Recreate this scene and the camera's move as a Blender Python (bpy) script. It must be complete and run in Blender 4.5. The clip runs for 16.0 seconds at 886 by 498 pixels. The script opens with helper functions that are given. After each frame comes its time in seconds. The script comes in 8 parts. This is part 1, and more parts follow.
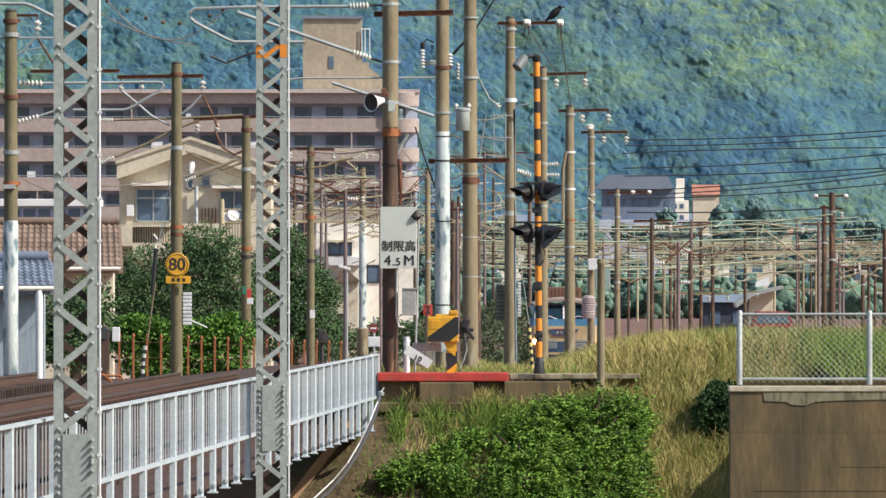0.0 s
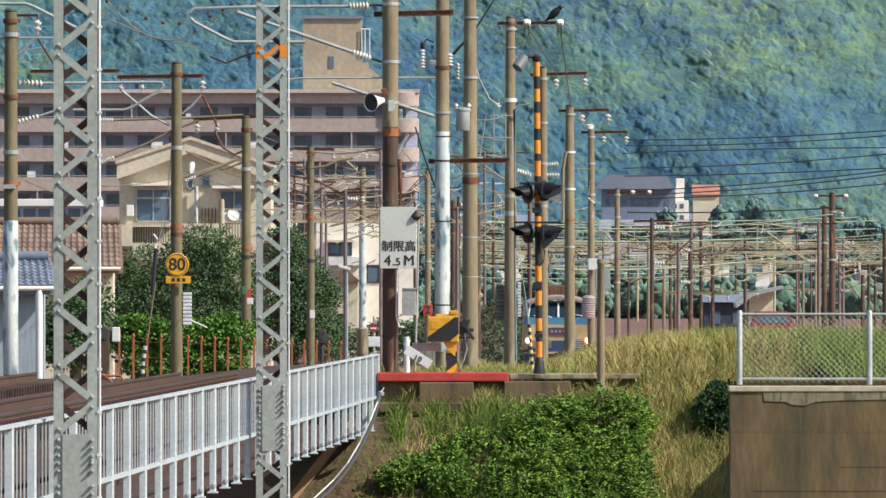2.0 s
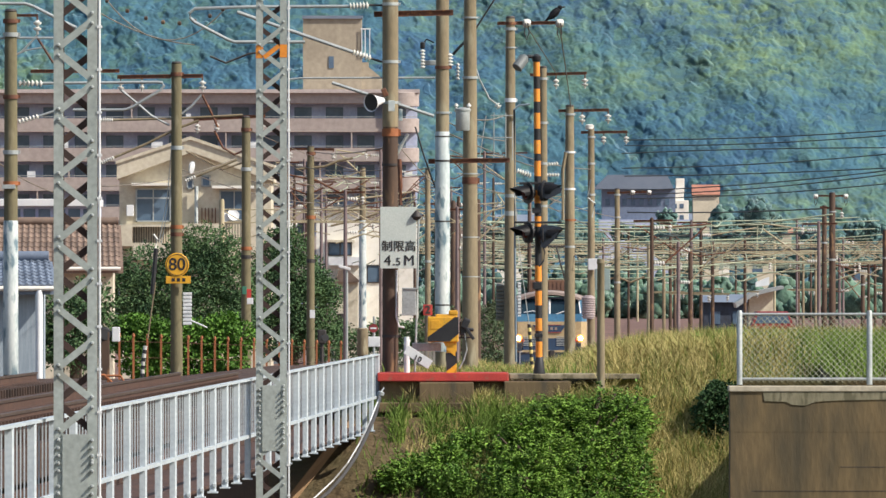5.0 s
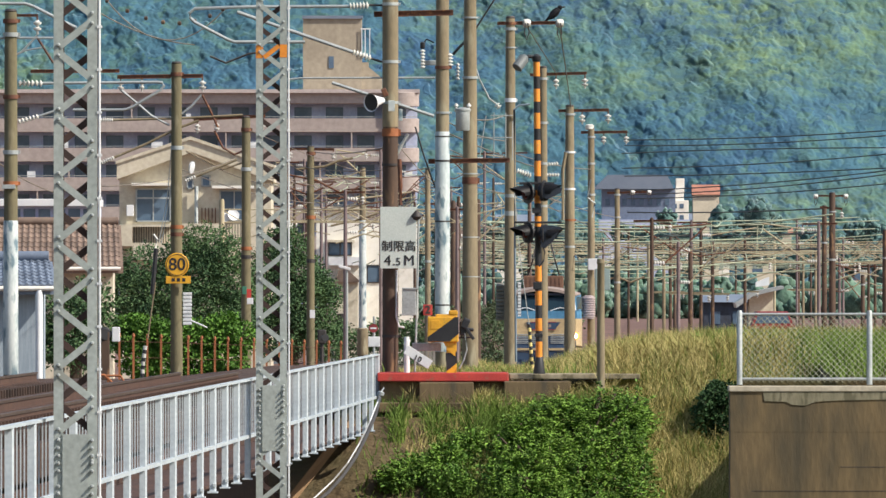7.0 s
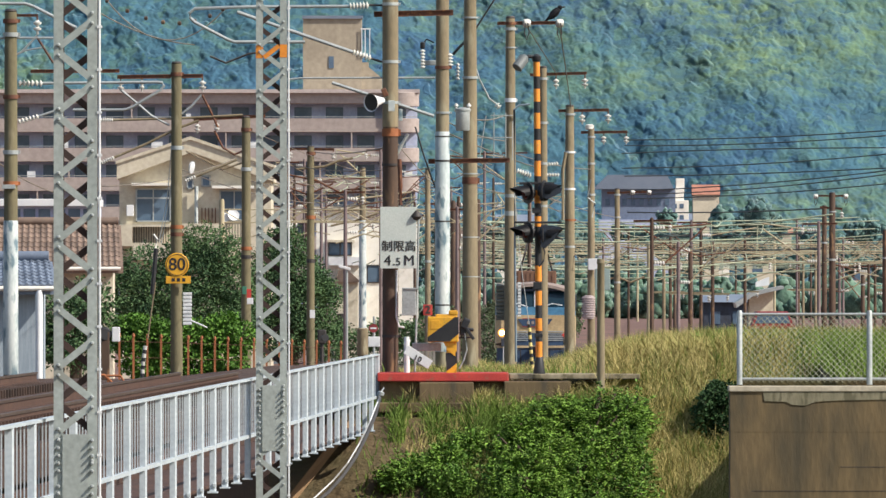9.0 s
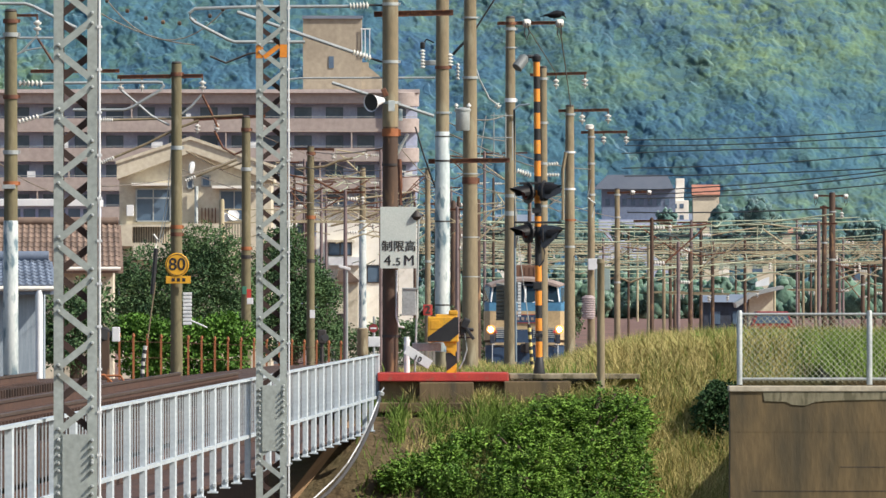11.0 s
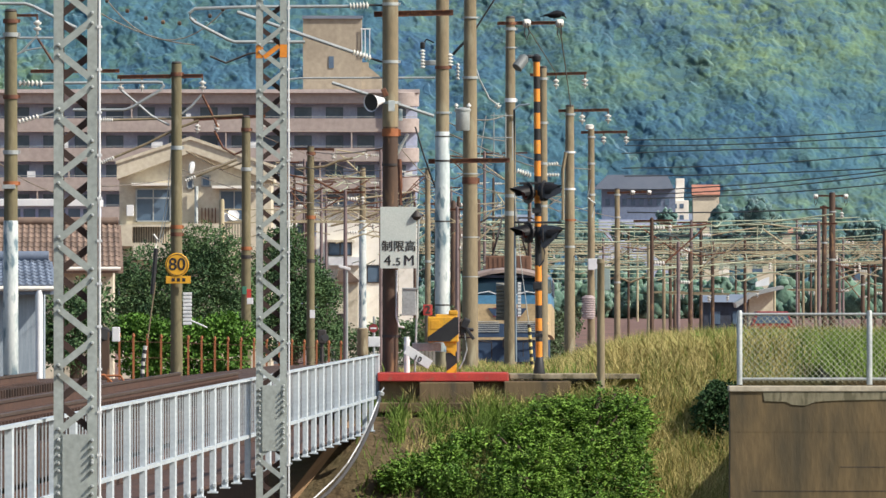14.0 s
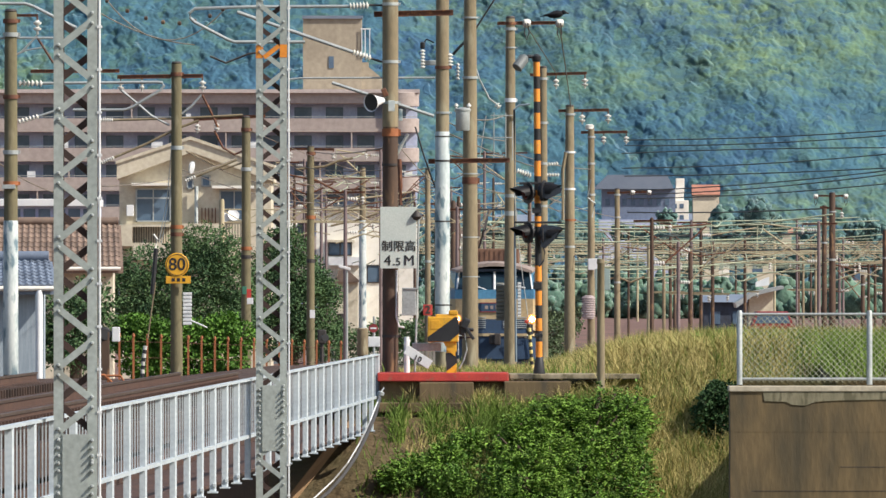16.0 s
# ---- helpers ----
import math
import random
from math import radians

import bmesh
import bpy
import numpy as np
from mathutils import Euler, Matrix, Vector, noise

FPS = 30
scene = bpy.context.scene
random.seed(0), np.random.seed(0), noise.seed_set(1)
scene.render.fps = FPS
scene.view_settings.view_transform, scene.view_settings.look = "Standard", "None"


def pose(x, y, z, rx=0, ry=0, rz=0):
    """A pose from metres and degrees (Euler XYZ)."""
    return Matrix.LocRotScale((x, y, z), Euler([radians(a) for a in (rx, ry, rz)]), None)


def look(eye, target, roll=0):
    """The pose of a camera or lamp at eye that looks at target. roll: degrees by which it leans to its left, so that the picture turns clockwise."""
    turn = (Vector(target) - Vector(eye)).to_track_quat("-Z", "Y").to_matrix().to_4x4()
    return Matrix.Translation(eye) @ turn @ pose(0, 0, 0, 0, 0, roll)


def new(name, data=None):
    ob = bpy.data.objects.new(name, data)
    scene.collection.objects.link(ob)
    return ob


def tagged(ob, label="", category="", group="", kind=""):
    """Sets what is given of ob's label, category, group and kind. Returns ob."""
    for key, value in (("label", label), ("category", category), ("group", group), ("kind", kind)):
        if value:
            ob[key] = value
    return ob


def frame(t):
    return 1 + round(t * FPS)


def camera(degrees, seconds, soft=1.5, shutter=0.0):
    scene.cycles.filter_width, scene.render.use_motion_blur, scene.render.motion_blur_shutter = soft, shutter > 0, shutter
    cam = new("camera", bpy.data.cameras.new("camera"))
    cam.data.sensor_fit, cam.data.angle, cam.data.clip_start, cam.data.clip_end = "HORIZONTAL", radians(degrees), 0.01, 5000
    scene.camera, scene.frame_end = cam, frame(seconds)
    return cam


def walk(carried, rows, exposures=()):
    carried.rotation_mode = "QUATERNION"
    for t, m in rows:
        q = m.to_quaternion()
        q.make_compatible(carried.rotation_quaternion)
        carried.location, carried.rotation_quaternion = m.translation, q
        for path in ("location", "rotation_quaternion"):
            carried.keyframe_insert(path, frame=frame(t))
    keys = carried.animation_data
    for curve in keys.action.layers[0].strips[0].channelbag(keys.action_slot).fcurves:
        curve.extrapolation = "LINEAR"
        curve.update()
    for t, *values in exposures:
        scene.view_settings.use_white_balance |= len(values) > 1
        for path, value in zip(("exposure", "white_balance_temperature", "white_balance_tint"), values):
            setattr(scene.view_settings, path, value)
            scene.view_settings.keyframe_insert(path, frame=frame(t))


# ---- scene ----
# ---- camera ----
cam = camera(4.0, 16.0, soft=1.5)
EYE = pose(0, 0, 1.74, 90.138, 0, 0)
walk(cam, [(0.0, EYE), (16.0, EYE)], exposures=[(0.0, 0.18), (16.0, 0.18)])

# ---- daylight ----
SUN = Vector((0.68, -0.31, 0.66)).normalized()
world = bpy.data.worlds.new("daylight")
scene.world = world
world.use_nodes = True
wn = world.node_tree.nodes
sky = wn.new("ShaderNodeTexSky")
sky.sky_type, sky.sun_disc = "NISHITA", False
sky.sun_elevation = math.asin(SUN.z)
sky.sun_rotation = math.atan2(SUN.x, SUN.y)
sky.air_density, sky.dust_density = 1.2, 1.5
world.node_tree.links.new(sky.outputs[0], wn["Background"].inputs[0])
wn["Background"].inputs[1].default_value = 0.115
sun_data = bpy.data.lights.new("sun", "SUN")
sun_data.energy, sun_data.angle, sun_data.color = 5.0, radians(0.5), (1.0, 0.92, 0.8)
sun = new("sun", sun_data)
sun.matrix_world = look(SUN * 50, (0, 0, 0))


# ---- materials ----
def mat(name, a, b=None, rough=0.7, metal=0.0, scale=3.0, fine=40.0, bump=0.2, dist=0.01, wear=None, wear_at=0.62, wear_soft=0.045, stretch=(1, 1, 1), per_piece=0.0, spec=0.5, glow=0.0):
    """Two tones mixed by large noise, fine grain on top, an optional wear colour and bump."""
    m = bpy.data.materials.new(name)
    m.use_nodes = True
    nt = m.node_tree
    n, l = nt.nodes, nt.links
    bsdf = n["Principled BSDF"]
    b = b or tuple(c * 0.72 for c in a)
    co = n.new("ShaderNodeTexCoord")
    mp = n.new("ShaderNodeMapping")
    mp.inputs["Scale"].default_value = stretch
    l.new(co.outputs["Object"], mp.inputs[0])
    big = n.new("ShaderNodeTexNoise")
    big.inputs["Scale"].default_value, big.inputs["Detail"].default_value = scale, 5
    l.new(mp.outputs[0], big.inputs["Vector"])
    small = n.new("ShaderNodeTexNoise")
    small.inputs["Scale"].default_value, small.inputs["Detail"].default_value = fine, 4
    l.new(mp.outputs[0], small.inputs["Vector"])
    ramp = n.new("ShaderNodeMapRange")
    ramp.inputs[1].default_value, ramp.inputs[2].default_value = 0.35, 0.65
    l.new(big.outputs[0], ramp.inputs[0])
    mix = n.new("ShaderNodeMix")
    mix.data_type = "RGBA"
    mix.inputs[6].default_value, mix.inputs[7].default_value = (*a, 1), (*b, 1)
    l.new(ramp.outputs[0], mix.inputs[0])
    out = mix.outputs[2]
    grain = n.new("ShaderNodeMix")
    grain.data_type, grain.blend_type = "RGBA", "OVERLAY"
    grain.inputs[0].default_value = 0.35
    l.new(out, grain.inputs[6])
    l.new(small.outputs[0], grain.inputs[7])
    out = grain.outputs[2]
    if wear:
        wn_ = n.new("ShaderNodeTexNoise")
        wn_.inputs["Scale"].default_value, wn_.inputs["Detail"].default_value = scale * 2.3, 7
        l.new(mp.outputs[0], wn_.inputs["Vector"])
        wr = n.new("ShaderNodeMapRange")
        wr.inputs[1].default_value, wr.inputs[2].default_value = wear_at - wear_soft, wear_at + wear_soft
        l.new(wn_.outputs[0], wr.inputs[0])
        wm = n.new("ShaderNodeMix")
        wm.data_type = "RGBA"
        wm.inputs[7].default_value = (*wear, 1)
        l.new(wr.outputs[0], wm.inputs[0])
        l.new(out, wm.inputs[6])
        out = wm.outputs[2]
    if per_piece:
        geo = n.new("ShaderNodeNewGeometry")
        info = n.new("ShaderNodeObjectInfo")
        add = n.new("ShaderNodeMath")
        add.operation = "ADD"
        l.new(geo.outputs["Random Per Island"], add.inputs[0])
        l.new(info.outputs["Random"], add.inputs[1])
        fr = n.new("ShaderNodeMath")
        fr.operation = "FRACT"
        l.new(add.outputs[0], fr.inputs[0])
        mr = n.new("ShaderNodeMapRange")
        mr.inputs[3].default_value, mr.inputs[4].default_value = 1 - per_piece, 1 + per_piece
        l.new(fr.outputs[0], mr.inputs[0])
        hs = n.new("ShaderNodeHueSaturation")
        l.new(mr.outputs[0], hs.inputs["Value"])
        l.new(out, hs.inputs["Color"])
        out = hs.outputs[0]
    l.new(out, bsdf.inputs["Base Color"])
    rr = n.new("ShaderNodeMapRange")
    rr.inputs[3].default_value, rr.inputs[4].default_value = max(rough - 0.12, 0.03), min(rough + 0.12, 1)
    l.new(small.outputs[0], rr.inputs[0])
    l.new(rr.outputs[0], bsdf.inputs["Roughness"])
    bsdf.inputs["Metallic"].default_value = metal
    bsdf.inputs["Specular IOR Level"].default_value = spec
    if bump:
        bp = n.new("ShaderNodeBump")
        bp.inputs["Strength"].default_value, bp.inputs["Distance"].default_value = bump, dist
        l.new(small.outputs[0], bp.inputs["Height"])
        l.new(bp.outputs[0], bsdf.inputs["Normal"])
    if glow:
        bsdf.inputs["Emission Color"].default_value = (*a, 1)
        bsdf.inputs["Emission Strength"].default_value = glow
    return m


CONCRETE_POLE = mat("weathered concrete pole", (0.275, 0.225, 0.145), (0.175, 0.14, 0.086), 0.85, scale=1.2, fine=25, wear=(0.32, 0.29, 0.2), stretch=(1, 1, 0.25))
BROWN_POLE = mat("dark brown steel pole", (0.1, 0.06, 0.04), (0.06, 0.036, 0.026), 0.75, scale=1.5, fine=25, wear=(0.25, 0.14, 0.07), stretch=(1, 1, 0.3))
PALE_POLE = mat("pale painted pole sleeve", (0.6, 0.64, 0.63), (0.4, 0.47, 0.49), 0.55, scale=2.2, fine=20, wear=(0.13, 0.2, 0.24), wear_at=0.585, stretch=(1, 1, 0.4))
RUST = mat("rusty steel", (0.17, 0.07, 0.042), (0.1, 0.047, 0.032), 0.85, scale=5, fine=50, wear=(0.27, 0.125, 0.055))
RUST_ORANGE = mat("orange rust band", (0.4, 0.145, 0.055), (0.27, 0.095, 0.04), 0.8, scale=4)
GALV = mat("galvanised steel", (0.44, 0.47, 0.47), (0.35, 0.38, 0.39), 0.45, 0.25, scale=2.5, fine=30, bump=0.08)
MAST_GREY = mat("grey green painted steel", (0.40, 0.44, 0.42), (0.33, 0.365, 0.35), 0.5, 0.1, scale=1.2, fine=20, bump=0.06, wear=(0.31, 0.32, 0.29), wear_at=0.68)
WHITE_PAINT = mat("white paint", (0.78, 0.79, 0.80), (0.66, 0.68, 0.71), 0.5, scale=1.5, fine=25, bump=0.06, wear=(0.5, 0.5, 0.49), wear_at=0.7)
PORCELAIN = mat("white porcelain", (0.68, 0.68, 0.65), (0.56, 0.55, 0.51), 0.25, scale=8, bump=0.02)
BLACK = mat("black paint", (0.028, 0.028, 0.032), (0.018, 0.018, 0.022), 0.5, scale=4, bump=0.05)
DARK_STEEL = mat("dark steel", (0.07, 0.062, 0.06), (0.045, 0.04, 0.04), 0.6, 0.3, scale=4)
ORANGE = mat("orange warning paint", (0.83, 0.30, 0.04), (0.7, 0.24, 0.03), 0.45, scale=4, wear=(0.5, 0.25, 0.1), wear_at=0.7, bump=0.05)
YELLOW = mat("yellow warning paint", (0.8, 0.42, 0.03), (0.66, 0.33, 0.03), 0.45, scale=4, wear=(0.3, 0.2, 0.08), wear_at=0.68, bump=0.05)
RED = mat("red paint", (0.56, 0.06, 0.045), (0.42, 0.045, 0.04), 0.6, scale=3, wear=(0.35, 0.09, 0.06))
CONCRETE = mat("old concrete", (0.2, 0.14, 0.074), (0.118, 0.085, 0.047), 0.9, scale=0.8, fine=14, bump=0.4, dist=0.02, wear=(0.085, 0.07, 0.048), wear_at=0.58, stretch=(1, 1, 0.22))
CONCRETE_PALE = mat("pale concrete", (0.55, 0.5, 0.40), (0.42, 0.37, 0.28), 0.9, scale=1.2, fine=14, bump=0.35, dist=0.015)
BALLAST = mat("brown ballast", (0.082, 0.045, 0.033), (0.05, 0.029, 0.022), 0.95, scale=2, fine=14, bump=1.0, dist=0.06)
EARTH = mat("bank earth", (0.14, 0.095, 0.05), (0.08, 0.075, 0.03), 0.95, scale=0.6, fine=6, bump=0.8, dist=0.08)
PLAIN = mat("dry plain", (0.2, 0.105, 0.085), (0.12, 0.075, 0.058), 0.95, scale=0.05, fine=1, bump=0.3, dist=0.2)
SHADED_REAR = mat("rusty rear steel darkened for shade", (0.075, 0.045, 0.04), (0.05, 0.034, 0.032), 0.85, scale=4)
DARK_RUST = mat("dark rusty steel", (0.085, 0.042, 0.03), (0.05, 0.028, 0.022), 0.85, scale=3, wear=(0.16, 0.07, 0.04), wear_at=0.62)
RAIL_PAINT = mat("blue grey white handrail paint", (0.52, 0.58, 0.62), (0.43, 0.49, 0.54), 0.5, scale=1.2, fine=20, bump=0.05, wear=(0.4, 0.41, 0.41), wear_at=0.66)
DULL_RED = mat("dull red enamel", (0.34, 0.045, 0.05), (0.26, 0.04, 0.045), 0.6)
OLIVE_POLE = mat("olive stained concrete pole", (0.19, 0.165, 0.095), (0.12, 0.105, 0.06), 0.85, scale=1.2, fine=25, wear=(0.27, 0.24, 0.16), wear_at=0.64, stretch=(1, 1, 0.25))


# ---- building helpers ----
def box(bm, c, size, turn=None, bevel=0.0):
    m = Matrix.Translation(c) @ (turn or Matrix.Identity(4)) @ Matrix.Diagonal((*size, 1))
    vs = bmesh.ops.create_cube(bm, size=1, matrix=m)["verts"]
    if bevel:
        es = list({e for v in vs for e in v.link_edges})
        bmesh.ops.bevel(bm, geom=es, offset=bevel, segments=2, affect="EDGES", profile=0.6)
    return bm


def rod(bm, p, q, r, r2=None, n=10):
    p, q = Vector(p), Vector(q)
    d = q - p
    m = Matrix.Translation((p + q) / 2) @ d.to_track_quat("Z", "Y").to_matrix().to_4x4()
    bmesh.ops.create_cone(bm, cap_ends=True, segments=n, radius1=r, radius2=r if r2 is None else r2, depth=d.length, matrix=m)
    return bm


def tube(bm, pts, r, n=6):
    """A pipe or wire along points."""
    pts = [Vector(p) for p in pts]
    rings = []
    for i, p in enumerate(pts):
        d = (pts[min(i + 1, len(pts) - 1)] - pts[max(i - 1, 0)]).normalized()
        q = d.to_track_quat("Z", "Y")
        rings.append([bm.verts.new(p + q @ Vector((r * math.cos(a), r * math.sin(a), 0))) for a in [2 * math.pi * k / n for k in range(n)]])
    for a, b in zip(rings, rings[1:]):
        for k in range(n):
            bm.faces.new((a[k], a[(k + 1) % n], b[(k + 1) % n], b[k]))
    bm.faces.new(rings[0][::-1])
    bm.faces.new(rings[-1])
    return bm


def sag(p, q, drop, n=12):
    p, q = Vector(p), Vector(q)
    return [p.lerp(q, i / n) - Vector((0, 0, drop * 4 * (i / n) * (1 - i / n))) for i in range(n + 1)]


def lathe(bm, profile, base, axis=(0, 0, 1), n=14):
    """Turned shape: rows of (radius, height) along the axis from base."""
    q = Vector(axis).to_track_quat("Z", "Y")
    rings = []
    for r, h in profile:
        rings.append([bm.verts.new(Vector(base) + q @ Vector((r * math.cos(a), r * math.sin(a), h))) for a in [2 * math.pi * k / n for k in range(n)]])
    for a, b in zip(rings, rings[1:]):
        for k in range(n):
            bm.faces.new((a[k], a[(k + 1) % n], b[(k + 1) % n], b[k]))
    bm.faces.new(rings[0][::-1])
    bm.faces.new(rings[-1])
    return bm


def slab(bm, outline, y0, y1):
    """A flat outline of (x, z) given depth from y0 to y1."""
    a = [bm.verts.new((x, y0, z)) for x, z in outline]
    b = [bm.verts.new((x, y1, z)) for x, z in outline]
    bm.faces.new(a)
    bm.faces.new(b[::-1])
    n = len(a)
    for k in range(n):
        bm.faces.new((a[k], b[k], b[(k + 1) % n], a[(k + 1) % n]))
    return bm


def finish(bm, name, material, smooth=False):
    bmesh.ops.recalc_face_normals(bm, faces=bm.faces[:])
    me = bpy.data.meshes.new(name)
    bm.to_mesh(me)
    bm.free()
    me.materials.append(material)
    if smooth:
        me.polygons.foreach_set("use_smooth", [True] * len(me.polygons))
        me.set_sharp_from_angle(angle=radians(40))
    return me


def part(name, bm, material, parent, label="", smooth=False):
    """One mesh object under a thing; coordinates are the thing's own."""
    ob = new(name, finish(bm, name, material, smooth))
    ob.parent = parent
    return tagged(ob, label)


def thing(name, at, label, category, group="", kind=""):
    ob = new(name)
    ob.location = at
    ob.empty_display_size = 0.2
    return tagged(ob, label, category, group, kind)


def solid(name, bm, material, at, label, category="", group="", kind="", smooth=False):
    ob = new(name, finish(bm, name, material, smooth))
    ob.location = at
    return tagged(ob, label, category, group, kind)


def rel(p, base):
    return tuple(a - b for a, b in zip(p, base))


B = bmesh.new


# ---- the ground ----
def smooth01(a, b, v):
    u = min(max((v - a) / (b - a), 0), 1)
    return u * u * (3 - 2 * u)


RAIL_Z = [(0, 0.0), (300, 0.0), (340, -0.35), (388, -0.97), (422, -1.39), (450, -1.72), (480, -2.03), (510, -2.25), (580, -2.6), (6000, -2.6)]
RAIL_X = [(0, -11.5), (162, -6.25), (211, -4.85), (236, -4.15), (300, -1.75), (388, 1.57), (422, 2.64), (450, 3.46), (480, 4.15), (510, 4.85), (580, 6.2), (800, 9.2), (6000, 60)]


def along(table, y):
    for (a, u), (b, v) in zip(table, table[1:]):
        if y <= b:
            return u + (v - u) * (y - a) / (b - a)
    return table[-1][1]


def ground_z(x, y):
    if y < 90:
        z = 0.05 - 5.2 * smooth01(6, 34, y)
        return z
    d = 235.2 - y
    if x > (4.6 if y < 201.5 else 6.2) + 0.0224 * max(y - 200.75, 0):
        d = 9.0 if y < 200.75 else 0.0
    if d > 0:
        z = -0.62 - 0.6 * max(d - 2.7, 0)
        if x > 3.1:
            z = 0.1 - 0.5 * d
        if x < -1.6:
            z -= 0.5 * smooth01(-1.6, -2.4, x)
        return max(z, -5.15) + 0.1 * noise.noise((x * 0.9, y * 0.5, 3.1)) * min(d, 1)
    rail = along(RAIL_Z, y) - 0.28
    low = rail - 0.35
    dx = x - along(RAIL_X, y)
    far = 130 * smooth01(7.5, 9, x)
    tall = smooth01(1.2, 5.5, x)
    hump = (-0.12 - 0.5 * smooth01(242, 300, y)) * (1 - tall) + 0.18 * tall - 0.75 * smooth01(300, 400, y)
    right = hump * (1 - smooth01(305 + far, 350 + far, y)) + low * smooth01(305 + far, 350 + far, y)
    left = (-0.35 - 0.55 * smooth01(250, 330, y)) if y < 340 else min(-0.9, low)
    if abs(dx) < 2.2:
        z = rail
    elif dx > 0:
        k = smooth01(2.2, 3.2, dx)
        z = rail * (1 - k) + right * k
    else:
        k = smooth01(2.2, 4.0, -dx)
        z = rail * (1 - k) + left * k
    return z


def build_ground():
    ys = [-60, -30, 0, 6, 10, 14, 18, 24, 34, 60, 90, 150, 190] + [196, 198, 200, 200.7, 200.8] + [202 + 2 * i for i in range(10)] + [221 + 0.7 * i for i in range(23)] + [238 + 5 * i for i in range(60)]
    ys += [560, 600, 680, 800, 1000, 1300, 1800, 2400, 3200, 4900]
    xs = sorted(set([-4000, -1500, -600, -250, -120, -60, -35, -25, -20] + [-16 + 0.5 * i for i in range(71)] + [24, 30, 40, 70, 150, 300, 700, 1600, 4000] + [4.6 + 0.1 * i for i in range(9)] + [6.2 + 0.1 * i for i in range(9)]))
    bm = B()
    grid = [[bm.verts.new((x, y, ground_z(x, y))) for x in xs] for y in ys]
    for a, b in zip(grid, grid[1:]):
        for k in range(len(xs) - 1):
            bm.faces.new((a[k], a[k + 1], b[k + 1], b[k]))
    g = solid("ground", bm, EARTH, (0, 0, 0), "grassy river bank and dry earth plain", "ground", kind="structure", smooth=True)
    g.data.materials.append(PLAIN)
    g.data.materials.append(BALLAST)
    for p in g.data.polygons:
        x, y = p.center.x, p.center.y
        if y > 400:
            p.material_index = 1
        elif y > 235.2 and x < along(RAIL_X, y) + 2.3:
            p.material_index = 2


build_ground()


# ---- wooded hillside ----
def forest_mat():
    """Woodland seen from afar: haze painted as two broad blues, sunlit stands as yellow-green, crowns of uneven tone.
    """
    m = bpy.data.materials.new("woodland canopy in haze blues")
    m.use_nodes = True
    n, l = m.node_tree.nodes, m.node_tree.links
    bsdf = n["Principled BSDF"]
    co = n.new("ShaderNodeTexCoord")

    def noise_tex(scale, detail, lo, hi, lean=(0, 0, 0), size=(1, 1, 1), shift=(0, 0, 0)):
        mp = n.new("ShaderNodeMapping")
        mp.inputs["Rotation"].default_value = lean
        mp.inputs["Location"].default_value = shift
        mp.inputs["Scale"].default_value = size
        l.new(co.outputs["Object"], mp.inputs[0])
        t = n.new("ShaderNodeTexNoise")
        t.inputs["Scale"].default_value, t.inputs["Detail"].default_value = scale, detail
        l.new(mp.outputs[0], t.inputs["Vector"])
        r = n.new("ShaderNodeMapRange")
        r.inputs[1].default_value, r.inputs[2].default_value = lo, hi
        l.new(t.outputs[0], r.inputs[0])
        return r.outputs[0]

    def blend(fac, a, b, kind="MIX"):
        x = n.new("ShaderNodeMix")
        x.data_type, x.blend_type = "RGBA", kind
        if isinstance(fac, float):
            x.inputs[0].default_value = fac
        else:
            l.new(fac, x.inputs[0])
        for slot, v in ((6, a), (7, b)):
            if isinstance(v, tuple):
                x.inputs[slot].default_value = (*v, 1)
            else:
                l.new(v, x.inputs[slot])
        return x.outputs[2]

    # distance haze is put into the base colour as blue
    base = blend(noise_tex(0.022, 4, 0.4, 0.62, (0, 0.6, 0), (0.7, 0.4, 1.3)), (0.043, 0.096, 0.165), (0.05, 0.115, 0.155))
    spots = noise_tex(0.02, 6, 0.5, 0.7, (0, -0.7, 0), (0.6, 0.4, 1.5), (-14, 0, -12))
    crowns = noise_tex(0.33, 3, 0.3, 0.66)
    k = n.new("ShaderNodeMath")
    k.operation = "MULTIPLY"
    l.new(spots, k.inputs[0])
    l.new(crowns, k.inputs[1])
    vor = n.new("ShaderNodeTexVoronoi")
    vor.inputs["Scale"].default_value = 0.42
    l.new(co.outputs["Object"], vor.inputs["Vector"])
    sep = n.new("ShaderNodeSeparateColor")
    l.new(vor.outputs["Color"], sep.inputs[0])
    tone = n.new("ShaderNodeMapRange")
    tone.inputs[1].default_value, tone.inputs[2].default_value = 0.45, 1.0
    tone.inputs[4].default_value = 0.7
    l.new(sep.outputs[0], tone.inputs[0])
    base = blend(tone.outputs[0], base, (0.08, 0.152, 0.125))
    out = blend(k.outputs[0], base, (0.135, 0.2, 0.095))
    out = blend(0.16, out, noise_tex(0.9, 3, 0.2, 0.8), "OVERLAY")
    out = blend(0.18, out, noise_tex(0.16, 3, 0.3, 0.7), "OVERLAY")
    l.new(out, bsdf.inputs["Base Color"])
    bsdf.inputs["Roughness"].default_value = 0.95
    bsdf.inputs["Specular IOR Level"].default_value = 0.05
    # subsurface flattens the crowns' contrast in place of haze
    bsdf.inputs["Subsurface Weight"].default_value = 0.75
    bsdf.inputs["Subsurface Radius"].default_value = (1.0, 1.0, 1.0)
    bsdf.inputs["Subsurface Scale"].default_value = 2.2
    return m


FOREST = forest_mat()


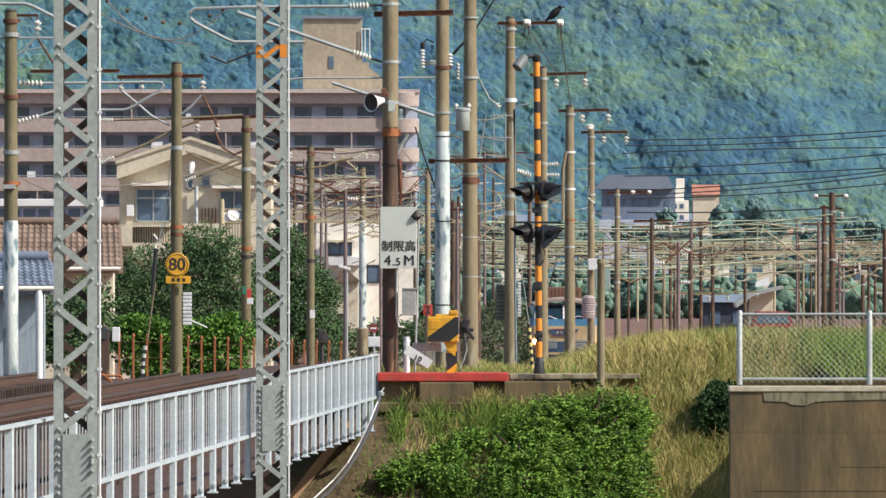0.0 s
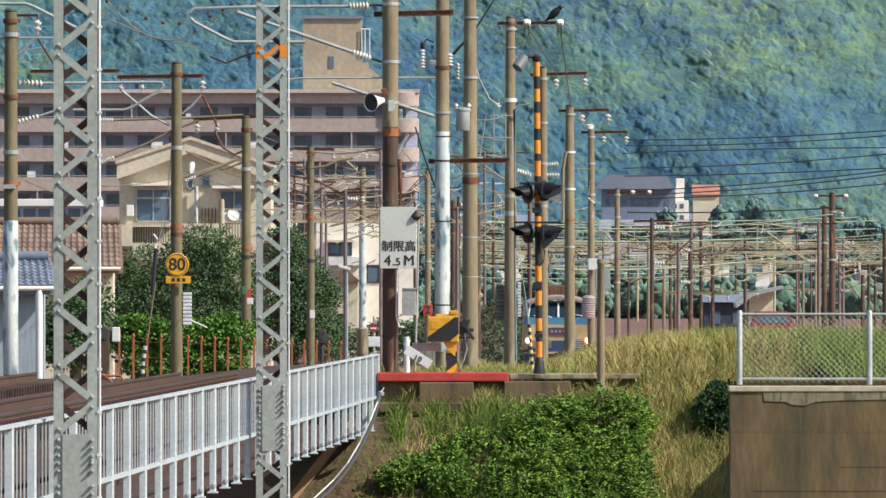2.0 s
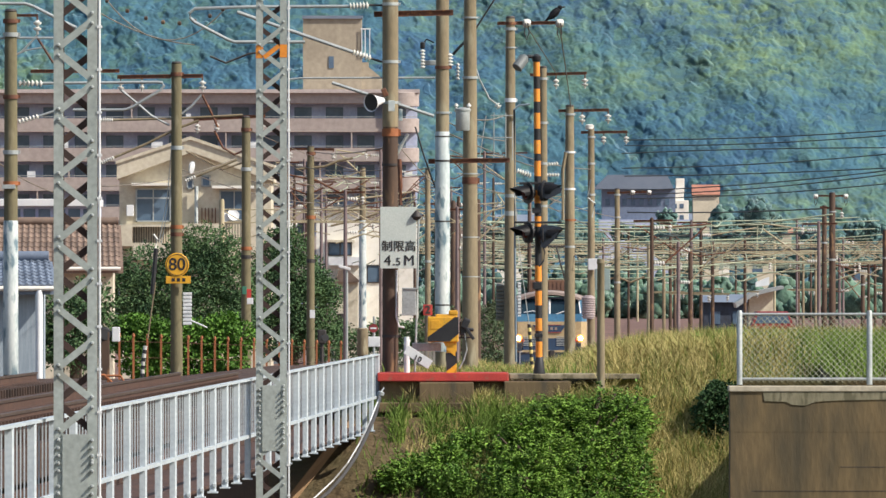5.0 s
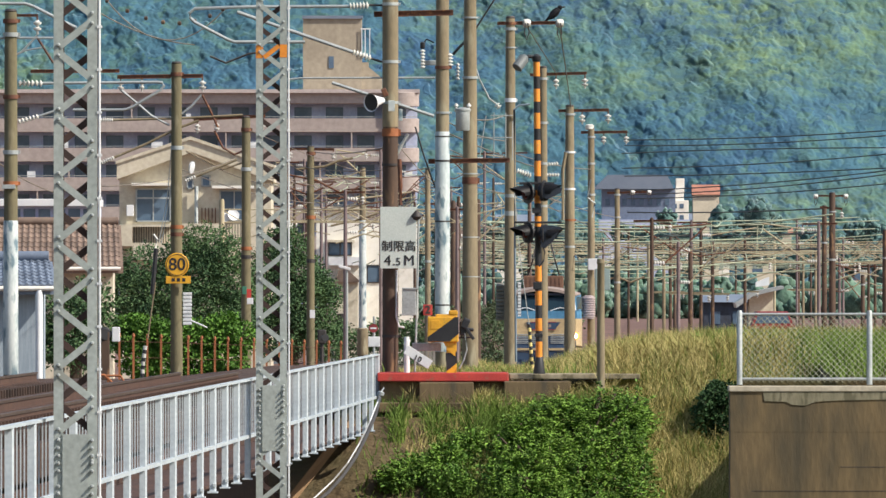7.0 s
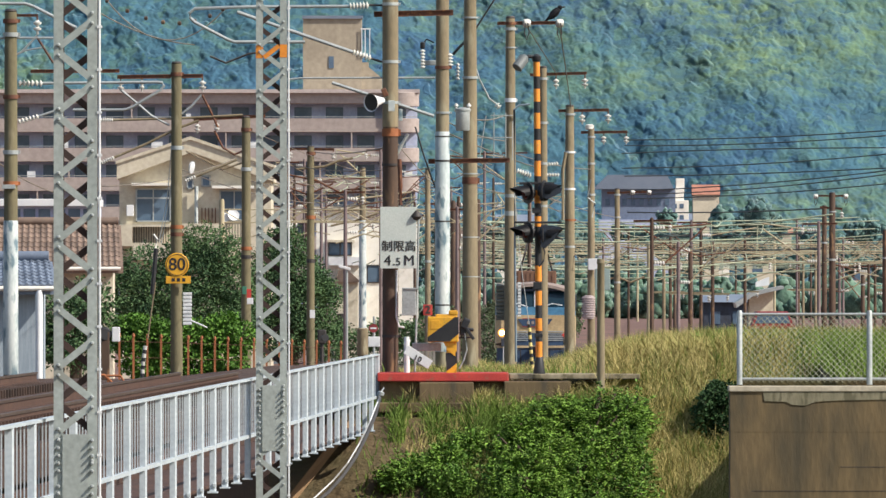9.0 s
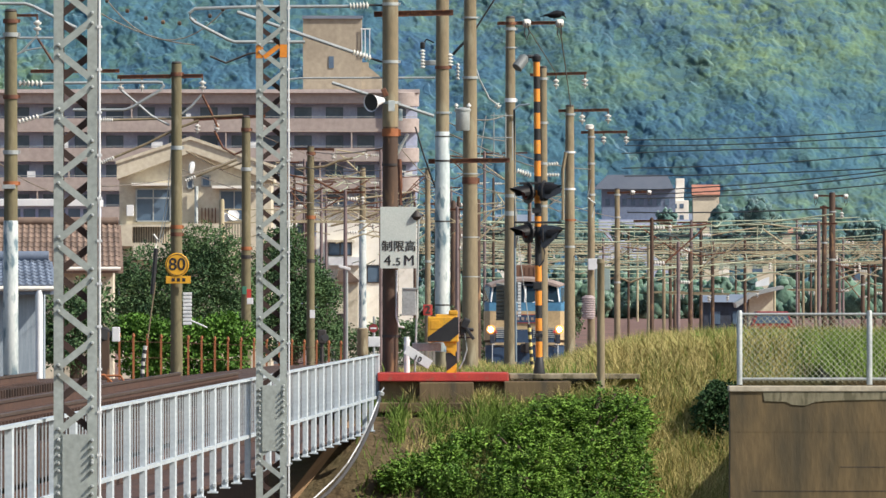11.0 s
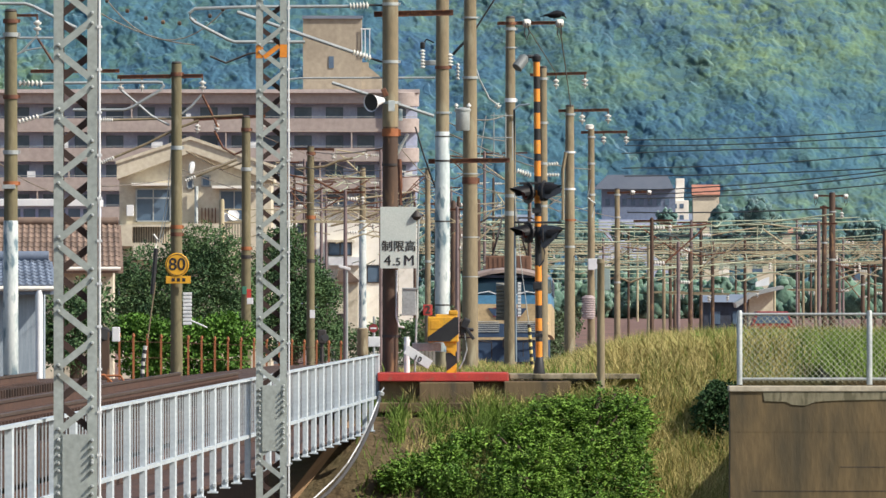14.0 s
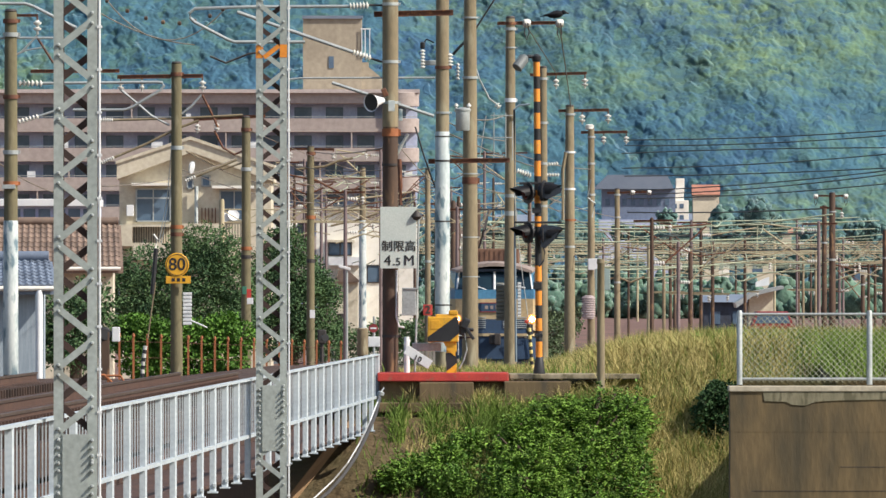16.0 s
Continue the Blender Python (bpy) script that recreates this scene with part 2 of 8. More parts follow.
def cells(u, v, size, seed):
    """Distance to the nearest of a jittered grid of points, in units of the cell size, and that cell's own number."""
    rng = np.random.default_rng(seed)
    jit = rng.random((256, 256, 3))
    a, b = u / size, v / size
    ia, ib = np.floor(a).astype(int), np.floor(b).astype(int)
    best, tag = np.full(u.shape, 9.0), np.zeros(u.shape)
    for da in (-1, 0, 1):
        for db in (-1, 0, 1):
            q = jit[(ia + da) % 256, (ib + db) % 256]
            d = np.hypot(ia + da + q[..., 0] - a, ib + db + q[..., 1] - b)
            near = d < best
            best, tag = np.where(near, d, best), np.where(near, q[..., 2], tag)
    return best, tag


def folds(x, z):
    """Spurs and gullies of the slope, as metres towards the viewer."""
    out = np.zeros(x.shape)
    for w, amp, lean, ph in ((105, 3.4, 0.9, 0.1), (57, 2.0, -0.5, 2.1), (33, 1.2, 0.7, 4.4), (19, 0.5, -0.9, 1.2)):
        out += amp * np.sin(2 * math.pi * (x + lean * z * 1.4) / w + ph + 0.9 * np.sin(z / 17 + ph * 2))
    return out


def slope_mesh(name, xs, zs, crowns):
    x, z = np.meshgrid(xs, zs)
    y = 2930 + (z + 8) / 0.6 - folds(x, z)
    up = np.zeros(x.shape)
    if crowns:
        s = z * 1.25
        wx, ws = x + 0.35 * np.sin(s * 1.7 + x * 0.6), s + 0.35 * np.sin(x * 1.9)
        d, tag = cells(wx, ws * 0.8, 2.3, 3)
        up = (0.22 + 0.78 * tag) * np.clip(1 - (d / 1.0) ** 2, 0, 1)
        d, tag = cells(wx, ws, 0.95, 4)
        up += (0.1 + 0.3 * tag) * np.clip(1 - d * d * 1.3, 0, 1)
        d, tag = cells(wx, ws, 0.48, 5)
        up += 0.11 * tag * np.clip(1 - d * d, 0, 1)
        d, tag = cells(wx, ws, 6.5, 6)
        up += 1.1 * tag * np.clip(1 - d * d, 0, 1)
    v = np.stack([x, y - 0.62 * up, z + 0.6 * up], -1).reshape(-1, 3)
    r, c = x.shape
    i = (np.arange(r - 1)[:, None] * c + np.arange(c - 1)).ravel()
    f = np.stack([i, i + 1, i + c + 1, i + c], 1)
    me = bpy.data.meshes.new(name)
    me.vertices.add(len(v))
    me.vertices.foreach_set("co", v.ravel())
    me.loops.add(f.size)
    me.loops.foreach_set("vertex_index", f.ravel())
    me.polygons.add(len(f))
    me.polygons.foreach_set("loop_start", np.arange(0, f.size, 4))
    me.update(calc_edges=True)
    me.polygons.foreach_set("use_smooth", [True] * len(f))
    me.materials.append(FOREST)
    return new(name, me)


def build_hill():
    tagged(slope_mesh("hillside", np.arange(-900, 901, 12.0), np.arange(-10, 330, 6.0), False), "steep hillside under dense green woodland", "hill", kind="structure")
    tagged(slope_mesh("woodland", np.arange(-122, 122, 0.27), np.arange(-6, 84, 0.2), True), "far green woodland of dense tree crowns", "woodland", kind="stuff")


build_hill()


def tree_belt(name, clumps, material, label):
    """Rounded crowns of distant trees, each of many lumps, as one mass."""
    rng = np.random.default_rng(9)
    ico = B()
    bmesh.ops.create_icosphere(ico, subdivisions=2, radius=1)
    base = np.array([v.co[:] for v in ico.verts])
    tri = np.array([[v.index for v in f.verts] for f in ico.faces])
    ico.free()
    verts, faces, count = [], [], 0
    for c, r in clumps:
        for k in range(30):
            w = rng.normal(size=3)
            w /= np.linalg.norm(w)
            size = r * rng.uniform(0.13, 0.3) if k else r * 0.75
            at_ = np.array(c) + (w * r * rng.uniform(0.65, 0.98) if k else 0)
            verts.append(base * (1 + 0.22 * rng.normal(size=(len(base), 1))) * size * np.array([1, 1, rng.uniform(0.8, 1.25)]) + at_)
            faces.append(tri + count)
            count += len(base)
    me = bpy.data.meshes.new(name)
    me.from_pydata(np.concatenate(verts).tolist(), [], np.concatenate(faces).tolist())
    me.polygons.foreach_set("use_smooth", [True] * len(me.polygons))
    me.materials.append(material)
    return tagged(new(name, me), label, "trees", kind="stuff")


# ---- poles and overhead line ----
def pole(name, foot, top_z, r, label, material=None, group="line poles", tips=0.82):
    """A tapered pole standing at foot; its parts are in its own space."""
    t = thing(name, foot, label, "utility pole", group)
    h = top_z - foot[2]
    bm = B()
    low = min(-0.4, ground_z(foot[0], foot[1]) - foot[2] - 0.3)
    lathe(bm, [(r * 1.04, low), (r, 0.05), (r * (1 + tips) / 2, h * 0.55), (r * tips, h - 0.06), (r * tips * 0.9, h)], (0, 0, 0), n=20)
    part("shaft", bm, material or CONCRETE_POLE, t, smooth=True)
    bm = B()
    lathe(bm, [(r * tips * 0.95, h - 0.02), (r * tips * 1.04, h), (r * tips * 0.8, h + 0.04)], (0, 0, 0), n=14)
    part("cap", bm, DARK_STEEL, t, smooth=True)
    return t


def band(t, z, r, height=0.1, material=None):
    height *= 0.72
    bm = B()
    lathe(bm, [(r * 1.0, z - height / 2), (r * 1.12, z - height / 2), (r * 1.12, z + height / 2), (r * 1.0, z + height / 2)], (0, 0, 0), n=18)
    box(bm, (r * 1.15, 0, z), (0.06, 0.08, height * 0.8))
    part("band", bm, material or GALV, t, smooth=True)


def beam(t, p, q, w=0.09, h=0.09, material=None, name="crossarm"):
    p, q = Vector(p), Vector(q)
    d = q - p
    m = d.to_track_quat("X", "Z").to_matrix().to_4x4()
    bm = B()
    mid = (p + q) / 2
    box(bm, mid + m.to_3x3() @ Vector((0, 0, h * 0.45)), (d.length, w, h * 0.16), m)
    box(bm, mid - m.to_3x3() @ Vector((0, 0, h * 0.45)), (d.length, w, h * 0.16), m)
    box(bm, mid, (d.length, w * 0.3, h * 0.9), m)
    return part(name, bm, material or RUST, t)


def insulator(t, p, q, r=0.07, sheds=4, name="insulator", material=None):
    """A string of porcelain sheds from p to q."""
    p, q = Vector(p), Vector(q)
    n = (q - p).length
    prof = [(r * 0.25, 0)]
    for k in range(sheds):
        a = n * (k + 0.15) / sheds
        b = n * (k + 0.85) / sheds
        prof += [(r * 0.38, a), (r, a + (b - a) * 0.25), (r * 0.95, a + (b - a) * 0.55), (r * 0.4, b)]
    prof += [(r * 0.25, n)]
    bm = lathe(B(), prof, p, q - p, n=12)
    return part(name, bm, material or PORCELAIN, t, smooth=True)


def pipe(t, pts, r=0.03, material=None, name="tube", n=8):
    return part(name, tube(B(), pts, r, n), material or GALV, t, smooth=True)


def hung(t, p, drop=0.32, r=0.085):
    """A two-shed line insulator under a crossarm."""
    x, y, z = p
    bm = rod(B(), (x, y, z), (x, y, z - drop * 0.3), 0.02, n=6)
    part("hanger", bm, RUST, t)
    bm = lathe(B(), [(0.03, 0), (0.05, 0.03), (r, 0.05), (r * 0.9, 0.09), (0.035, 0.1), (0.035, 0.15), (r, 0.17), (r * 0.85, 0.21), (0.03, 0.22), (0.02, 0.3)], (x, y, z - drop * 0.25), (0, 0, -1), n=12)
    part("insulator", bm, PORCELAIN, t, smooth=True)


def at(foot):
    return lambda p: rel(p, foot)


# pole beside the near track, with arms towards it
F0 = (-8.988, 263.81, -0.342)
L0 = at(F0)
pole_a = pole("line_pole", F0, 7.328, 0.155, "round concrete line pole beside the railway, pale lower half", OLIVE_POLE)
bm = B()
lathe(bm, [(0.155, 0.1), (0.16, 0.12), (0.152, 3.294), (0.14, 3.318)], (0, 0, 0), n=18)
part("sleeve", bm, PALE_POLE, pole_a, "pale painted sleeve", True)
for z, m in [(4.082, RUST_ORANGE), (5.882, RUST), (7.459, RUST), (4.729, GALV), (7.176, GALV)]:
    band(pole_a, z, 0.145, 0.12, m)
beam(pole_a, L0((-8.965, 263.81, 7.234)), L0((-8.424, 263.81, 7.234)), 0.06, 0.05)
hung(pole_a, L0((-8.435, 263.81, 7.211)), 0.3, 0.09)
bm = box(B(), L0((-9.024, 263.81, 3.669)), (0.27, 0.5, 0.09), bevel=0.01)
part("bracket_box", bm, GALV, pole_a)
pipe(pole_a, [L0((-9.694, 263.81, 6.764)), L0((-8.106, 263.81, 6.764))], 0.026)
pipe(pole_a, [L0((-9.929, 263.81, 7.481)), L0((-8.694, 263.81, 7.481)), L0((-8.518, 263.81, 7.422)), L0((-7.871, 263.81, 7.093)), L0((-7.624, 263.81, 6.975))], 0.033)
insulator(pole_a, L0((-8.845, 264.11, 5.827)), L0((-8.327, 264.11, 5.827)), 0.07, 6)
pipe(pole_a, [L0((-8.327, 264.11, 5.827)), L0((-5.960, 264.11, 5.851)), L0((-5.842, 264.11, 5.839)), L0((-5.807, 264.11, 5.780)), L0((-5.877, 264.11, 5.686)), L0((-6.466, 264.11, 5.332)), L0((-6.619, 264.11, 5.273)), L0((-7.703, 264.11, 5.273))], 0.03)
insulator(pole_a, L0((-8.835, 263.81, 5.011)), L0((-8.400, 263.81, 5.140)), 0.06, 6)
pipe(pole_a, [L0((-8.400, 263.81, 5.140)), L0((-7.929, 263.81, 5.293))], 0.026)
pipe(pole_a, [L0((-9.106, 263.81, 6.293)), L0((-8.753, 263.81, 6.481)), L0((-8.447, 263.81, 6.811))], 0.024)
pipe(pole_a, [L0((-9.129, 263.81, 6.269)), L0((-8.694, 263.81, 6.505)), L0((-8.282, 263.81, 6.575))], 0.016)
pipe(pole_a, [L0((-8.447, 263.81, 6.787)), L0((-8.106, 263.81, 6.246))], 0.024, RUST)

# pole carrying the round speed sign
F1 = (-7.136, 339.76, -0.942)
L1 = at(F1)
pole_b = pole("line_pole", F1, 7.543, 0.165, "tapered concrete line pole with rusty crossarm and round speed sign", OLIVE_POLE)
for z, m in [(8.182, RUST), (4.091, RUST_ORANGE), (6.212, GALV), (3.894, RUST)]:
    band(pole_b, z, 0.145, 0.14, m)
beam(pole_b, L1((-8.727, 339.76, 7.164)), L1((-6.424, 339.76, 7.195)), 0.1, 0.1)
beam(pole_b, L1((-11.045, 339.76, 7.316)), L1((-8.667, 339.76, 7.331)), 0.1, 0.09)
hung(pole_b, L1((-8.636, 339.76, 7.134)), 0.3, 0.09)
hung(pole_b, L1((-8.061, 339.76, 7.149)), 0.3, 0.07)
hung(pole_b, L1((-6.439, 339.76, 7.149)), 0.32, 0.1)
pipe(pole_b, [L1((-8.621, 339.76, 6.816)), L1((-8.167, 339.76, 6.437)), L1((-7.818, 339.76, 6.134)), L1((-7.333, 339.76, 5.876))], 0.032)
pipe(pole_b, [L1((-6.470, 339.76, 6.695)), L1((-6.727, 339.76, 6.392)), L1((-7.000, 339.76, 6.179))], 0.03)
pipe(pole_b, [L1((-6.455, 339.76, 6.695)), L1((-6.242, 339.76, 6.285)), L1((-6.030, 339.76, 5.816))], 0.03, RUST)
insulator(pole_b, L1((-9.182, 339.76, 6.013)), L1((-8.833, 339.76, 6.013)), 0.065, 6)
pipe(pole_b, [L1((-8.833, 339.76, 6.013)), L1((-7.030, 339.76, 6.058)), L1((-5.364, 339.76, 6.149))], 0.032, CONCRETE_POLE)
insulator(pole_b, L1((-9.152, 339.76, 4.861)), L1((-8.803, 339.76, 5.013)), 0.065, 6)
pipe(pole_b, [L1((-8.803, 339.76, 5.013)), L1((-7.939, 339.76, 5.376)), L1((-7.136, 339.76, 5.785)), L1((-6.545, 339.76, 5.998))], 0.035, CONCRETE_POLE)
insulator(pole_b, L1((-6.909, 339.76, 4.376)), L1((-6.621, 339.76, 4.498)), 0.06, 5)
pipe(pole_b, [L1((-6.621, 339.76, 4.498)), L1((-5.515, 339.76, 4.952))], 0.032, CONCRETE_POLE)
pipe(pole_b, [L1((-7.273, 339.76, 5.270)), L1((-7.379, 339.76, 4.013)), L1((-7.606, 339.76, 2.725))], 0.012)
pipe(pole_b, [L1((-7.212, 339.76, 5.270)), L1((-7.303, 339.76, 4.013)), L1((-7.545, 339.76, 2.695))], 0.012)
bm = lathe(B(), [(0.02, 0), (0.16, 0.05), (0.17, 0.1), (0.02, 0.13)], L1((-6.809, 340.06, 4.758)), (1, -0.4, -0.2), n=14)
part("horn", bm, WHITE_PAINT, pole_b, smooth=True)


def speed_sign(parent, c):
    x, y, z = c
    disc = part("sign_disc", lathe(B(), [(0.315, 0), (0.32, 0.01), (0.32, 0.02), (0.31, 0.03)], (x, y, z), (0, -1, 0), n=32), YELLOW, parent, "yellow round speed sign", OLIVE_POLE)
    ring = [(x + 0.28 * math.cos(a), y - 0.031, z + 0.28 * math.sin(a)) for a in [2 * math.pi * k / 40 for k in range(41)]]
    part("rim", tube(B(), ring, 0.009, 5), BLACK, disc, "thin black rim")
    plate = part("number_plate", box(B(), (x + 0.03, y, z - 0.4), (0.66, 0.03, 0.2), bevel=0.008), YELLOW, parent)
    for k in range(3):
        part("lettering_bar", box(B(), (x - 0.1 + 0.14 * k, y - 0.018, z - 0.4), (0.085, 0.008, 0.09)), BLACK, plate)
    return disc


def words(text, parent, c, height, material, spread=1.0, bold=0.0):
    """Flat lettering facing -y, centred on c."""
    cu = bpy.data.curves.new("lettering", "FONT")
    cu.body, cu.align_x, cu.align_y, cu.size, cu.extrude, cu.offset = text, "CENTER", "CENTER", height, 0.003, bold
    cu.space_character = spread
    tmp = new("lettering", cu)
    me = bpy.data.meshes.new_from_object(tmp.evaluated_get(bpy.context.evaluated_depsgraph_get()))
    bpy.data.objects.remove(tmp)
    me.materials.clear()
    me.materials.append(material)
    me.transform(Matrix.Translation(c) @ pose(0, 0, 0, 90, 0, 0))
    ob = new("lettering", me)
    ob.parent = parent
    return ob


disc = speed_sign(pole_b, L1((-7.115, 339.46, 2.134)))
words("80", disc, Vector(L1((-7.115, 339.46, 2.134))) + Vector((0, -0.036, 0)), 0.46, BLACK, 1.0, 0.006)
lb = part("louvred_box", box(B(), Vector(L1((-6.848, 339.76, 1.361))) + Vector((0, 0.02, -0.4)), (0.2, 0.12, 0.86)), WHITE_PAINT, pole_b, "white louvred equipment box")
for k in range(9):
    part("slat", box(B(), Vector(L1((-6.848, 339.76, 1.361))) + Vector((0, 0, -0.1 * k)), (0.24, 0.16, 0.07), bevel=0.012), WHITE_PAINT, lb)
pipe(pole_b, [L1((-6.727, 339.76, 0.634)), L1((-6.545, 339.76, 0.558)), L1((-6.318, 339.76, 0.452))], 0.02, WHITE_PAINT)

# further line poles receding behind the trees
F2 = (-6.327, 407.71, -1.296)
L2 = at(F2)
pole_c = pole("line_pole", F2, 6.958, 0.165, "brown stained concrete line pole with red and green flag plate", OLIVE_POLE)
for z, m in [(4.036, RUST_ORANGE), (3.764, DARK_STEEL), (7.855, RUST), (6.582, GALV)]:
    band(pole_c, z, 0.15, 0.16, m)
beam(pole_c, L2((-8.018, 407.71, 6.885)), L2((-5.709, 407.71, 6.995)), 0.1, 0.1)
hung(pole_c, L2((-7.891, 407.71, 6.813)), 0.32, 0.1)
hung(pole_c, L2((-7.273, 407.71, 6.849)), 0.32, 0.1)
hung(pole_c, L2((-5.782, 407.71, 6.940)), 0.32, 0.1)
pipe(pole_c, [L2((-6.255, 407.71, 5.940)), L2((-6.709, 407.71, 5.758)), L2((-7.073, 407.71, 5.976)), L2((-7.345, 407.71, 6.522))], 0.035, RUST)
pipe(pole_c, [L2((-6.255, 407.71, 5.558)), L2((-7.073, 407.71, 5.285)), L2((-8.255, 407.71, 5.867))], 0.03, CONCRETE_POLE)
part("red_plate", box(B(), L2((-6.232, 407.41, 1.286)), (0.14, 0.04, 0.3), bevel=0.008), RED, pole_c, "red plate")
part("green_plate", box(B(), L2((-6.377, 407.41, 1.395)), (0.14, 0.04, 0.26), bevel=0.008), mat("green plate paint", (0.05, 0.2, 0.13)), pole_c, "green plate")
part("white_plate", box(B(), L2((-6.195, 407.41, 1.050)), (0.2, 0.05, 0.2), bevel=0.01), WHITE_PAINT, pole_c, "white plate")
F3 = (-5.200, 498.31, -1.704)
L3 = at(F3)
pole_d = pole("line_pole", F3, 6.962, 0.165, "brown stained concrete line pole with rusty crossarms", OLIVE_POLE)
for z, m in [(8.400, RUST), (5.889, RUST_ORANGE), (4.178, DARK_STEEL)]:
    band(pole_d, z, 0.15, 0.2, m)
beam(pole_d, L3((-6.089, 498.31, 6.873)), L3((-4.267, 498.31, 6.851)), 0.1, 0.1)
hung(pole_d, L3((-4.311, 498.31, 6.807)), 0.35, 0.1)
hung(pole_d, L3((-6.000, 498.31, 6.829)), 0.35, 0.1)
pipe(pole_d, [L3((-5.756, 498.31, 6.073)), L3((-4.644, 498.31, 6.184)), L3((-4.089, 498.31, 6.407)), L3((-3.533, 498.31, 6.518))], 0.05, CONCRETE_POLE)
pipe(pole_d, [L3((-6.044, 498.31, 5.851)), L3((-4.978, 498.31, 5.629)), L3((-4.089, 498.31, 5.184))], 0.04, RUST)
pipe(pole_d, [L3((-6.200, 498.31, 5.407)), L3((-5.311, 498.31, 5.073)), L3((-4.311, 498.31, 5.518))], 0.035, RUST)
part("white_plate", box(B(), L3((-5.130, 498.01, 0.385)), (0.2, 0.05, 0.32), bevel=0.01), WHITE_PAINT, pole_d, "white plate")
F4 = (-3.737, 590.11, -1.760)
L4 = at(F4)
pole_e = pole("line_pole", F4, 6.924, 0.17, "line pole with pale painted shaft and brown collar at its foot", CONCRETE_POLE)
part("sleeve", lathe(B(), [(0.175, 1.2), (0.18, 1.25), (0.165, 6.2), (0.15, 6.25)], (0, 0, 0), n=16), PALE_POLE, pole_e, "pale painted sleeve", True)
part("collar", lathe(B(), [(0.26, 0), (0.26, 1.2), (0.18, 1.25)], (0, 0, 0), n=14), CONCRETE_POLE, pole_e, smooth=True)
beam(pole_e, L4((-4.842, 590.11, 5.872)), L4((-2.947, 590.11, 6.029)), 0.1, 0.1)
pipe(pole_e, [L4((-5.500, 590.11, 4.635)), L4((-3.789, 590.11, 5.240)), L4((-2.947, 590.11, 5.345))], 0.05, CONCRETE_POLE)
pipe(pole_e, [L4((-5.237, 590.11, 4.240)), L4((-4.184, 590.11, 4.451)), L4((-3.053, 590.11, 4.819))], 0.045, CONCRETE_POLE)

# dark pole by the crossing that carries the height limit board
F5 = (-0.979, 236.04, -0.039)
L5 = at(F5)
pole_f = pole("crossing_pole", F5, 7.582, 0.15, "dark brown steel pole at the level crossing", BROWN_POLE, tips=0.9)
for z, m, h in [(6.905, GALV, 0.08), (5.832, GALV, 0.08), (4.516, RUST_ORANGE, 0.2), (5.074, GALV, 0.07), (3.916, DARK_STEEL, 0.06), (0.726, DARK_STEEL, 0.07)]:
    band(pole_f, z, 0.14, h, m)
part("upper_shaft", lathe(B(), [(0.147, 4.621), (0.147, 6.674), (0.14, 7.600)], (0, 0, 0), n=18), CONCRETE_POLE, pole_f, "tan concrete upper shaft", True)
beam(pole_f, L5((-1.286, 236.34, 6.683)), L5((0.190, 236.34, 6.715)), 0.1, 0.1)
insulator(pole_f, L5((-1.684, 236.04, 5.972)), L5((-1.337, 236.04, 5.856)), 0.065, 6)
pipe(pole_f, [L5((-3.832, 236.04, 6.719)), L5((-2.779, 236.04, 6.351)), L5((-1.684, 236.04, 5.972))], 0.034)
pipe(pole_f, [L5((-1.337, 236.04, 5.856)), L5((-1.095, 236.04, 5.772))], 0.02, DARK_STEEL)
insulator(pole_f, L5((-1.747, 236.04, 6.824)), L5((-1.379, 236.04, 6.845)), 0.07, 6)
pipe(pole_f, [L5((-1.379, 236.04, 6.845)), L5((-1.095, 236.04, 6.845))], 0.02, DARK_STEEL)
pipe(pole_f, [L5((-2.568, 236.04, 6.161)), L5((-3.884, 236.04, 6.161)), L5((-4.021, 236.04, 6.214)), L5((-4.621, 236.04, 6.529)), L5((-4.705, 236.04, 6.614)), L5((-4.716, 236.04, 6.698)), L5((-4.621, 236.04, 6.782)), L5((-3.621, 236.04, 6.814)), L5((-1.747, 236.04, 6.824))], 0.03)
pipe(pole_f, [L5((-2.937, 236.04, 5.456)), L5((-2.653, 236.04, 5.487)), L5((-0.147, 236.04, 5.498))], 0.018)
pipe(pole_f, [L5((-4.337, 236.04, 5.898)), L5((-4.042, 236.04, 5.772)), L5((-3.621, 236.04, 5.940)), L5((-3.305, 236.04, 5.982))], 0.02, DARK_STEEL)
pipe(pole_f, [L5((-0.809, 235.74, 3.979)), L5((-0.788, 235.74, 3.475)), L5((-0.788, 235.74, 3.117))], 0.04, RUST, "conduit")
pipe(pole_f, [L5((-0.917, 236.34, 3.953)), L5((-0.759, 236.34, 4.270)), L5((-0.653, 236.34, 4.449))], 0.03, GALV, "brace")
pipe(pole_f, [L5((-0.862, 235.74, 1.919)), L5((-0.862, 235.74, 1.057)), L5((-0.820, 235.74, 0.867)), L5((-0.715, 235.74, 0.846))], 0.02, WHITE_PAINT, "conduit")
pipe(pole_f, [L5((-0.452, 235.74, 2.886)), L5((-0.484, 235.74, 1.267)), L5((-0.526, 235.74, -0.016))], 0.02, GALV, "conduit")
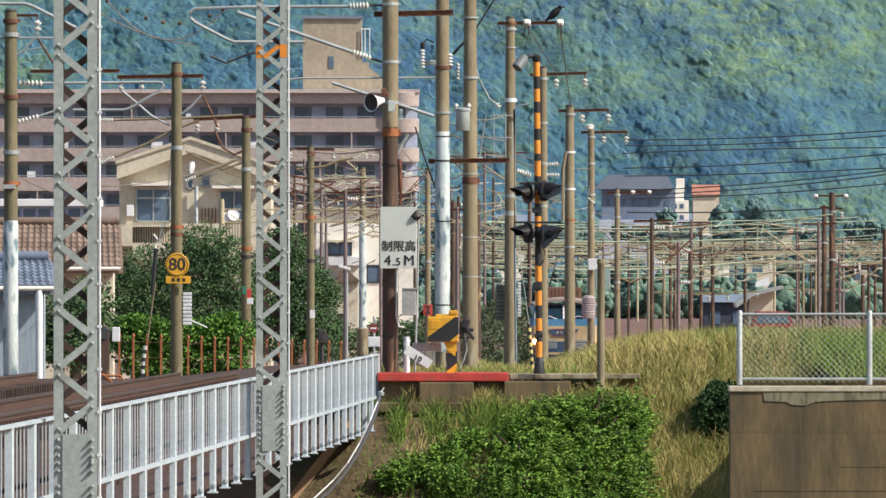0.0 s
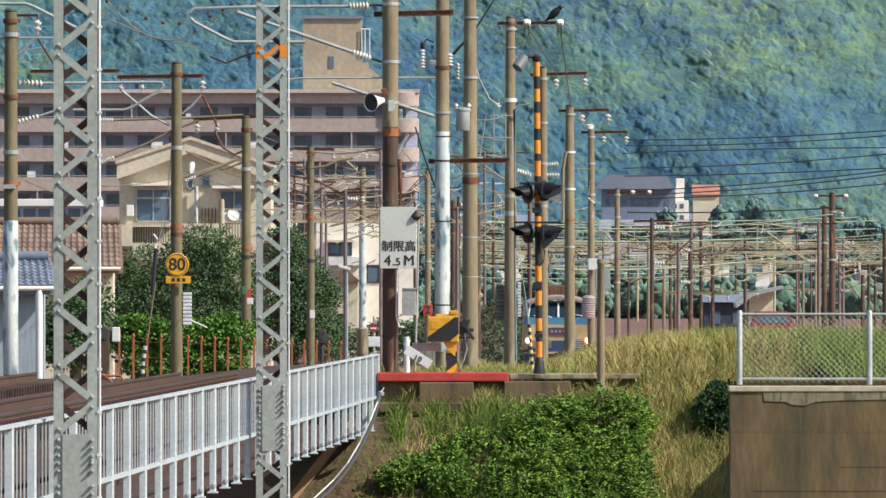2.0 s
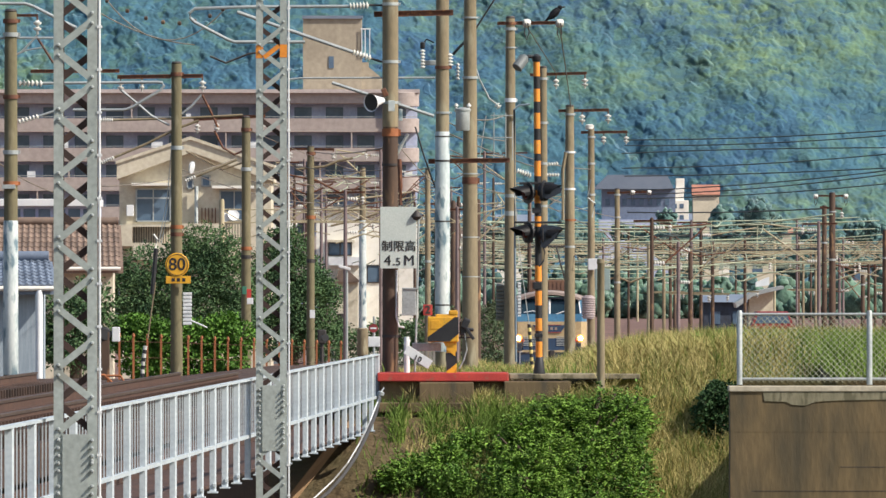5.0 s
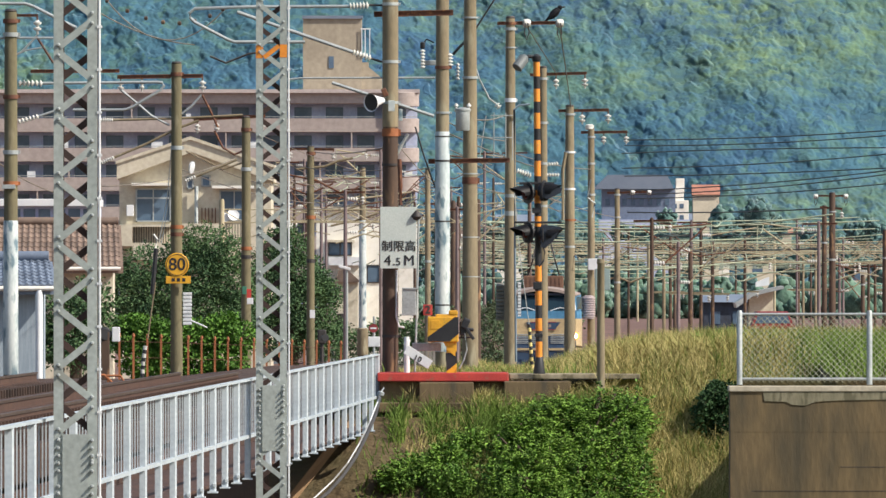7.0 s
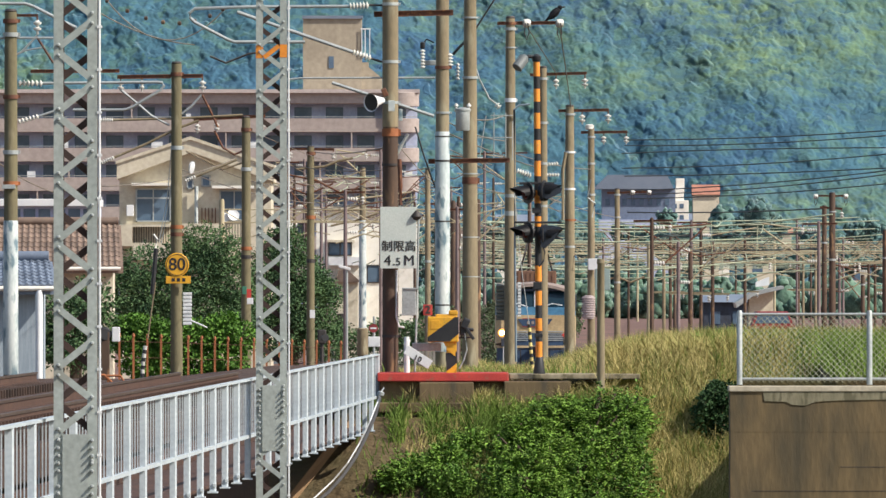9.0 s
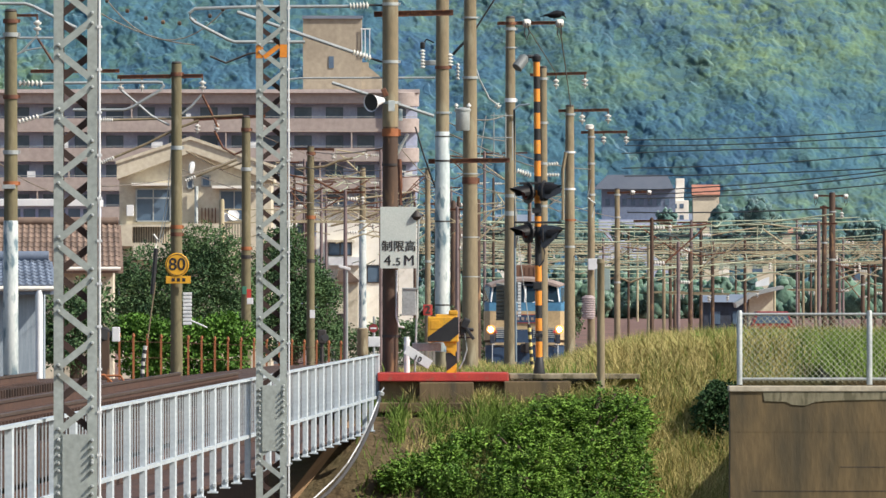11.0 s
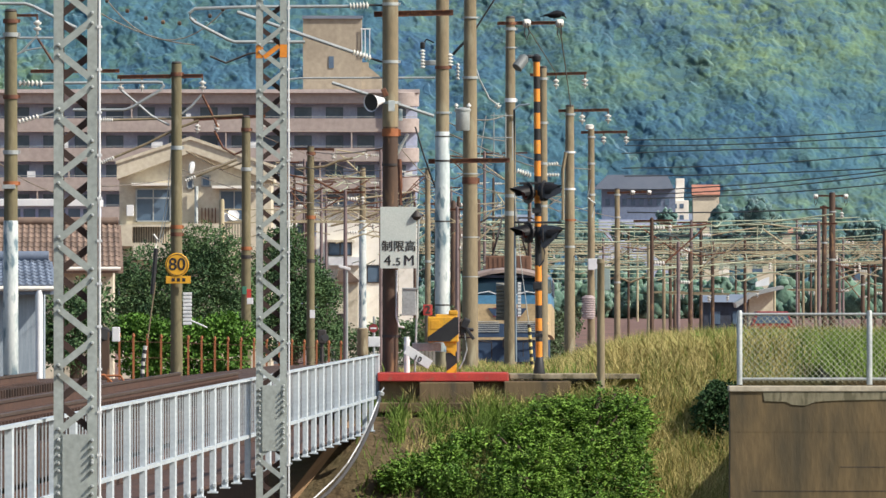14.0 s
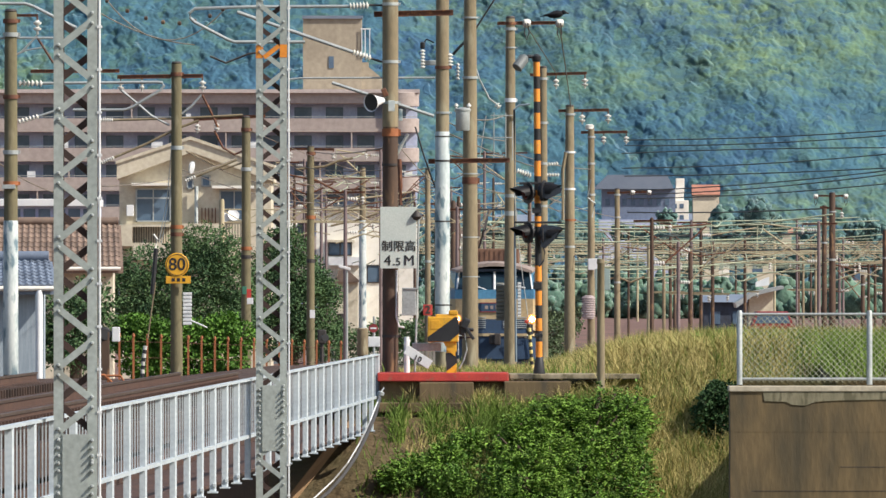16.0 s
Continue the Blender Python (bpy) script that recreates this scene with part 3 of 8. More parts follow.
# loudspeaker horn
horn = part("loudspeaker", lathe(B(), [(0.05, 0), (0.07, 0.08), (0.1, 0.2), (0.165, 0.34), (0.175, 0.36), (0.16, 0.345), (0.06, 0.15)], L5((-1.114, 235.74, 5.073)), (-0.62, -0.72, -0.12), n=24), WHITE_PAINT, pole_f, "white horn loudspeaker", True)
part("throat", lathe(B(), [(0.157, 0), (0.1, -0.05), (0.03, -0.12)], Vector(L5((-1.114, 235.74, 5.073))) + Vector((-0.62, -0.72, -0.12)).normalized() * 0.34, (-0.62, -0.72, -0.12), n=24), BLACK, horn, "dark horn throat", True)
part("hood", box(B(), L5((-1.083, 235.74, 5.220)), (0.1, 0.12, 0.14), pose(0, 0, 0, 20, -25, 0), 0.02), RUST, horn)
part("clamp_box", box(B(), L5((-0.957, 235.74, 4.967)), (0.12, 0.1, 0.2), bevel=0.01), PALE_POLE, pole_f)
part("switch_box", box(B(), L5((-0.788, 235.74, 4.799)), (0.07, 0.1, 0.22), bevel=0.01), PALE_POLE, pole_f)
# small dome lamp beside the board
part("dome_lamp", lathe(B(), [(0.02, 0.12), (0.04, 0.1), (0.095, 0.03), (0.1, 0.0), (0.06, -0.05), (0.02, -0.07)], L5((-0.494, 235.74, 2.907)), (0, 0, 1), n=16), DARK_STEEL, pole_f, "small dark dome lamp", True)
part("relay_box", box(B(), L5((-0.631, 235.74, 1.330)), (0.258, 0.16, 0.515), bevel=0.012), GALV, pole_f, "pale grey relay box")
part("relay_box_lid", box(B(), L5((-0.610, 235.74, 1.572)), (0.309, 0.2, 0.02)), GALV, pole_f)
# height limit board
board = part("height_limit_board", box(B(), L5((-0.831, 235.74, 2.518)), (0.673, 0.04, 1.143), bevel=0.006), mat("faded white sign enamel", (0.62, 0.67, 0.63), (0.56, 0.61, 0.58), 0.5, scale=2, bump=0.03), pole_f, "pale height limit sign board")
for k in range(3):
    shift = Vector((0.004 * (k - 1), -0.0235 - 0.001 * k, 0))
    words("\u5236\u9650\u9ad8", board, Vector(L5((-0.820, 235.74, 2.350))) + shift, 0.215, DARK_STEEL)
    words("4", board, Vector(L5((-1.030, 235.74, 2.087))) + shift, 0.27, BLACK)
    words(".", board, Vector(L5((-0.915, 235.74, 2.087))) + shift, 0.27, BLACK)
    words("5", board, Vector(L5((-0.831, 235.74, 2.066))) + shift, 0.2, BLACK)
    words("M", board, Vector(L5((-0.631, 235.74, 2.087))) + shift * 1.0, 0.27, BLACK)

YARD_GREY = mat("pale grey stay", (0.4, 0.4, 0.36))
# pale pole behind the barrier machine
F6 = (-0.011, 254.82, 0.092)
L6 = at(F6)
pole_g = pole("line_pole", F6, 8.047, 0.145, "concrete line pole with peeling pale paint on its lower half", tips=0.88)
part("sleeve", lathe(B(), [(0.15, 0.2), (0.152, 0.25), (0.146, 4.591), (0.13, 4.636)], (0, 0, 0), n=20), PALE_POLE, pole_g, "peeling pale blue white paint", True)
for z, m, h in [(5.909, RUST, 0.09), (4.523, DARK_STEEL, 0.03), (4.034, DARK_STEEL, 0.05), (2.818, DARK_STEEL, 0.04), (1.136, DARK_STEEL, 0.04), (5.000, GALV, 0.06)]:
    band(pole_g, z, 0.138, h, m)
pipe(pole_g, [L6((-2.225, 254.52, 5.690)), L6((-1.294, 254.52, 5.383)), L6((-0.182, 254.52, 5.020))], 0.033)
insulator(pole_g, L6((-0.409, 254.82, 5.979)), L6((-0.409, 254.82, 6.365)), 0.055, 6)
pipe(pole_g, [L6((-0.409, 254.82, 6.456)), L6((-0.330, 254.82, 6.570)), L6((-0.182, 254.82, 6.501))], 0.015, BLACK)
part("arrester_cap", lathe(B(), [(0.035, 0), (0.05, 0.02), (0.05, 0.12), (0.03, 0.14)], L6((-0.409, 254.82, 6.376)), (0, 0, 1), n=10), BLACK, pole_g, smooth=True)
insulator(pole_g, L6((0.136, 254.82, 6.024)), L6((0.136, 254.82, 6.285)), 0.07, 4)
part("bracket", box(B(), L6((-0.137, 255.12, 6.097)), (0.5, 0.1, 0.1), bevel=0.02), GALV, pole_g)
beam(pole_g, L6((-0.296, 255.12, 4.118)), L6((1.342, 255.12, 4.141)), 0.12, 0.09)
pipe(pole_g, [L6((-0.557, 254.82, 4.808)), L6((-0.386, 254.82, 4.240)), L6((-0.250, 254.82, 3.842)), L6((-0.102, 254.82, 3.445))], 0.016, BLACK, "cable")

F17 = (-0.491, 407.71, -1.078)
L17 = at(F17)
pole_r = pole("line_pole", F17, 5.285, 0.1, "slim brown line pole behind the crossing", tips=0.85)
band(pole_r, 3.4, 0.1, 0.1)
pipe(pole_r, [L17((-0.764, 407.71, 2.013)), L17((-0.164, 407.71, 2.340))], 0.02, YARD_GREY, "stay")

# stout pole with the transformer can
F7 = (0.578, 270.17, -0.067)
L7 = at(F7)
pole_h = pole("line_pole", F7, 8.427, 0.175, "stout concrete line pole with grey transformer can", tips=0.72)
for z, m, h in [(3.916, RUST, 0.2), (4.060, GALV, 0.04), (2.711, GALV, 0.03), (1.867, GALV, 0.03), (7.386, GALV, 0.05), (6.108, GALV, 0.07)]:
    band(pole_h, z, 0.15, h, m)
can = part("transformer", lathe(B(), [(0.02, 0), (0.13, 0.0), (0.15, 0.03), (0.15, 0.42), (0.17, 0.43), (0.17, 0.47), (0.05, 0.5)], L7((0.421, 269.87, 4.905)), (0, 0, 1), n=20), GALV, pole_h, "grey transformer can", True)
insulator(can, L7((0.289, 269.87, 5.290)), L7((0.277, 269.87, 5.495)), 0.05, 2)
insulator(can, L7((0.542, 269.87, 5.290)), L7((0.554, 269.87, 5.495)), 0.05, 2)
insulator(pole_h, L7((0.314, 270.47, 5.986)), L7((0.314, 270.47, 6.360)), 0.045, 5)
hung(pole_h, L7((0.603, 270.47, 6.939)), 0.3, 0.06)
pipe(pole_h, [L7((0.615, 270.47, 6.528)), L7((0.772, 270.47, 6.022)), L7((0.989, 270.47, 5.600)), L7((1.158, 270.47, 5.467))], 0.017, GALV, "cable")
pipe(pole_h, [L7((0.651, 270.47, 6.987)), L7((0.338, 270.47, 6.685)), L7((0.217, 270.47, 6.541))], 0.03, BLACK, "cable")
pipe(pole_h, [L7((1.158, 270.47, 7.807)), L7((0.893, 270.47, 7.397)), L7((0.651, 270.47, 7.011))], 0.018, BLACK, "cable")
insulator(pole_h, L7((1.206, 270.47, 5.395)), L7((1.134, 270.47, 5.491)), 0.07, 2)

# pole with the bird on its crossarm
F8 = (1.700, 320.34, -0.331)
L8 = at(F8)
pole_i = pole("line_pole", F8, 8.354, 0.16, "concrete line pole with a long rusty top crossarm", tips=0.72)
for z, m, h in [(8.400, GALV, 0.1), (8.543, RUST, 0.1), (7.929, GALV, 0.05), (6.600, WHITE_PAINT, 0.14), (4.186, GALV, 0.12), (3.743, GALV, 0.16), (2.143, GALV, 0.03)]:
    band(pole_i, z, 0.13, h, m)
beam(pole_i, L8((1.373, 320.64, 8.217)), L8((2.974, 320.64, 8.232)), 0.1, 0.08)


def shackle(t, c):
    part("insulator", lathe(B(), [(0.03, -0.1), (0.1, -0.08), (0.115, 0.0), (0.1, 0.08), (0.03, 0.1)], c, (1, 0.3, 0), n=14), PORCELAIN, t, smooth=True)
    x, y, z = c
    part("strap", tube(B(), [(x - 0.03, y - 0.12, z), (x - 0.06, y - 0.12, z - 0.25), (x, y - 0.12, z - 0.42), (x + 0.06, y - 0.12, z - 0.25), (x + 0.03, y - 0.12, z)], 0.017, 5), DARK_STEEL, t)


shackle(pole_i, L8((2.116, 320.64, 8.217)))
shackle(pole_i, L8((2.946, 320.64, 8.217)))
# light maintenance cage on the pole
CAGE = [((1.250, 311.44, 5.837), (1.250, 311.44, 4.671)), ((1.056, 311.44, 5.768), (0.889, 311.44, 4.671)), ((1.542, 311.44, 5.837), (1.542, 311.44, 4.671)), ((1.708, 311.44, 5.629), (1.708, 311.44, 4.671)), ((0.847, 311.44, 5.226), (1.722, 311.44, 5.226)), ((1.167, 311.44, 5.768), (1.722, 311.44, 5.768))]
for p, q in CAGE:
    pipe(pole_i, [L8(p), L8(q)], 0.014, GALV, "cage_bar", 5)
pipe(pole_i, [L8((1.841, 320.04, -0.329)), L8((1.813, 320.04, 2.525)), L8((1.798, 320.04, 6.022)), L8((1.912, 320.04, 6.136)), L8((2.198, 320.04, 6.164))], 0.028, mat("blue grey conduit", (0.2, 0.27, 0.33), (0.15, 0.2, 0.25)), "conduit")
gauge = part("gauge_board", box(B(), L8((1.927, 320.04, 1.240)), (0.083, 0.03, 0.861)), WHITE_PAINT, pole_i, "white marker strip with dark ticks")
for k in range(10):
    part("tick", box(B(), Vector(L8((1.927, 320.04, 1.612))) + Vector((0, -0.018, -0.083 * k)), (0.075, 0.006, 0.016)), BLACK, gauge)
LOUVRE = mat("grey green louvre paint", (0.27, 0.27, 0.24), (0.2, 0.2, 0.18))
lb = part("louvred_box", box(B(), Vector(L8((1.473, 320.64, 1.597))) + Vector((0, 0.05, -0.41)), (0.22, 0.12, 0.9)), LOUVRE, pole_i, "grey louvred equipment box")
for k in range(10):
    part("slat", box(B(), Vector(L8((1.473, 320.64, 1.597))) + Vector((0, 0, -0.092 * k)), (0.26, 0.2, 0.06), pose(0, 0, 0, 20, 0, 0), 0.008), LOUVRE, lb)

# further poles on the crossing's far side
F9 = (2.950, 373.73, -0.760)
L9 = at(F9)
pole_j = pole("line_pole", F9, 7.990, 0.15, "concrete line pole with rusty crossarm and hanging insulators", tips=0.72)
beam(pole_j, L9((2.567, 373.73, 7.773)), L9((4.233, 373.73, 7.823)), 0.1, 0.08)
hung(pole_j, L9((3.333, 373.73, 7.757)), 0.42, 0.09)
hung(pole_j, L9((4.183, 373.73, 7.773)), 0.42, 0.1)
for z in (8.417, 7.117, 5.917, 4.667):
    band(pole_j, z, 0.12, 0.1)
insulator(pole_j, L9((2.167, 373.73, 4.957)), L9((2.600, 373.73, 4.790)), 0.09, 6)
insulator(pole_j, L9((3.033, 373.73, 5.123)), L9((3.400, 373.73, 5.157)), 0.06, 5)
insulator(pole_j, L9((3.033, 373.73, 4.823)), L9((3.433, 373.73, 4.823)), 0.06, 5)
F10 = (3.862, 386.62, -0.501)
L10 = at(F10)
pole_k = pole("line_pole", F10, 7.033, 0.17, "concrete line pole with rusty crossarm and hanging insulators", tips=0.75)
beam(pole_k, L10((3.517, 386.62, 6.878)), L10((5.052, 386.62, 6.912)), 0.1, 0.08)
hung(pole_k, L10((4.241, 386.62, 6.878)), 0.44, 0.1)
hung(pole_k, L10((5.034, 386.62, 6.895)), 0.44, 0.1)
for z, m in [(7.276, GALV), (6.121, WHITE_PAINT), (5.000, WHITE_PAINT), (4.052, RUST_ORANGE), (3.241, GALV)]:
    band(pole_k, z, 0.14, 0.09, m)
pipe(pole_k, [L10((3.738, 386.32, 5.616)), L10((3.652, 386.32, 5.099)), L10((3.652, 386.32, 3.549))], 0.05, CONCRETE_POLE, "conduit")
pipe(pole_k, [L10((3.997, 386.32, 2.481)), L10((3.928, 386.32, 1.998)), L10((4.135, 386.32, 2.033)), L10((4.100, 386.32, 2.429))], 0.012, BLACK, "cable")
F11 = (5.458, 467.17, -0.760)
L11 = at(F11)
pole_l = pole("line_pole", F11, 7.303, 0.145, "concrete line pole with white boxes and louvred drum", tips=0.8)
beam(pole_l, L11((5.083, 467.17, 7.157)), L11((6.792, 467.17, 7.178)), 0.1, 0.09)
hung(pole_l, L11((5.917, 467.17, 7.136)), 0.46, 0.1)
hung(pole_l, L11((6.750, 467.17, 7.136)), 0.46, 0.1)
part("pole_top", lathe(B(), [(0.1, 0), (0.16, 0.02), (0.16, 0.16), (0.1, 0.2)], L11((5.396, 467.17, 7.261)), (0, 0, 1), n=14), PORCELAIN, pole_l, smooth=True)
for z in (7.750, 6.771, 5.625):
    band(pole_l, z, 0.125, 0.1)
pipe(pole_l, [L11((5.434, 466.87, 5.425)), L11((5.330, 466.87, 4.759)), L11((5.580, 466.87, 4.551)), L11((5.496, 466.87, 4.030))], 0.035, GALV)
part("white_box", box(B(), L11((5.517, 466.87, 2.302)), (0.36, 0.2, 0.42), bevel=0.02), WHITE_PAINT, pole_l, "white equipment box")
part("white_stub", box(B(), L11((5.621, 466.87, 1.948)), (0.1, 0.1, 0.3), bevel=0.02), WHITE_PAINT, pole_l)
DRUM = mat("pinkish grey drum", (0.5, 0.42, 0.42), (0.36, 0.3, 0.31))
drum = part("louvred_drum", lathe(B(), [(0.21, -0.8), (0.21, 0.03), (0.1, 0.06)], L11((5.351, 466.87, 1.095)), (0, 0, 1), n=16), DRUM, pole_l, "ribbed pinkish grey drum", True)
for k in range(9):
    part("rib", lathe(B(), [(0.2, -0.085 * k), (0.26, -0.085 * k - 0.02), (0.26, -0.085 * k - 0.055), (0.2, -0.085 * k - 0.07)], L11((5.351, 466.87, 1.095)), (0, 0, 1), n=16), DRUM, drum, smooth=True)
F12 = (8.105, 590.11, -1.418)
L12 = at(F12)
pole_m = pole("line_pole", F12, 5.951, 0.15, "slim brown line pole with rusty crossarm", tips=0.78)
beam(pole_m, L12((7.632, 590.11, 5.766)), L12((9.632, 590.11, 5.819)), 0.12, 0.1)
shackle(pole_m, L12((8.816, 590.11, 5.793)))
shackle(pole_m, L12((9.579, 590.11, 5.793)))
for z in (7.105, 6.053, 3.026):
    band(pole_m, z, 0.13, 0.12)
pipe(pole_m, [L12((7.474, 590.11, 1.687)), L12((8.105, 590.11, 1.872)), L12((8.711, 590.11, 1.608)), L12((9.368, 590.11, 1.872))], 0.05, CONCRETE_POLE)

# poles across the yard
F13 = (17.200, 560.60, -1.510)
L13 = at(F13)
pole_n = pole("line_pole", F13, 5.565, 0.16, "reddish brown line pole with crossarm and ball insulators", BROWN_POLE, tips=0.85)
beam(pole_n, L13((16.400, 560.60, 5.440)), L13((17.900, 560.60, 5.440)), 0.1, 0.08)
shackle(pole_n, L13((16.475, 560.60, 5.415)))
shackle(pole_n, L13((17.800, 560.60, 5.415)))
beam(pole_n, L13((16.650, 560.60, 4.940)), L13((17.650, 560.60, 4.865)), 0.1, 0.08)
hung(pole_n, L13((17.625, 560.60, 4.815)), 0.35, 0.1)
band(pole_n, 4.125, 0.16, 0.12)
band(pole_n, 6.250, 0.15, 0.08)
F14 = (17.737, 590.11, -1.549)
pole_o = pole("line_pole", F14, 5.161, 0.13, "reddish brown line pole", BROWN_POLE, tips=0.85)
band(pole_o, 5.0, 0.12, 0.1)
F15 = (18.619, 533.90, -1.355)
pole_p = pole("line_pole", F15, 3.811, 0.14, "brown line pole beside the yard", BROWN_POLE, tips=0.85)
band(pole_p, 4.0, 0.13, 0.1)
F16 = (16.489, 498.31, -0.860)
pole_q = pole("line_pole", F16, 1.896, 0.09, "short grey post beside the yard", BROWN_POLE, tips=0.9)
band(pole_q, 2.4, 0.09, 0.08)


# ---- level crossing ----
DARK_GREY = mat("dark grey enamel", (0.16, 0.18, 0.19), (0.11, 0.125, 0.13), 0.5)
F20 = (1.773, 233.83, -0.064)
L20 = at(F20)
sig = thing("crossing_signal", F20, "tall orange and black striped crossing signal pole with dark lamps", "crossing signal")
part("foot_cone", lathe(B(), [(0.115, 0), (0.12, 0.03), (0.075, 0.34), (0.06, 0.38)], (0, 0, 0), n=18), BLACK, sig, "black flared foot", True)
edges = [0.375, 0.66, 0.86, 1.09, 1.33, 1.595, 1.77, 2.06, 2.78, 2.97, 3.21, 3.45, 3.71, 3.99, 4.125, 4.375, 4.585, 4.875, 5.085, 5.32, 5.55, 5.83]
for k, (a, b) in enumerate(zip(edges, edges[1:])):
    r = 0.062 if b < 4.6 else 0.06
    lean = -0.0085
    part("stripe", rod(B(), (lean * a * 1.0, 0, a), (lean * b, 0, b), r, n=16), BLACK if k % 2 else ORANGE, sig, "", True)
part("cap", lathe(B(), [(0.07, 0), (0.085, 0.03), (0.085, 0.1), (0.04, 0.14)], (-0.05, 0, 5.82), (0, 0, 1), n=14), BLACK, sig, smooth=True)
part("top_arm", tube(B(), [(-0.05, 0, 5.9), (-0.2, -0.02, 5.92), (-0.28, -0.04, 5.86)], 0.035, 8), BLACK, sig)
part("top_speaker", lathe(B(), [(0.05, 0), (0.1, 0.06), (0.1, 0.3), (0.085, 0.31)], L20((1.521, 233.58, 5.855)), (-0.55, -0.45, -0.75), n=16), DARK_GREY, sig, "dark grey top speaker", True)
part("cross_joint", box(B(), L20((1.740, 233.58, 1.625)), (0.16, 0.16, 0.14), bevel=0.015), BLACK, sig)
part("cross_joint", box(B(), L20((1.760, 233.58, 0.709)), (0.15, 0.15, 0.07), bevel=0.01), BLACK, sig)
part("cross_joint", box(B(), L20((1.729, 233.58, 3.011)), (0.17, 0.16, 0.1), bevel=0.01), BLACK, sig)


DARK_HOOD = mat("blue black hood enamel", (0.028, 0.036, 0.055), (0.02, 0.025, 0.038), 0.45, scale=4, bump=0.05)


def signal_lamp(c, way):
    x, y, z = c
    d = Vector((way, -0.35, 0)).normalized()
    lamp = part("signal_lamp", lathe(B(), [(0.03, -0.18), (0.1, -0.16), (0.125, -0.05), (0.13, 0.0), (0.1, 0.01)], c, d, n=20), BLACK, sig, "dark crossing lamp with hood", True)
    bm = B()
    n = 16
    rows = []
    q = d.to_track_quat("Z", "Y")
    for h0, h1, r in ((0.0, 0.0, 0.15), (0.27 if way > 0 else 0.32, 0.12, 0.17)):
        ring = []
        for k in range(n + 1):
            a = -0.35 + (math.pi + 0.7) * k / n
            u = Vector((0, 0, 1)) * math.sin(a) * r + d.cross(Vector((0, 0, 1))) * math.cos(a) * r
            ring.append(bm.verts.new(Vector(c) + u + d * (h1 + (h0 - h1) * max(math.sin(a), 0)) - Vector((0, 0, 0.25 * h0 * max(math.sin(a), 0)))))
        rows.append(ring)
    for k in range(n):
        bm.faces.new((rows[0][k], rows[0][k + 1], rows[1][k + 1], rows[1][k]))
    bmesh.ops.solidify(bm, geom=bm.faces[:], thickness=0.012)
    part("hood", bm, BLACK, lamp, "black lamp hood", True)
    part("lens", lathe(B(), [(0.105, 0.0), (0.09, 0.03), (0.02, 0.045)], Vector(c) + d * 0.01, d, n=16), mat("unlit dark red lens", (0.06, 0.01, 0.012), rough=0.2, bump=0), lamp, "unlit dark lens", True)
    part("target_disc", lathe(B(), [(0.03, -0.02), (0.2, -0.02), (0.2, 0.0), (0.03, 0.0)], Vector(c) - d * 0.04, d, n=20), BLACK, lamp)


signal_lamp(L20((1.520, 233.53, 3.333)), -0.55)
signal_lamp(L20((1.916, 233.53, 3.375)), 1.0)
signal_lamp(L20((1.520, 233.53, 2.604)), -0.55)
signal_lamp(L20((1.937, 233.53, 2.563)), 1.0)
for shape in (((1.80, 2.749), (2.185, 2.71), (2.04, 2.468), (1.883, 2.312), (1.80, 2.333)), ((1.778, 3.404), (1.955, 3.456), (2.185, 3.425), (2.17, 3.331), (1.934, 3.227), (1.8, 3.248))):
    part("hood_cheek", slab(B(), [(x - F20[0], z - F20[2]) for x, z in shape], -0.42, -0.12), DARK_HOOD, sig, "blue black lamp hood")
for bx, bz in ((1.86, 3.36), (1.86, 2.55), (1.58, 2.59)):
    part("lamp_back", box(B(), L20((bx, 233.6, bz)), (0.16, 0.2, 0.34), bevel=0.03), BLACK, sig)
part("lamp_bar", box(B(), L20((1.729, 233.58, 3.511)), (0.646, 0.06, 0.05), bevel=0.01), BLACK, sig)
part("lamp_bar", box(B(), L20((1.750, 233.58, 2.792)), (0.875, 0.06, 0.04), bevel=0.01), BLACK, sig)
pipe(sig, [L20((1.812, 233.53, 2.417)), L20((1.875, 233.53, 2.250)), L20((1.854, 233.53, 2.084)), L20((1.770, 233.53, 1.980))], 0.014, BLACK, "cable")

# striped guard on the guy wire
F21 = (1.681, 238.55, 0.070)
L21 = at(F21)
guy = thing("guy_guard", F21, "yellow and black striped guard on a guy wire", "guy wire")
a, b = Vector(L21((1.619, 238.85, 0.899))), Vector(L21((1.683, 238.85, 0.068)))
for k in range(12):
    part("guard_stripe", rod(B(), b.lerp(a, k / 12), b.lerp(a, (k + 1) / 12), 0.032, n=10), BLACK if k % 2 else mat("guard yellow", (0.85, 0.68, 0.25)) if k == 0 else (BLACK if k % 2 else bpy.data.materials["guard yellow"]), guy)
pipe(guy, [a, L21((1.470, 238.85, 2.006)), L21((1.342, 238.85, 3.391))], 0.008, GALV, "wire", 5)

# barrier machine
F22 = (0.156, 233.58, -0.104)
L22 = at(F22)
gate = thing("barrier_machine", F22, "yellow and black crossing barrier machine on a steel column", "barrier machine")
part("base_plate", box(B(), (0, 0, 0.03), (0.42, 0.4, 0.06), bevel=0.01), BLACK, gate)
part("column", box(B(), L22((0.156, 233.58, 0.282)), (0.19, 0.19, 0.639), bevel=0.015), YELLOW, gate)
part("column_band", box(B(), L22((0.146, 233.58, 0.313)), (0.194, 0.194, 0.17), bevel=0.015), BLACK, gate)
part("housing", box(B(), L22((0.000, 233.58, 0.823)), (0.571, 0.34, 0.469), pose(0, 0, 0, 0, 0, 0), 0.025), YELLOW, gate, "yellow housing")
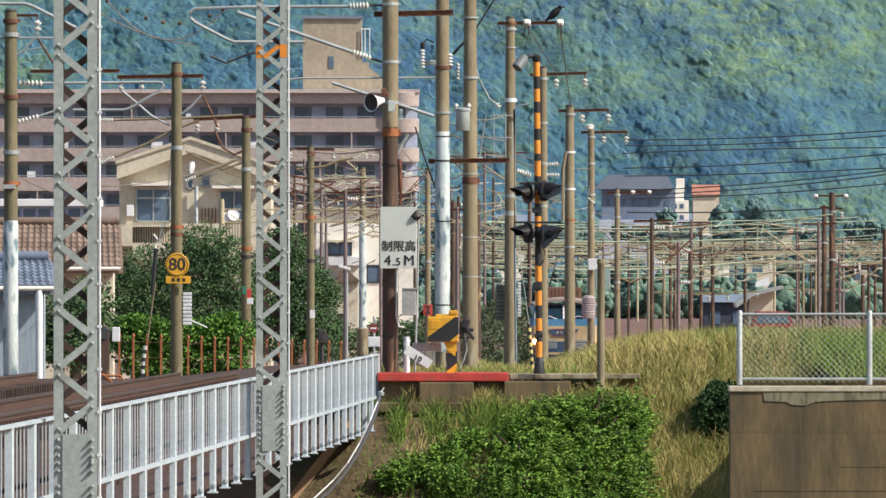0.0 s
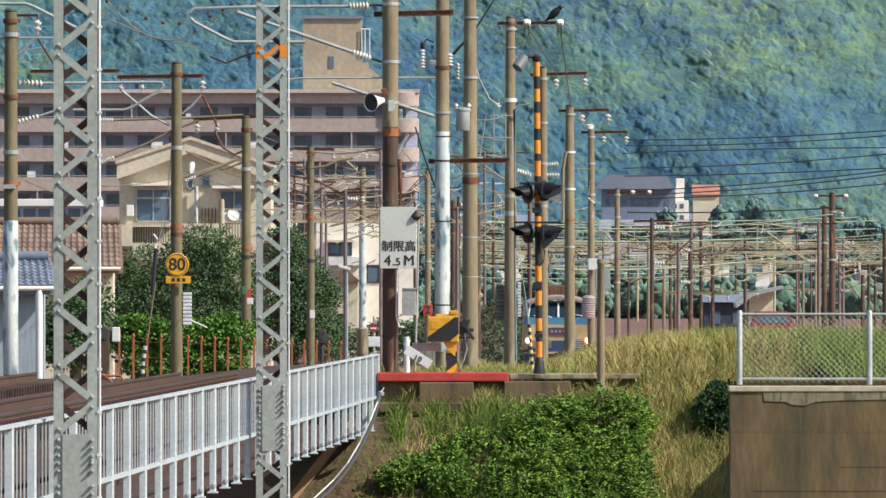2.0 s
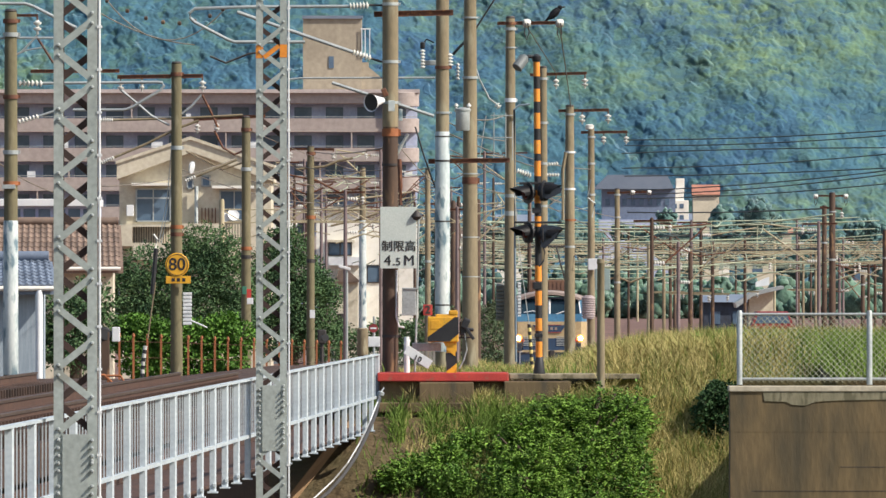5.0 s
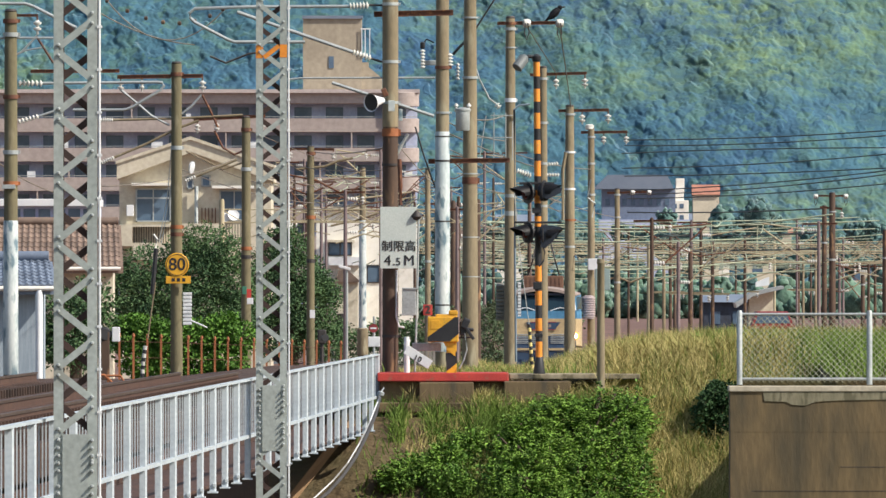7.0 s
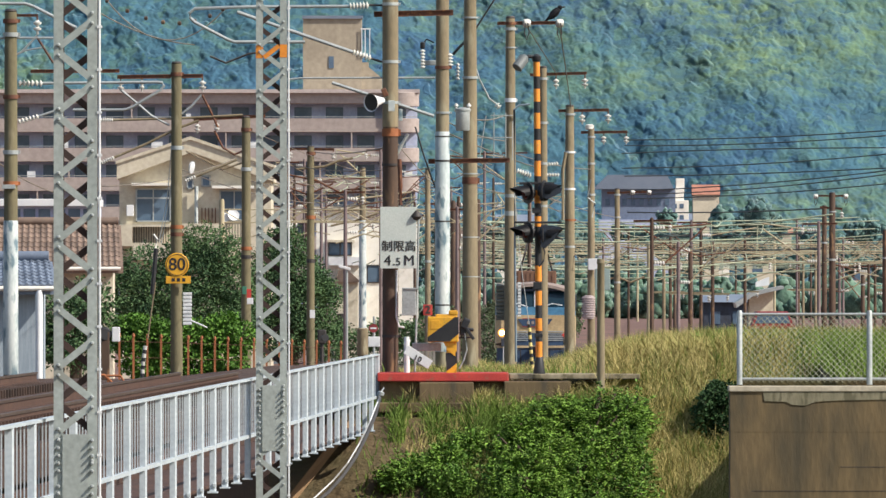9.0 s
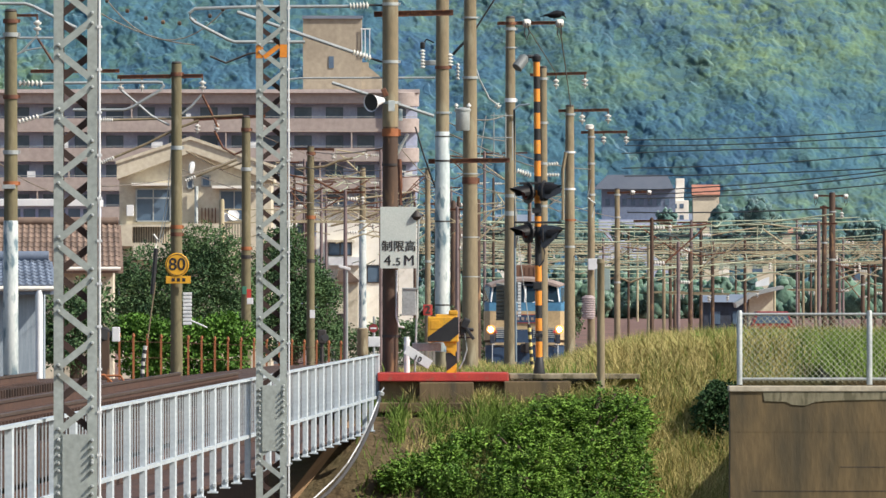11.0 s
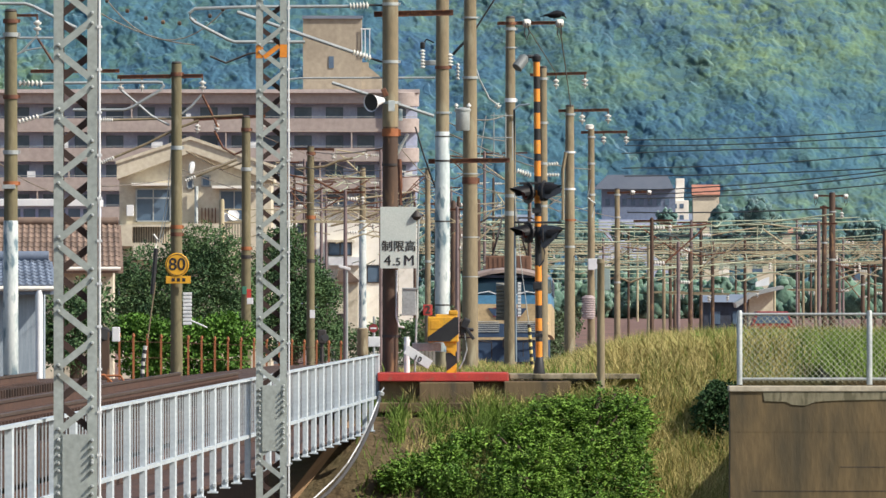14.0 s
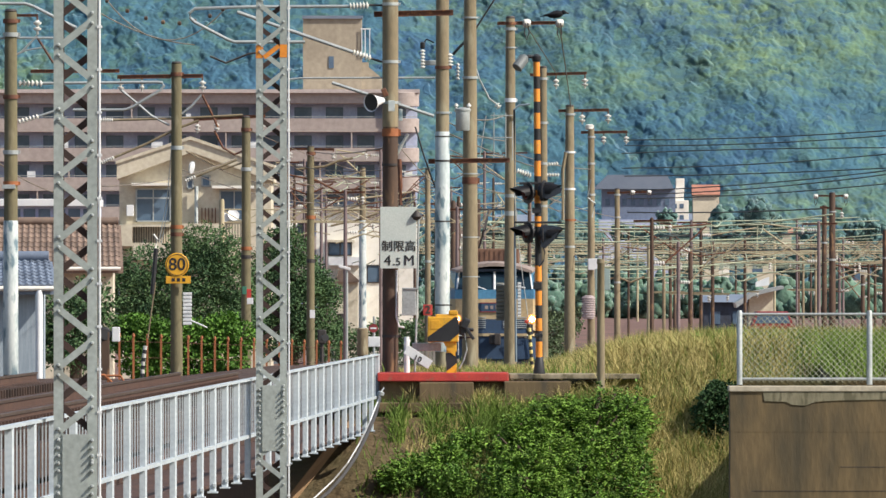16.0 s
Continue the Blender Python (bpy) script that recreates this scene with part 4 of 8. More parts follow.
part("lid", box(B(), L22((0.062, 233.58, 1.052)), (0.408, 0.3, 0.1), bevel=0.03), YELLOW, gate)
bm = B()
sl = [(-0.285, 233.58, 0.60), (0.12, 233.58, 0.60), (0.286, 233.58, 0.74), (0.286, 233.58, 1.05), (0.22, 233.58, 1.05), (-0.285, 233.58, 0.68)]
slab(bm, [(L22(p)[0], L22(p)[2]) for p in sl], -0.182, -0.166)
part("stripe_panel", bm, BLACK, gate, "black diagonal stripe")
part("gusset", slab(B(), [(L22(p)[0], L22(p)[2]) for p in ((0.000, 228.82, 0.597), (0.245, 228.82, 0.597), (0.224, 228.82, 0.322), (0.082, 228.82, 0.444))], -0.11, -0.1), YELLOW, gate)
part("motor", box(B(), L22((0.365, 233.58, 0.844)), (0.13, 0.26, 0.26), bevel=0.03), BLACK, gate, "dark motor housing")
part("lid_knob", box(B(), L22((0.19, 233.5, 1.13)), (0.17, 0.16, 0.09), bevel=0.025), YELLOW, gate)
part("column_stripe", slab(B(), [(L22(p)[0], L22(p)[2]) for p in ((0.06, 233.58, 0.05), (0.252, 233.58, 0.2), (0.252, 233.58, 0.42), (0.06, 233.58, 0.27))], -0.108, -0.098), BLACK, gate)
part("gear_case", box(B(), L22((0.41, 233.5, 0.93)), (0.14, 0.2, 0.2), pose(0, 0, 0, 0, 25, 0), 0.03), BLACK, gate)
part("crank_arm", box(B(), L22((0.47, 233.45, 0.78)), (0.06, 0.06, 0.34), pose(0, 0, 0, 0, -35, 0), 0.012), BLACK, gate)
part("chain", tube(B(), [L22((0.4, 233.45, 0.75)), L22((0.44, 233.45, 0.45)), L22((0.38, 233.45, 0.25)), L22((0.3, 233.45, 0.1))], 0.014, 6), GALV, gate, "hanging steel chain")
part("motor_shaft", rod(B(), L22((0.312, 233.58, 0.834)), L22((0.562, 233.58, 0.813)), 0.05, 0.03, 10), BLACK, gate)
part("counterweight_arm", tube(B(), [L22((0.292, 233.58, 0.667)), L22((0.521, 233.58, 0.677)), L22((0.542, 233.58, 0.709))], 0.018, 6), BLACK, gate)
flag = part("warning_plate", box(B(), L22((-0.281, 233.58, 1.18)), (0.17, 0.02, 0.2), bevel=0.008), RED, gate, "small red plate with a dark figure")
words("2", flag, Vector(L22((-0.281, 233.58, 1.18))) + Vector((0, -0.014, 0)), 0.2, DARK_STEEL, 1.0, 0.006)
part("plate_stem", rod(B(), L22((-0.281, 233.6, 0.78)), L22((-0.281, 233.6, 1.2)), 0.016, n=8), GALV, gate)

part("inspection_door", box(B(), Vector(L22((-0.146, 233.58, 0.907))) + Vector((0, -0.172, 0)), (0.16, 0.012, 0.16), bevel=0.004), YELLOW, gate)
for dx in (-0.15, 0.15):
    for dy in (-0.14, 0.14):
        part("anchor_bolt", rod(B(), (dx, dy, 0.05), (dx, dy, 0.11), 0.018, n=8), DARK_STEEL, gate)

# marker board leaning by the dark pole
F23 = (-0.646, 233.58, 0.000)
L23 = at(F23)
marker = thing("distance_marker", F23, "white concrete post with a slanting white marker board", "marker post")
part("post", lathe(B(), [(0.055, -0.1), (0.055, 0.625), (0.045, 0.688)], (-0.02, 0, 0), n=14), WHITE_PAINT, marker, smooth=True)
mb = part("board", box(B(), L23((-0.458, 233.28, 0.315)), (0.536, 0.03, 0.175), pose(0, 0, 0, 0, 33, 0), 0.006), WHITE_PAINT, marker, "slanting white board")
lt = words("10", mb, (0, 0, 0), 0.14, BLACK, 1.1, 0.004)
lt.matrix_basis = Matrix.Translation(Vector(L23((-0.468, 233.28, 0.284))) + Vector((0, -0.02, 0))) @ pose(0, 0, 0, 0, 22, 0)
part("rear_panel", box(B(), L23((-0.302, 233.88, 0.499)), (0.532, 0.04, 0.149), bevel=0.01), GALV, marker)

# short post in the grass and its cabinet
F24 = (2.894, 232.6, -0.161)
L24 = at(F24)
post = thing("boundary_post", F24, "grey brown concrete post standing in the grass", "post")
part("shaft", lathe(B(), [(0.075, -0.7), (0.072, 1.0), (0.066, 2.189), (0.075, 2.200), (0.07, 2.274)], (0, 0, 0), n=14), CONCRETE_POLE, post, smooth=True)
F25 = (5.036, 400.43, 0.579)
cab = solid("relay_cabinet", box(box(B(), (0, 0, 1.250), (0.482, 0.3, 0.679), bevel=0.02), (0.0, 0.05, 0.1), (0.12, 0.12, 2.2)), mat("grey green cabinet paint", (0.3, 0.38, 0.37), (0.24, 0.31, 0.31)), (5.036, 400.43, 0.490), "grey green relay cabinet on a post", "cabinet")


# ---- kerb, footings and retaining wall ----
def block(name, p, q, depth, m, label, bevel=0.02, category="concrete block", kind=""):
    """A block whose front spans p to q, running back by depth."""
    c = ((p[0] + q[0]) / 2, p[1] + depth / 2, (p[2] + q[2]) / 2)
    return solid(name, box(B(), (0, 0, 0), (abs(q[0] - p[0]), depth, abs(q[2] - p[2])), bevel=bevel), m, c, label, category, kind=kind)


PATCH_KERB = mat("weathered kerb concrete", (0.36, 0.31, 0.22), (0.25, 0.21, 0.14), 0.9, scale=2, fine=14, bump=0.35, dist=0.015, wear=(0.15, 0.13, 0.08), wear_at=0.55)
block("red_kerb", (-1.206, 233.10, 0.025), (1.206, 233.10, -0.131), 2.6, RED, "red painted kerb edge of the level crossing", 0.02, "kerb")
block("crossing_kerb", (1.217, 233.22, 0.003), (3.619, 233.22, -0.090), 2.4, PATCH_KERB, "weathered concrete kerb at the crossing", 0.02, "kerb")
block("machine_footing", (-0.435, 232.37, -0.146), (0.560, 232.37, -0.550), 2.0, CONCRETE, "square concrete footing under the barrier machine", 0.02)
block("signal_footing", (1.120, 232.49, -0.126), (2.343, 232.49, -0.510), 2.0, CONCRETE, "concrete footing of the crossing signal", 0.02)
block("ledge", (-1.181, 232.25, -0.518), (1.253, 232.25, -0.694), 1.6, CONCRETE, "weathered concrete ledge along the bank", 0.02)
block("edge_wall", (-1.165, 233.34, -0.123), (1.259, 233.34, -0.622), 0.6, CONCRETE, "dark stained concrete edge wall under the crossing", 0.01)
block("abutment_block", (-1.491, 232.13, -0.776), (-1.035, 232.13, -1.417), 1.6, CONCRETE, "stepped concrete abutment block", 0.02)

WALL_STAIN = mat("streaked old concrete wall", (0.205, 0.145, 0.072), (0.12, 0.088, 0.045), 0.92, scale=0.9, fine=11, bump=0.5, dist=0.02, wear=(0.075, 0.062, 0.038), wear_at=0.55, wear_soft=0.14, stretch=(1.1, 1, 0.34))
PATCH = mat("mossy render", (0.27, 0.245, 0.165), (0.19, 0.175, 0.115), 0.92, scale=2.5, fine=14, bump=0.35, dist=0.015, wear=(0.13, 0.12, 0.075), wear_at=0.58, stretch=(1.5, 1, 0.5))
rw = thing("retaining_wall", (5.768, 200.21, 0.061), "tall stained concrete retaining wall with a pale coping", "retaining wall")
RWX, RWZ = 5.768, 0.061
part("wall_body", box(B(), (1.25, 0.35, -3.135), (2.482 + 2.5, 0.7, 6.1), bevel=0.012), WALL_STAIN, rw)
part("return_wall", box(B(), (4.536 - RWX + 2.3, 17.8, -2.75), (0.4, 33.2, 4.9), pose(0, 0, 0, 0, 0, -1.3)), CONCRETE, rw)
part("coping", box(B(), (1.25, 0.36, -0.045), (2.518 + 2.5, 0.78, 0.09), bevel=0.015), CONCRETE_PALE, rw, "pale coping")
rnd = random.Random(3)
low = [(5.071 - RWX, -0.24), (5.411 - RWX, -0.25), (5.518 - RWX, -0.3), (5.723 - RWX, -0.31), (5.875 - RWX, -0.25), (6.214 - RWX, -0.23), (6.929 - RWX, -0.215), (3.6, -0.21)]
part("render_patch", slab(B(), [(5.054 - RWX, -0.092), *low, (3.6, -0.092)], -0.014, 0.005), PATCH, rw, "mossy render strip with ragged lower edge")
for jx, jz, jw in ((1.5, -1.28, 2.0), (1.25, -0.72, 4.9), (0.4, -1.66, 2.6)):
    part("formwork_joint", box(B(), (jx, -0.001, jz), (jw, 0.006, 0.009)), WALL_STAIN if jz > -1 else DARK_STEEL, rw)

# chain link fence on the wall
fence = thing("chain_link_fence", (4.688, 200.21, 0.079), "galvanised chain link fence on the retaining wall", "fence")
LF = at((4.688, 200.21, 0.079))
H_F = 1.143
for k in range(3):
    part("fence_post", lathe(B(), [(0.048, 0), (0.045, 0.02), (0.045, H_F), (0.03, H_F + 0.03)], (2.054 * k, 0.3, 0), n=12), GALV, fence, smooth=True)
for z in (H_F - 0.03, 0.09):
    part("fence_rail", rod(B(), (0, 0.3, z), (2.054 * 2 + 0.2, 0.3, z), 0.022, n=10), GALV, fence, smooth=True)
bm = B()
step = 0.096
wide = 2.054 * 2
for k in range(int((wide + H_F) / step) + 1):
    for s in (-1, 1):
        x0 = k * step - (H_F if s > 0 else 0)
        a = (x0, 0.04)
        b = (x0 + s * (H_F - 0.07), H_F - 0.03) if s > 0 else (x0 - (H_F - 0.07), H_F - 0.03)
        pts = [a, b]
        (xa, za), (xb, zb) = sorted(pts)
        if xb < 0.02 or xa > wide:
            continue
        if xa < 0.02:
            za += (zb - za) * (0.02 - xa) / (xb - xa)
            xa = 0.02
        if xb > wide:
            zb = za + (zb - za) * (wide - xa) / (xb - xa)
            xb = wide
        rod(bm, (xa, 0.3 + 0.006 * s, za), (xb, 0.3 + 0.006 * s, zb), 0.0043, n=4)
part("wire_mesh", bm, mat("weathered fence wire", (0.34, 0.36, 0.27), (0.26, 0.28, 0.2), 0.6, scale=3), fence, "galvanised diamond wire mesh")


# ---- railway bridge ----
def rail_line(y):
    """The walkway handrail runs straight beside the line."""
    return -4.13 + 0.02506 * (y - 118)


RAIL_RUST = mat("brown rail rust", (0.1, 0.05, 0.033), (0.065, 0.034, 0.024), 0.8, scale=3)
bridge = thing("railway_bridge", (0, 234.5, 0), "steel railway bridge with white railed walkway", "bridge")
OY = 234.5


def strip(x_off, w, z0, z1, y0, y1, m, name, label=""):
    bm = B()
    vs = [(rail_line(y) + x_off + dx, y - OY, z) for y in (y0, y1) for dx, z in ((-w / 2, z0), (w / 2, z0), (w / 2, z1), (-w / 2, z1))]
    v = [bm.verts.new(p) for p in vs]
    for f in ((0, 1, 2, 3), (7, 6, 5, 4), (0, 4, 5, 1), (1, 5, 6, 2), (2, 6, 7, 3), (3, 7, 4, 0)):
        bm.faces.new([v[i] for i in f])
    return part(name, bm, m, bridge, label)


strip(-3.25, 2.6, -0.75, -0.32, 60, 234.5, BALLAST, "deck", "brown ballast deck")
strip(-0.7, 1.2, -0.98, -0.94, 60, 234.5, DARK_RUST, "walkway")
strip(-1.9, 0.12, -2.4, -0.82, 60, 230, DARK_RUST, "girder", "dark rusty plate girder")
strip(-4.1, 0.12, -2.4, -0.78, 60, 230, DARK_RUST, "girder", "dark rusty plate girder")
strip(-7.0, 2.8, -0.6, -0.3, 60, 234.5, BALLAST, "deck", "brown ballast deck")
for x in (-2.65, -3.72, -6.4, -7.47):
    strip(x, 0.065, -0.02, 0.02, 60, 236, mat("worn steel rail", (0.15, 0.1, 0.08), (0.09, 0.058, 0.045), 0.5, 0.5) if x == -2.65 else bpy.data.materials["worn steel rail"], "rail")
    strip(x, 0.03, -0.13, -0.02, 60, 236, RAIL_RUST, "rail_web")
    strip(x, 0.13, -0.155, -0.13, 60, 236, DARK_RUST, "rail_foot")
SLEEPER = mat("dark oiled timber sleeper", (0.068, 0.038, 0.027), (0.04, 0.024, 0.018), 0.9, scale=3, per_piece=0.4)
sleeper_mesh = finish(box(B(), (0, 0, 0), (2.1, 0.24, 0.16), bevel=0.012), "sleeper", SLEEPER)
for k in range(150):
    y = 118 + 0.78 * k
    for x in (-3.18, -6.93):
        ob = new("sleeper", sleeper_mesh)
        ob.parent, ob.location = bridge, (rail_line(y) + x, y - OY, -0.235)
chair_mesh = finish(box(box(B(), (0.07, 0, -0.1), (0.07, 0.16, 0.07), bevel=0.01), (0.12, 0, -0.13), (0.14, 0.2, 0.03)), "rail_chair", DARK_RUST)
for k in range(150):
    y = 118 + 0.78 * k
    ob = new("rail_chair", chair_mesh)
    ob.parent, ob.location = bridge, (rail_line(y) - 2.65, y - OY, 0)
# white handrail
top = 0.37
strip(0, 0.085, top - 0.03, top, 90, 234.6, RAIL_PAINT, "top_rail", "white top rail")
strip(0.0, 0.05, top - 0.82, top - 0.775, 90, 234.6, RAIL_PAINT, "lower_rail", "white lower rail")
SECTION = [(-0.04, 0), (0.026, 0), (0.046, 0.02), (0.038, 0.028), (0.022, 0.012), (-0.03, 0.012), (-0.03, 0.12), (-0.04, 0.12)]
bm = B()
low = [bm.verts.new((x, y, top - 1.37)) for x, y in SECTION]
high = [bm.verts.new((x, y, top - 0.028)) for x, y in SECTION]
bm.faces.new(low[::-1]), bm.faces.new(high)
for k in range(8):
    bm.faces.new((low[k], low[(k + 1) % 8], high[(k + 1) % 8], high[k]))
post_mesh = finish(bm, "rail_post", RAIL_PAINT)
foot_mesh = finish(box(B(), (0.0, 0.05, top - 1.382), (0.14, 0.17, 0.022), bevel=0.004), "foot_plate", RAIL_PAINT)
bolt_mesh = finish(box(B(), (0.02, -0.008, top - 1.29), (0.045, 0.02, 0.05), bevel=0.006), "post_bolt", RAIL_PAINT)
bm = B()
box(bm, (0, 0, top - 0.41), (0.014, 0.012, 0.76))
bar_mesh = finish(bm, "baluster", RAIL_PAINT)
BAY = 3.7
for k in range(34):
    y = 234.3 - BAY * k
    ob = new("rail_post", post_mesh)
    ob.parent, ob.location = bridge, (rail_line(y), y - OY, 0)
    for name, mesh in (("foot_plate", foot_mesh), ("post_bolt", bolt_mesh)):
        o2 = new(name, mesh)
        o2.parent, o2.location = bridge, (rail_line(y), y - OY, 0)
    for j in range(1, 6):
        yy = y - BAY * j / 6
        o2 = new("baluster", bar_mesh)
        o2.parent, o2.location = bridge, (rail_line(yy), yy - OY, 0)


def lattice_mast(x, y, z0, z1, plate, bands, label, first=0):
    """Two channel legs, zigzag flats front and back, a gusset plate and a cable pipe."""
    t = thing("lattice_mast", (x, y, z0), label, "lattice mast", "bridge masts")
    w, d, h = 0.165, 0.16, z1 - z0
    for s in (-1, 1):
        bm = box(B(), (s * w, -d, h / 2), (0.095, 0.012, h))
        box(bm, (s * (w + 0.042), -d + 0.05, h / 2), (0.012, 0.1, h))
        part("leg", bm, MAST_GREY, t)
        # rear steel: rust tone, made darker for the shade inside the mast
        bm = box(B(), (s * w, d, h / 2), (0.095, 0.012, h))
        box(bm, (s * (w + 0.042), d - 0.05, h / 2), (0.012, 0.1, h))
        part("leg", bm, SHADED_REAR, t)
    pitch = 0.314
    n = int(h / pitch) - 1
    bolt = finish(lathe(B(), [(0.017, 0), (0.019, 0.012), (0.01, 0.026)], (0, 0, 0), (0, -1, 0), n=8), "bolt", GALV)
    for k in range(n):
        za, zb = 0.1 + pitch * k, 0.1 + pitch * (k + 1)
        s = 1 if (k + first) % 2 else -1
        for yy, m, flip in ((-d - 0.01, MAST_GREY, 1), (d - 0.012, SHADED_REAR, -1)):
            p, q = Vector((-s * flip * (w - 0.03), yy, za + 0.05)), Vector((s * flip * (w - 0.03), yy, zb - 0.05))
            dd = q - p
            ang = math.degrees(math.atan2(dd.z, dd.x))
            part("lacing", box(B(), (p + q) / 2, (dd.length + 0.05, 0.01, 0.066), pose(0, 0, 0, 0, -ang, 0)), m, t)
        for dz in (-0.05, 0.05):
            ob = new("bolt", bolt)
            ob.parent, ob.location = t, (s * w, -d - 0.012, zb + dz)
    pa, pb = plate
    pl = part("gusset_plate", box(B(), (0, -d - 0.022, (pa + pb) / 2 - z0), (0.25, 0.014, pb - pa)), MAST_GREY, t, "grey gusset plate")
    k = 0
    zz = pb - 0.06
    while zz > pa + 0.02:
        if k % 6 != 5:
            for xx in (-w, w):
                ob = new("bolt", bolt)
                ob.parent, ob.location, ob.scale = t, (xx, -d - 0.01, zz - z0), (1.0, 2.6, 1.0)
        zz -= 0.075
        k += 1
    for za, zb in bands:
        part("paint_band", box(B(), (-w, -d, (za + zb) / 2 - z0), (0.1, 0.02, zb - za)), ORANGE, t, "orange band")
        part("paint_band", box(B(), (w, -d, (za + zb) / 2 - z0 + 0.01), (0.1, 0.02, zb - za)), ORANGE, t, "orange band")
        part("paint_band", box(B(), (0, -d - 0.012, (za + zb) / 2 - z0), (0.26, 0.012, 0.06), pose(0, 0, 0, 0, -38, 0)), ORANGE, t, "orange band")
    part("cable_pipe", tube(B(), [(w + 0.075, -d, 0.2), (w + 0.075, -d, h * 0.5), (w + 0.07, -d, h)], 0.014, 6), WHITE_PAINT, t, "pale cable pipe")
    for k in range(int(h / 0.42)):
        part("pipe_clip", box(B(), (w + 0.072, -d, 0.3 + 0.42 * k), (0.05, 0.03, 0.025)), WHITE_PAINT, t)
    return t


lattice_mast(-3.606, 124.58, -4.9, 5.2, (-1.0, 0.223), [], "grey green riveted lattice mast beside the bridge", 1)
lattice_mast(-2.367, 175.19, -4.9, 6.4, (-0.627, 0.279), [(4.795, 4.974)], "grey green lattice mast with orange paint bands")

# sloping plank and hose on the bank
solid("timber_plank", box(B(), (0, 0, 0), (0.16, 0.05, 2.6), pose(0, 0, 0, 0, 0, 0), 0.008), mat("weathered plank", (0.34, 0.21, 0.11), (0.25, 0.15, 0.075), 0.8, stretch=(8, 8, 0.6)), (-2.408, 228.82, -1.801), "long weathered timber plank leaning on the bank", "plank").matrix_basis = Matrix.Translation((-2.408, 228.82, -1.801)) @ pose(0, 0, 0, 0, 38, 0) @ pose(0, 0, 0, -20, 0, 0)
hose = thing("hose", (-1.131, 226.51, -0.270), "pale hose hanging down the bank from the bridge end", "hose")
LH = at((-1.131, 226.51, -0.270))
part("pale_hose", tube(B(), [LH(p) for p in ((-1.051, 226.51, -0.189), (-1.111, 226.51, -0.270), (-1.172, 226.51, -0.452), (-1.290, 224.24, -0.760), (-1.480, 224.24, -1.160), (-1.673, 222.02, -1.478), (-1.921, 222.02, -1.775), (-2.207, 220.93, -2.033), (-2.588, 219.84, -2.329))], 0.013, 8), WHITE_PAINT, hose, "pale hose", True)
part("dark_hose", tube(B(), [LH(p) for p in ((-1.136, 227.42, -0.380), (-1.212, 226.51, -0.684), (-1.345, 225.14, -1.001), (-1.540, 224.24, -1.390), (-1.771, 223.12, -1.723), (-2.020, 222.02, -1.993), (-2.402, 220.71, -2.295))], 0.034, 8), mat("dark grey hose", (0.07, 0.068, 0.07)), hose, "dark grey hose", True)
part("coupling", lathe(B(), [(0.03, 0), (0.06, 0.02), (0.06, 0.07), (0.03, 0.09)], LH((-1.121, 226.51, -0.341)), (0.3, 0, 1), n=12), GALV, hose, smooth=True)


# ---- the train ----
LOCO_BLUE = mat("blue locomotive paint", (0.085, 0.25, 0.42), (0.065, 0.2, 0.35), 0.4, scale=1.2, fine=12, bump=0.04, wear=(0.12, 0.2, 0.28), wear_at=0.68)
LOCO_CREAM = mat("cream locomotive paint", (0.52, 0.40, 0.235), (0.43, 0.32, 0.18), 0.45, scale=1.3, fine=12, bump=0.04, wear=(0.36, 0.24, 0.13), wear_at=0.66)
LOCO_DARK = mat("dirty blue grey underframe", (0.045, 0.06, 0.095), (0.03, 0.035, 0.05), 0.8, scale=2)
LOCO_NAVY = mat("dirty navy paint", (0.035, 0.075, 0.15), (0.025, 0.05, 0.1), 0.6, scale=1.5)
LOCO_ROOF = mat("dusty pinkish grey roof", (0.34, 0.27, 0.24), (0.24, 0.19, 0.17), 0.6, scale=1.5)
LOCO_BROWN = mat("brown roof housing", (0.2, 0.105, 0.065), (0.13, 0.07, 0.05), 0.8, scale=2)
GLASS = mat("dark cab glass", (0.015, 0.035, 0.05), (0.01, 0.025, 0.04), 0.1, scale=2, bump=0.0)
LAMP = mat("lit headlamp lens", (1.0, 0.8, 0.5), rough=0.2, bump=0, glow=22)
# reflector ring given an orange emission to draw the lamp's halo
REFLECTOR_HALO = mat("headlamp reflector with halo glow", (1.0, 0.4, 0.1), rough=0.3, bump=0, glow=1.1)


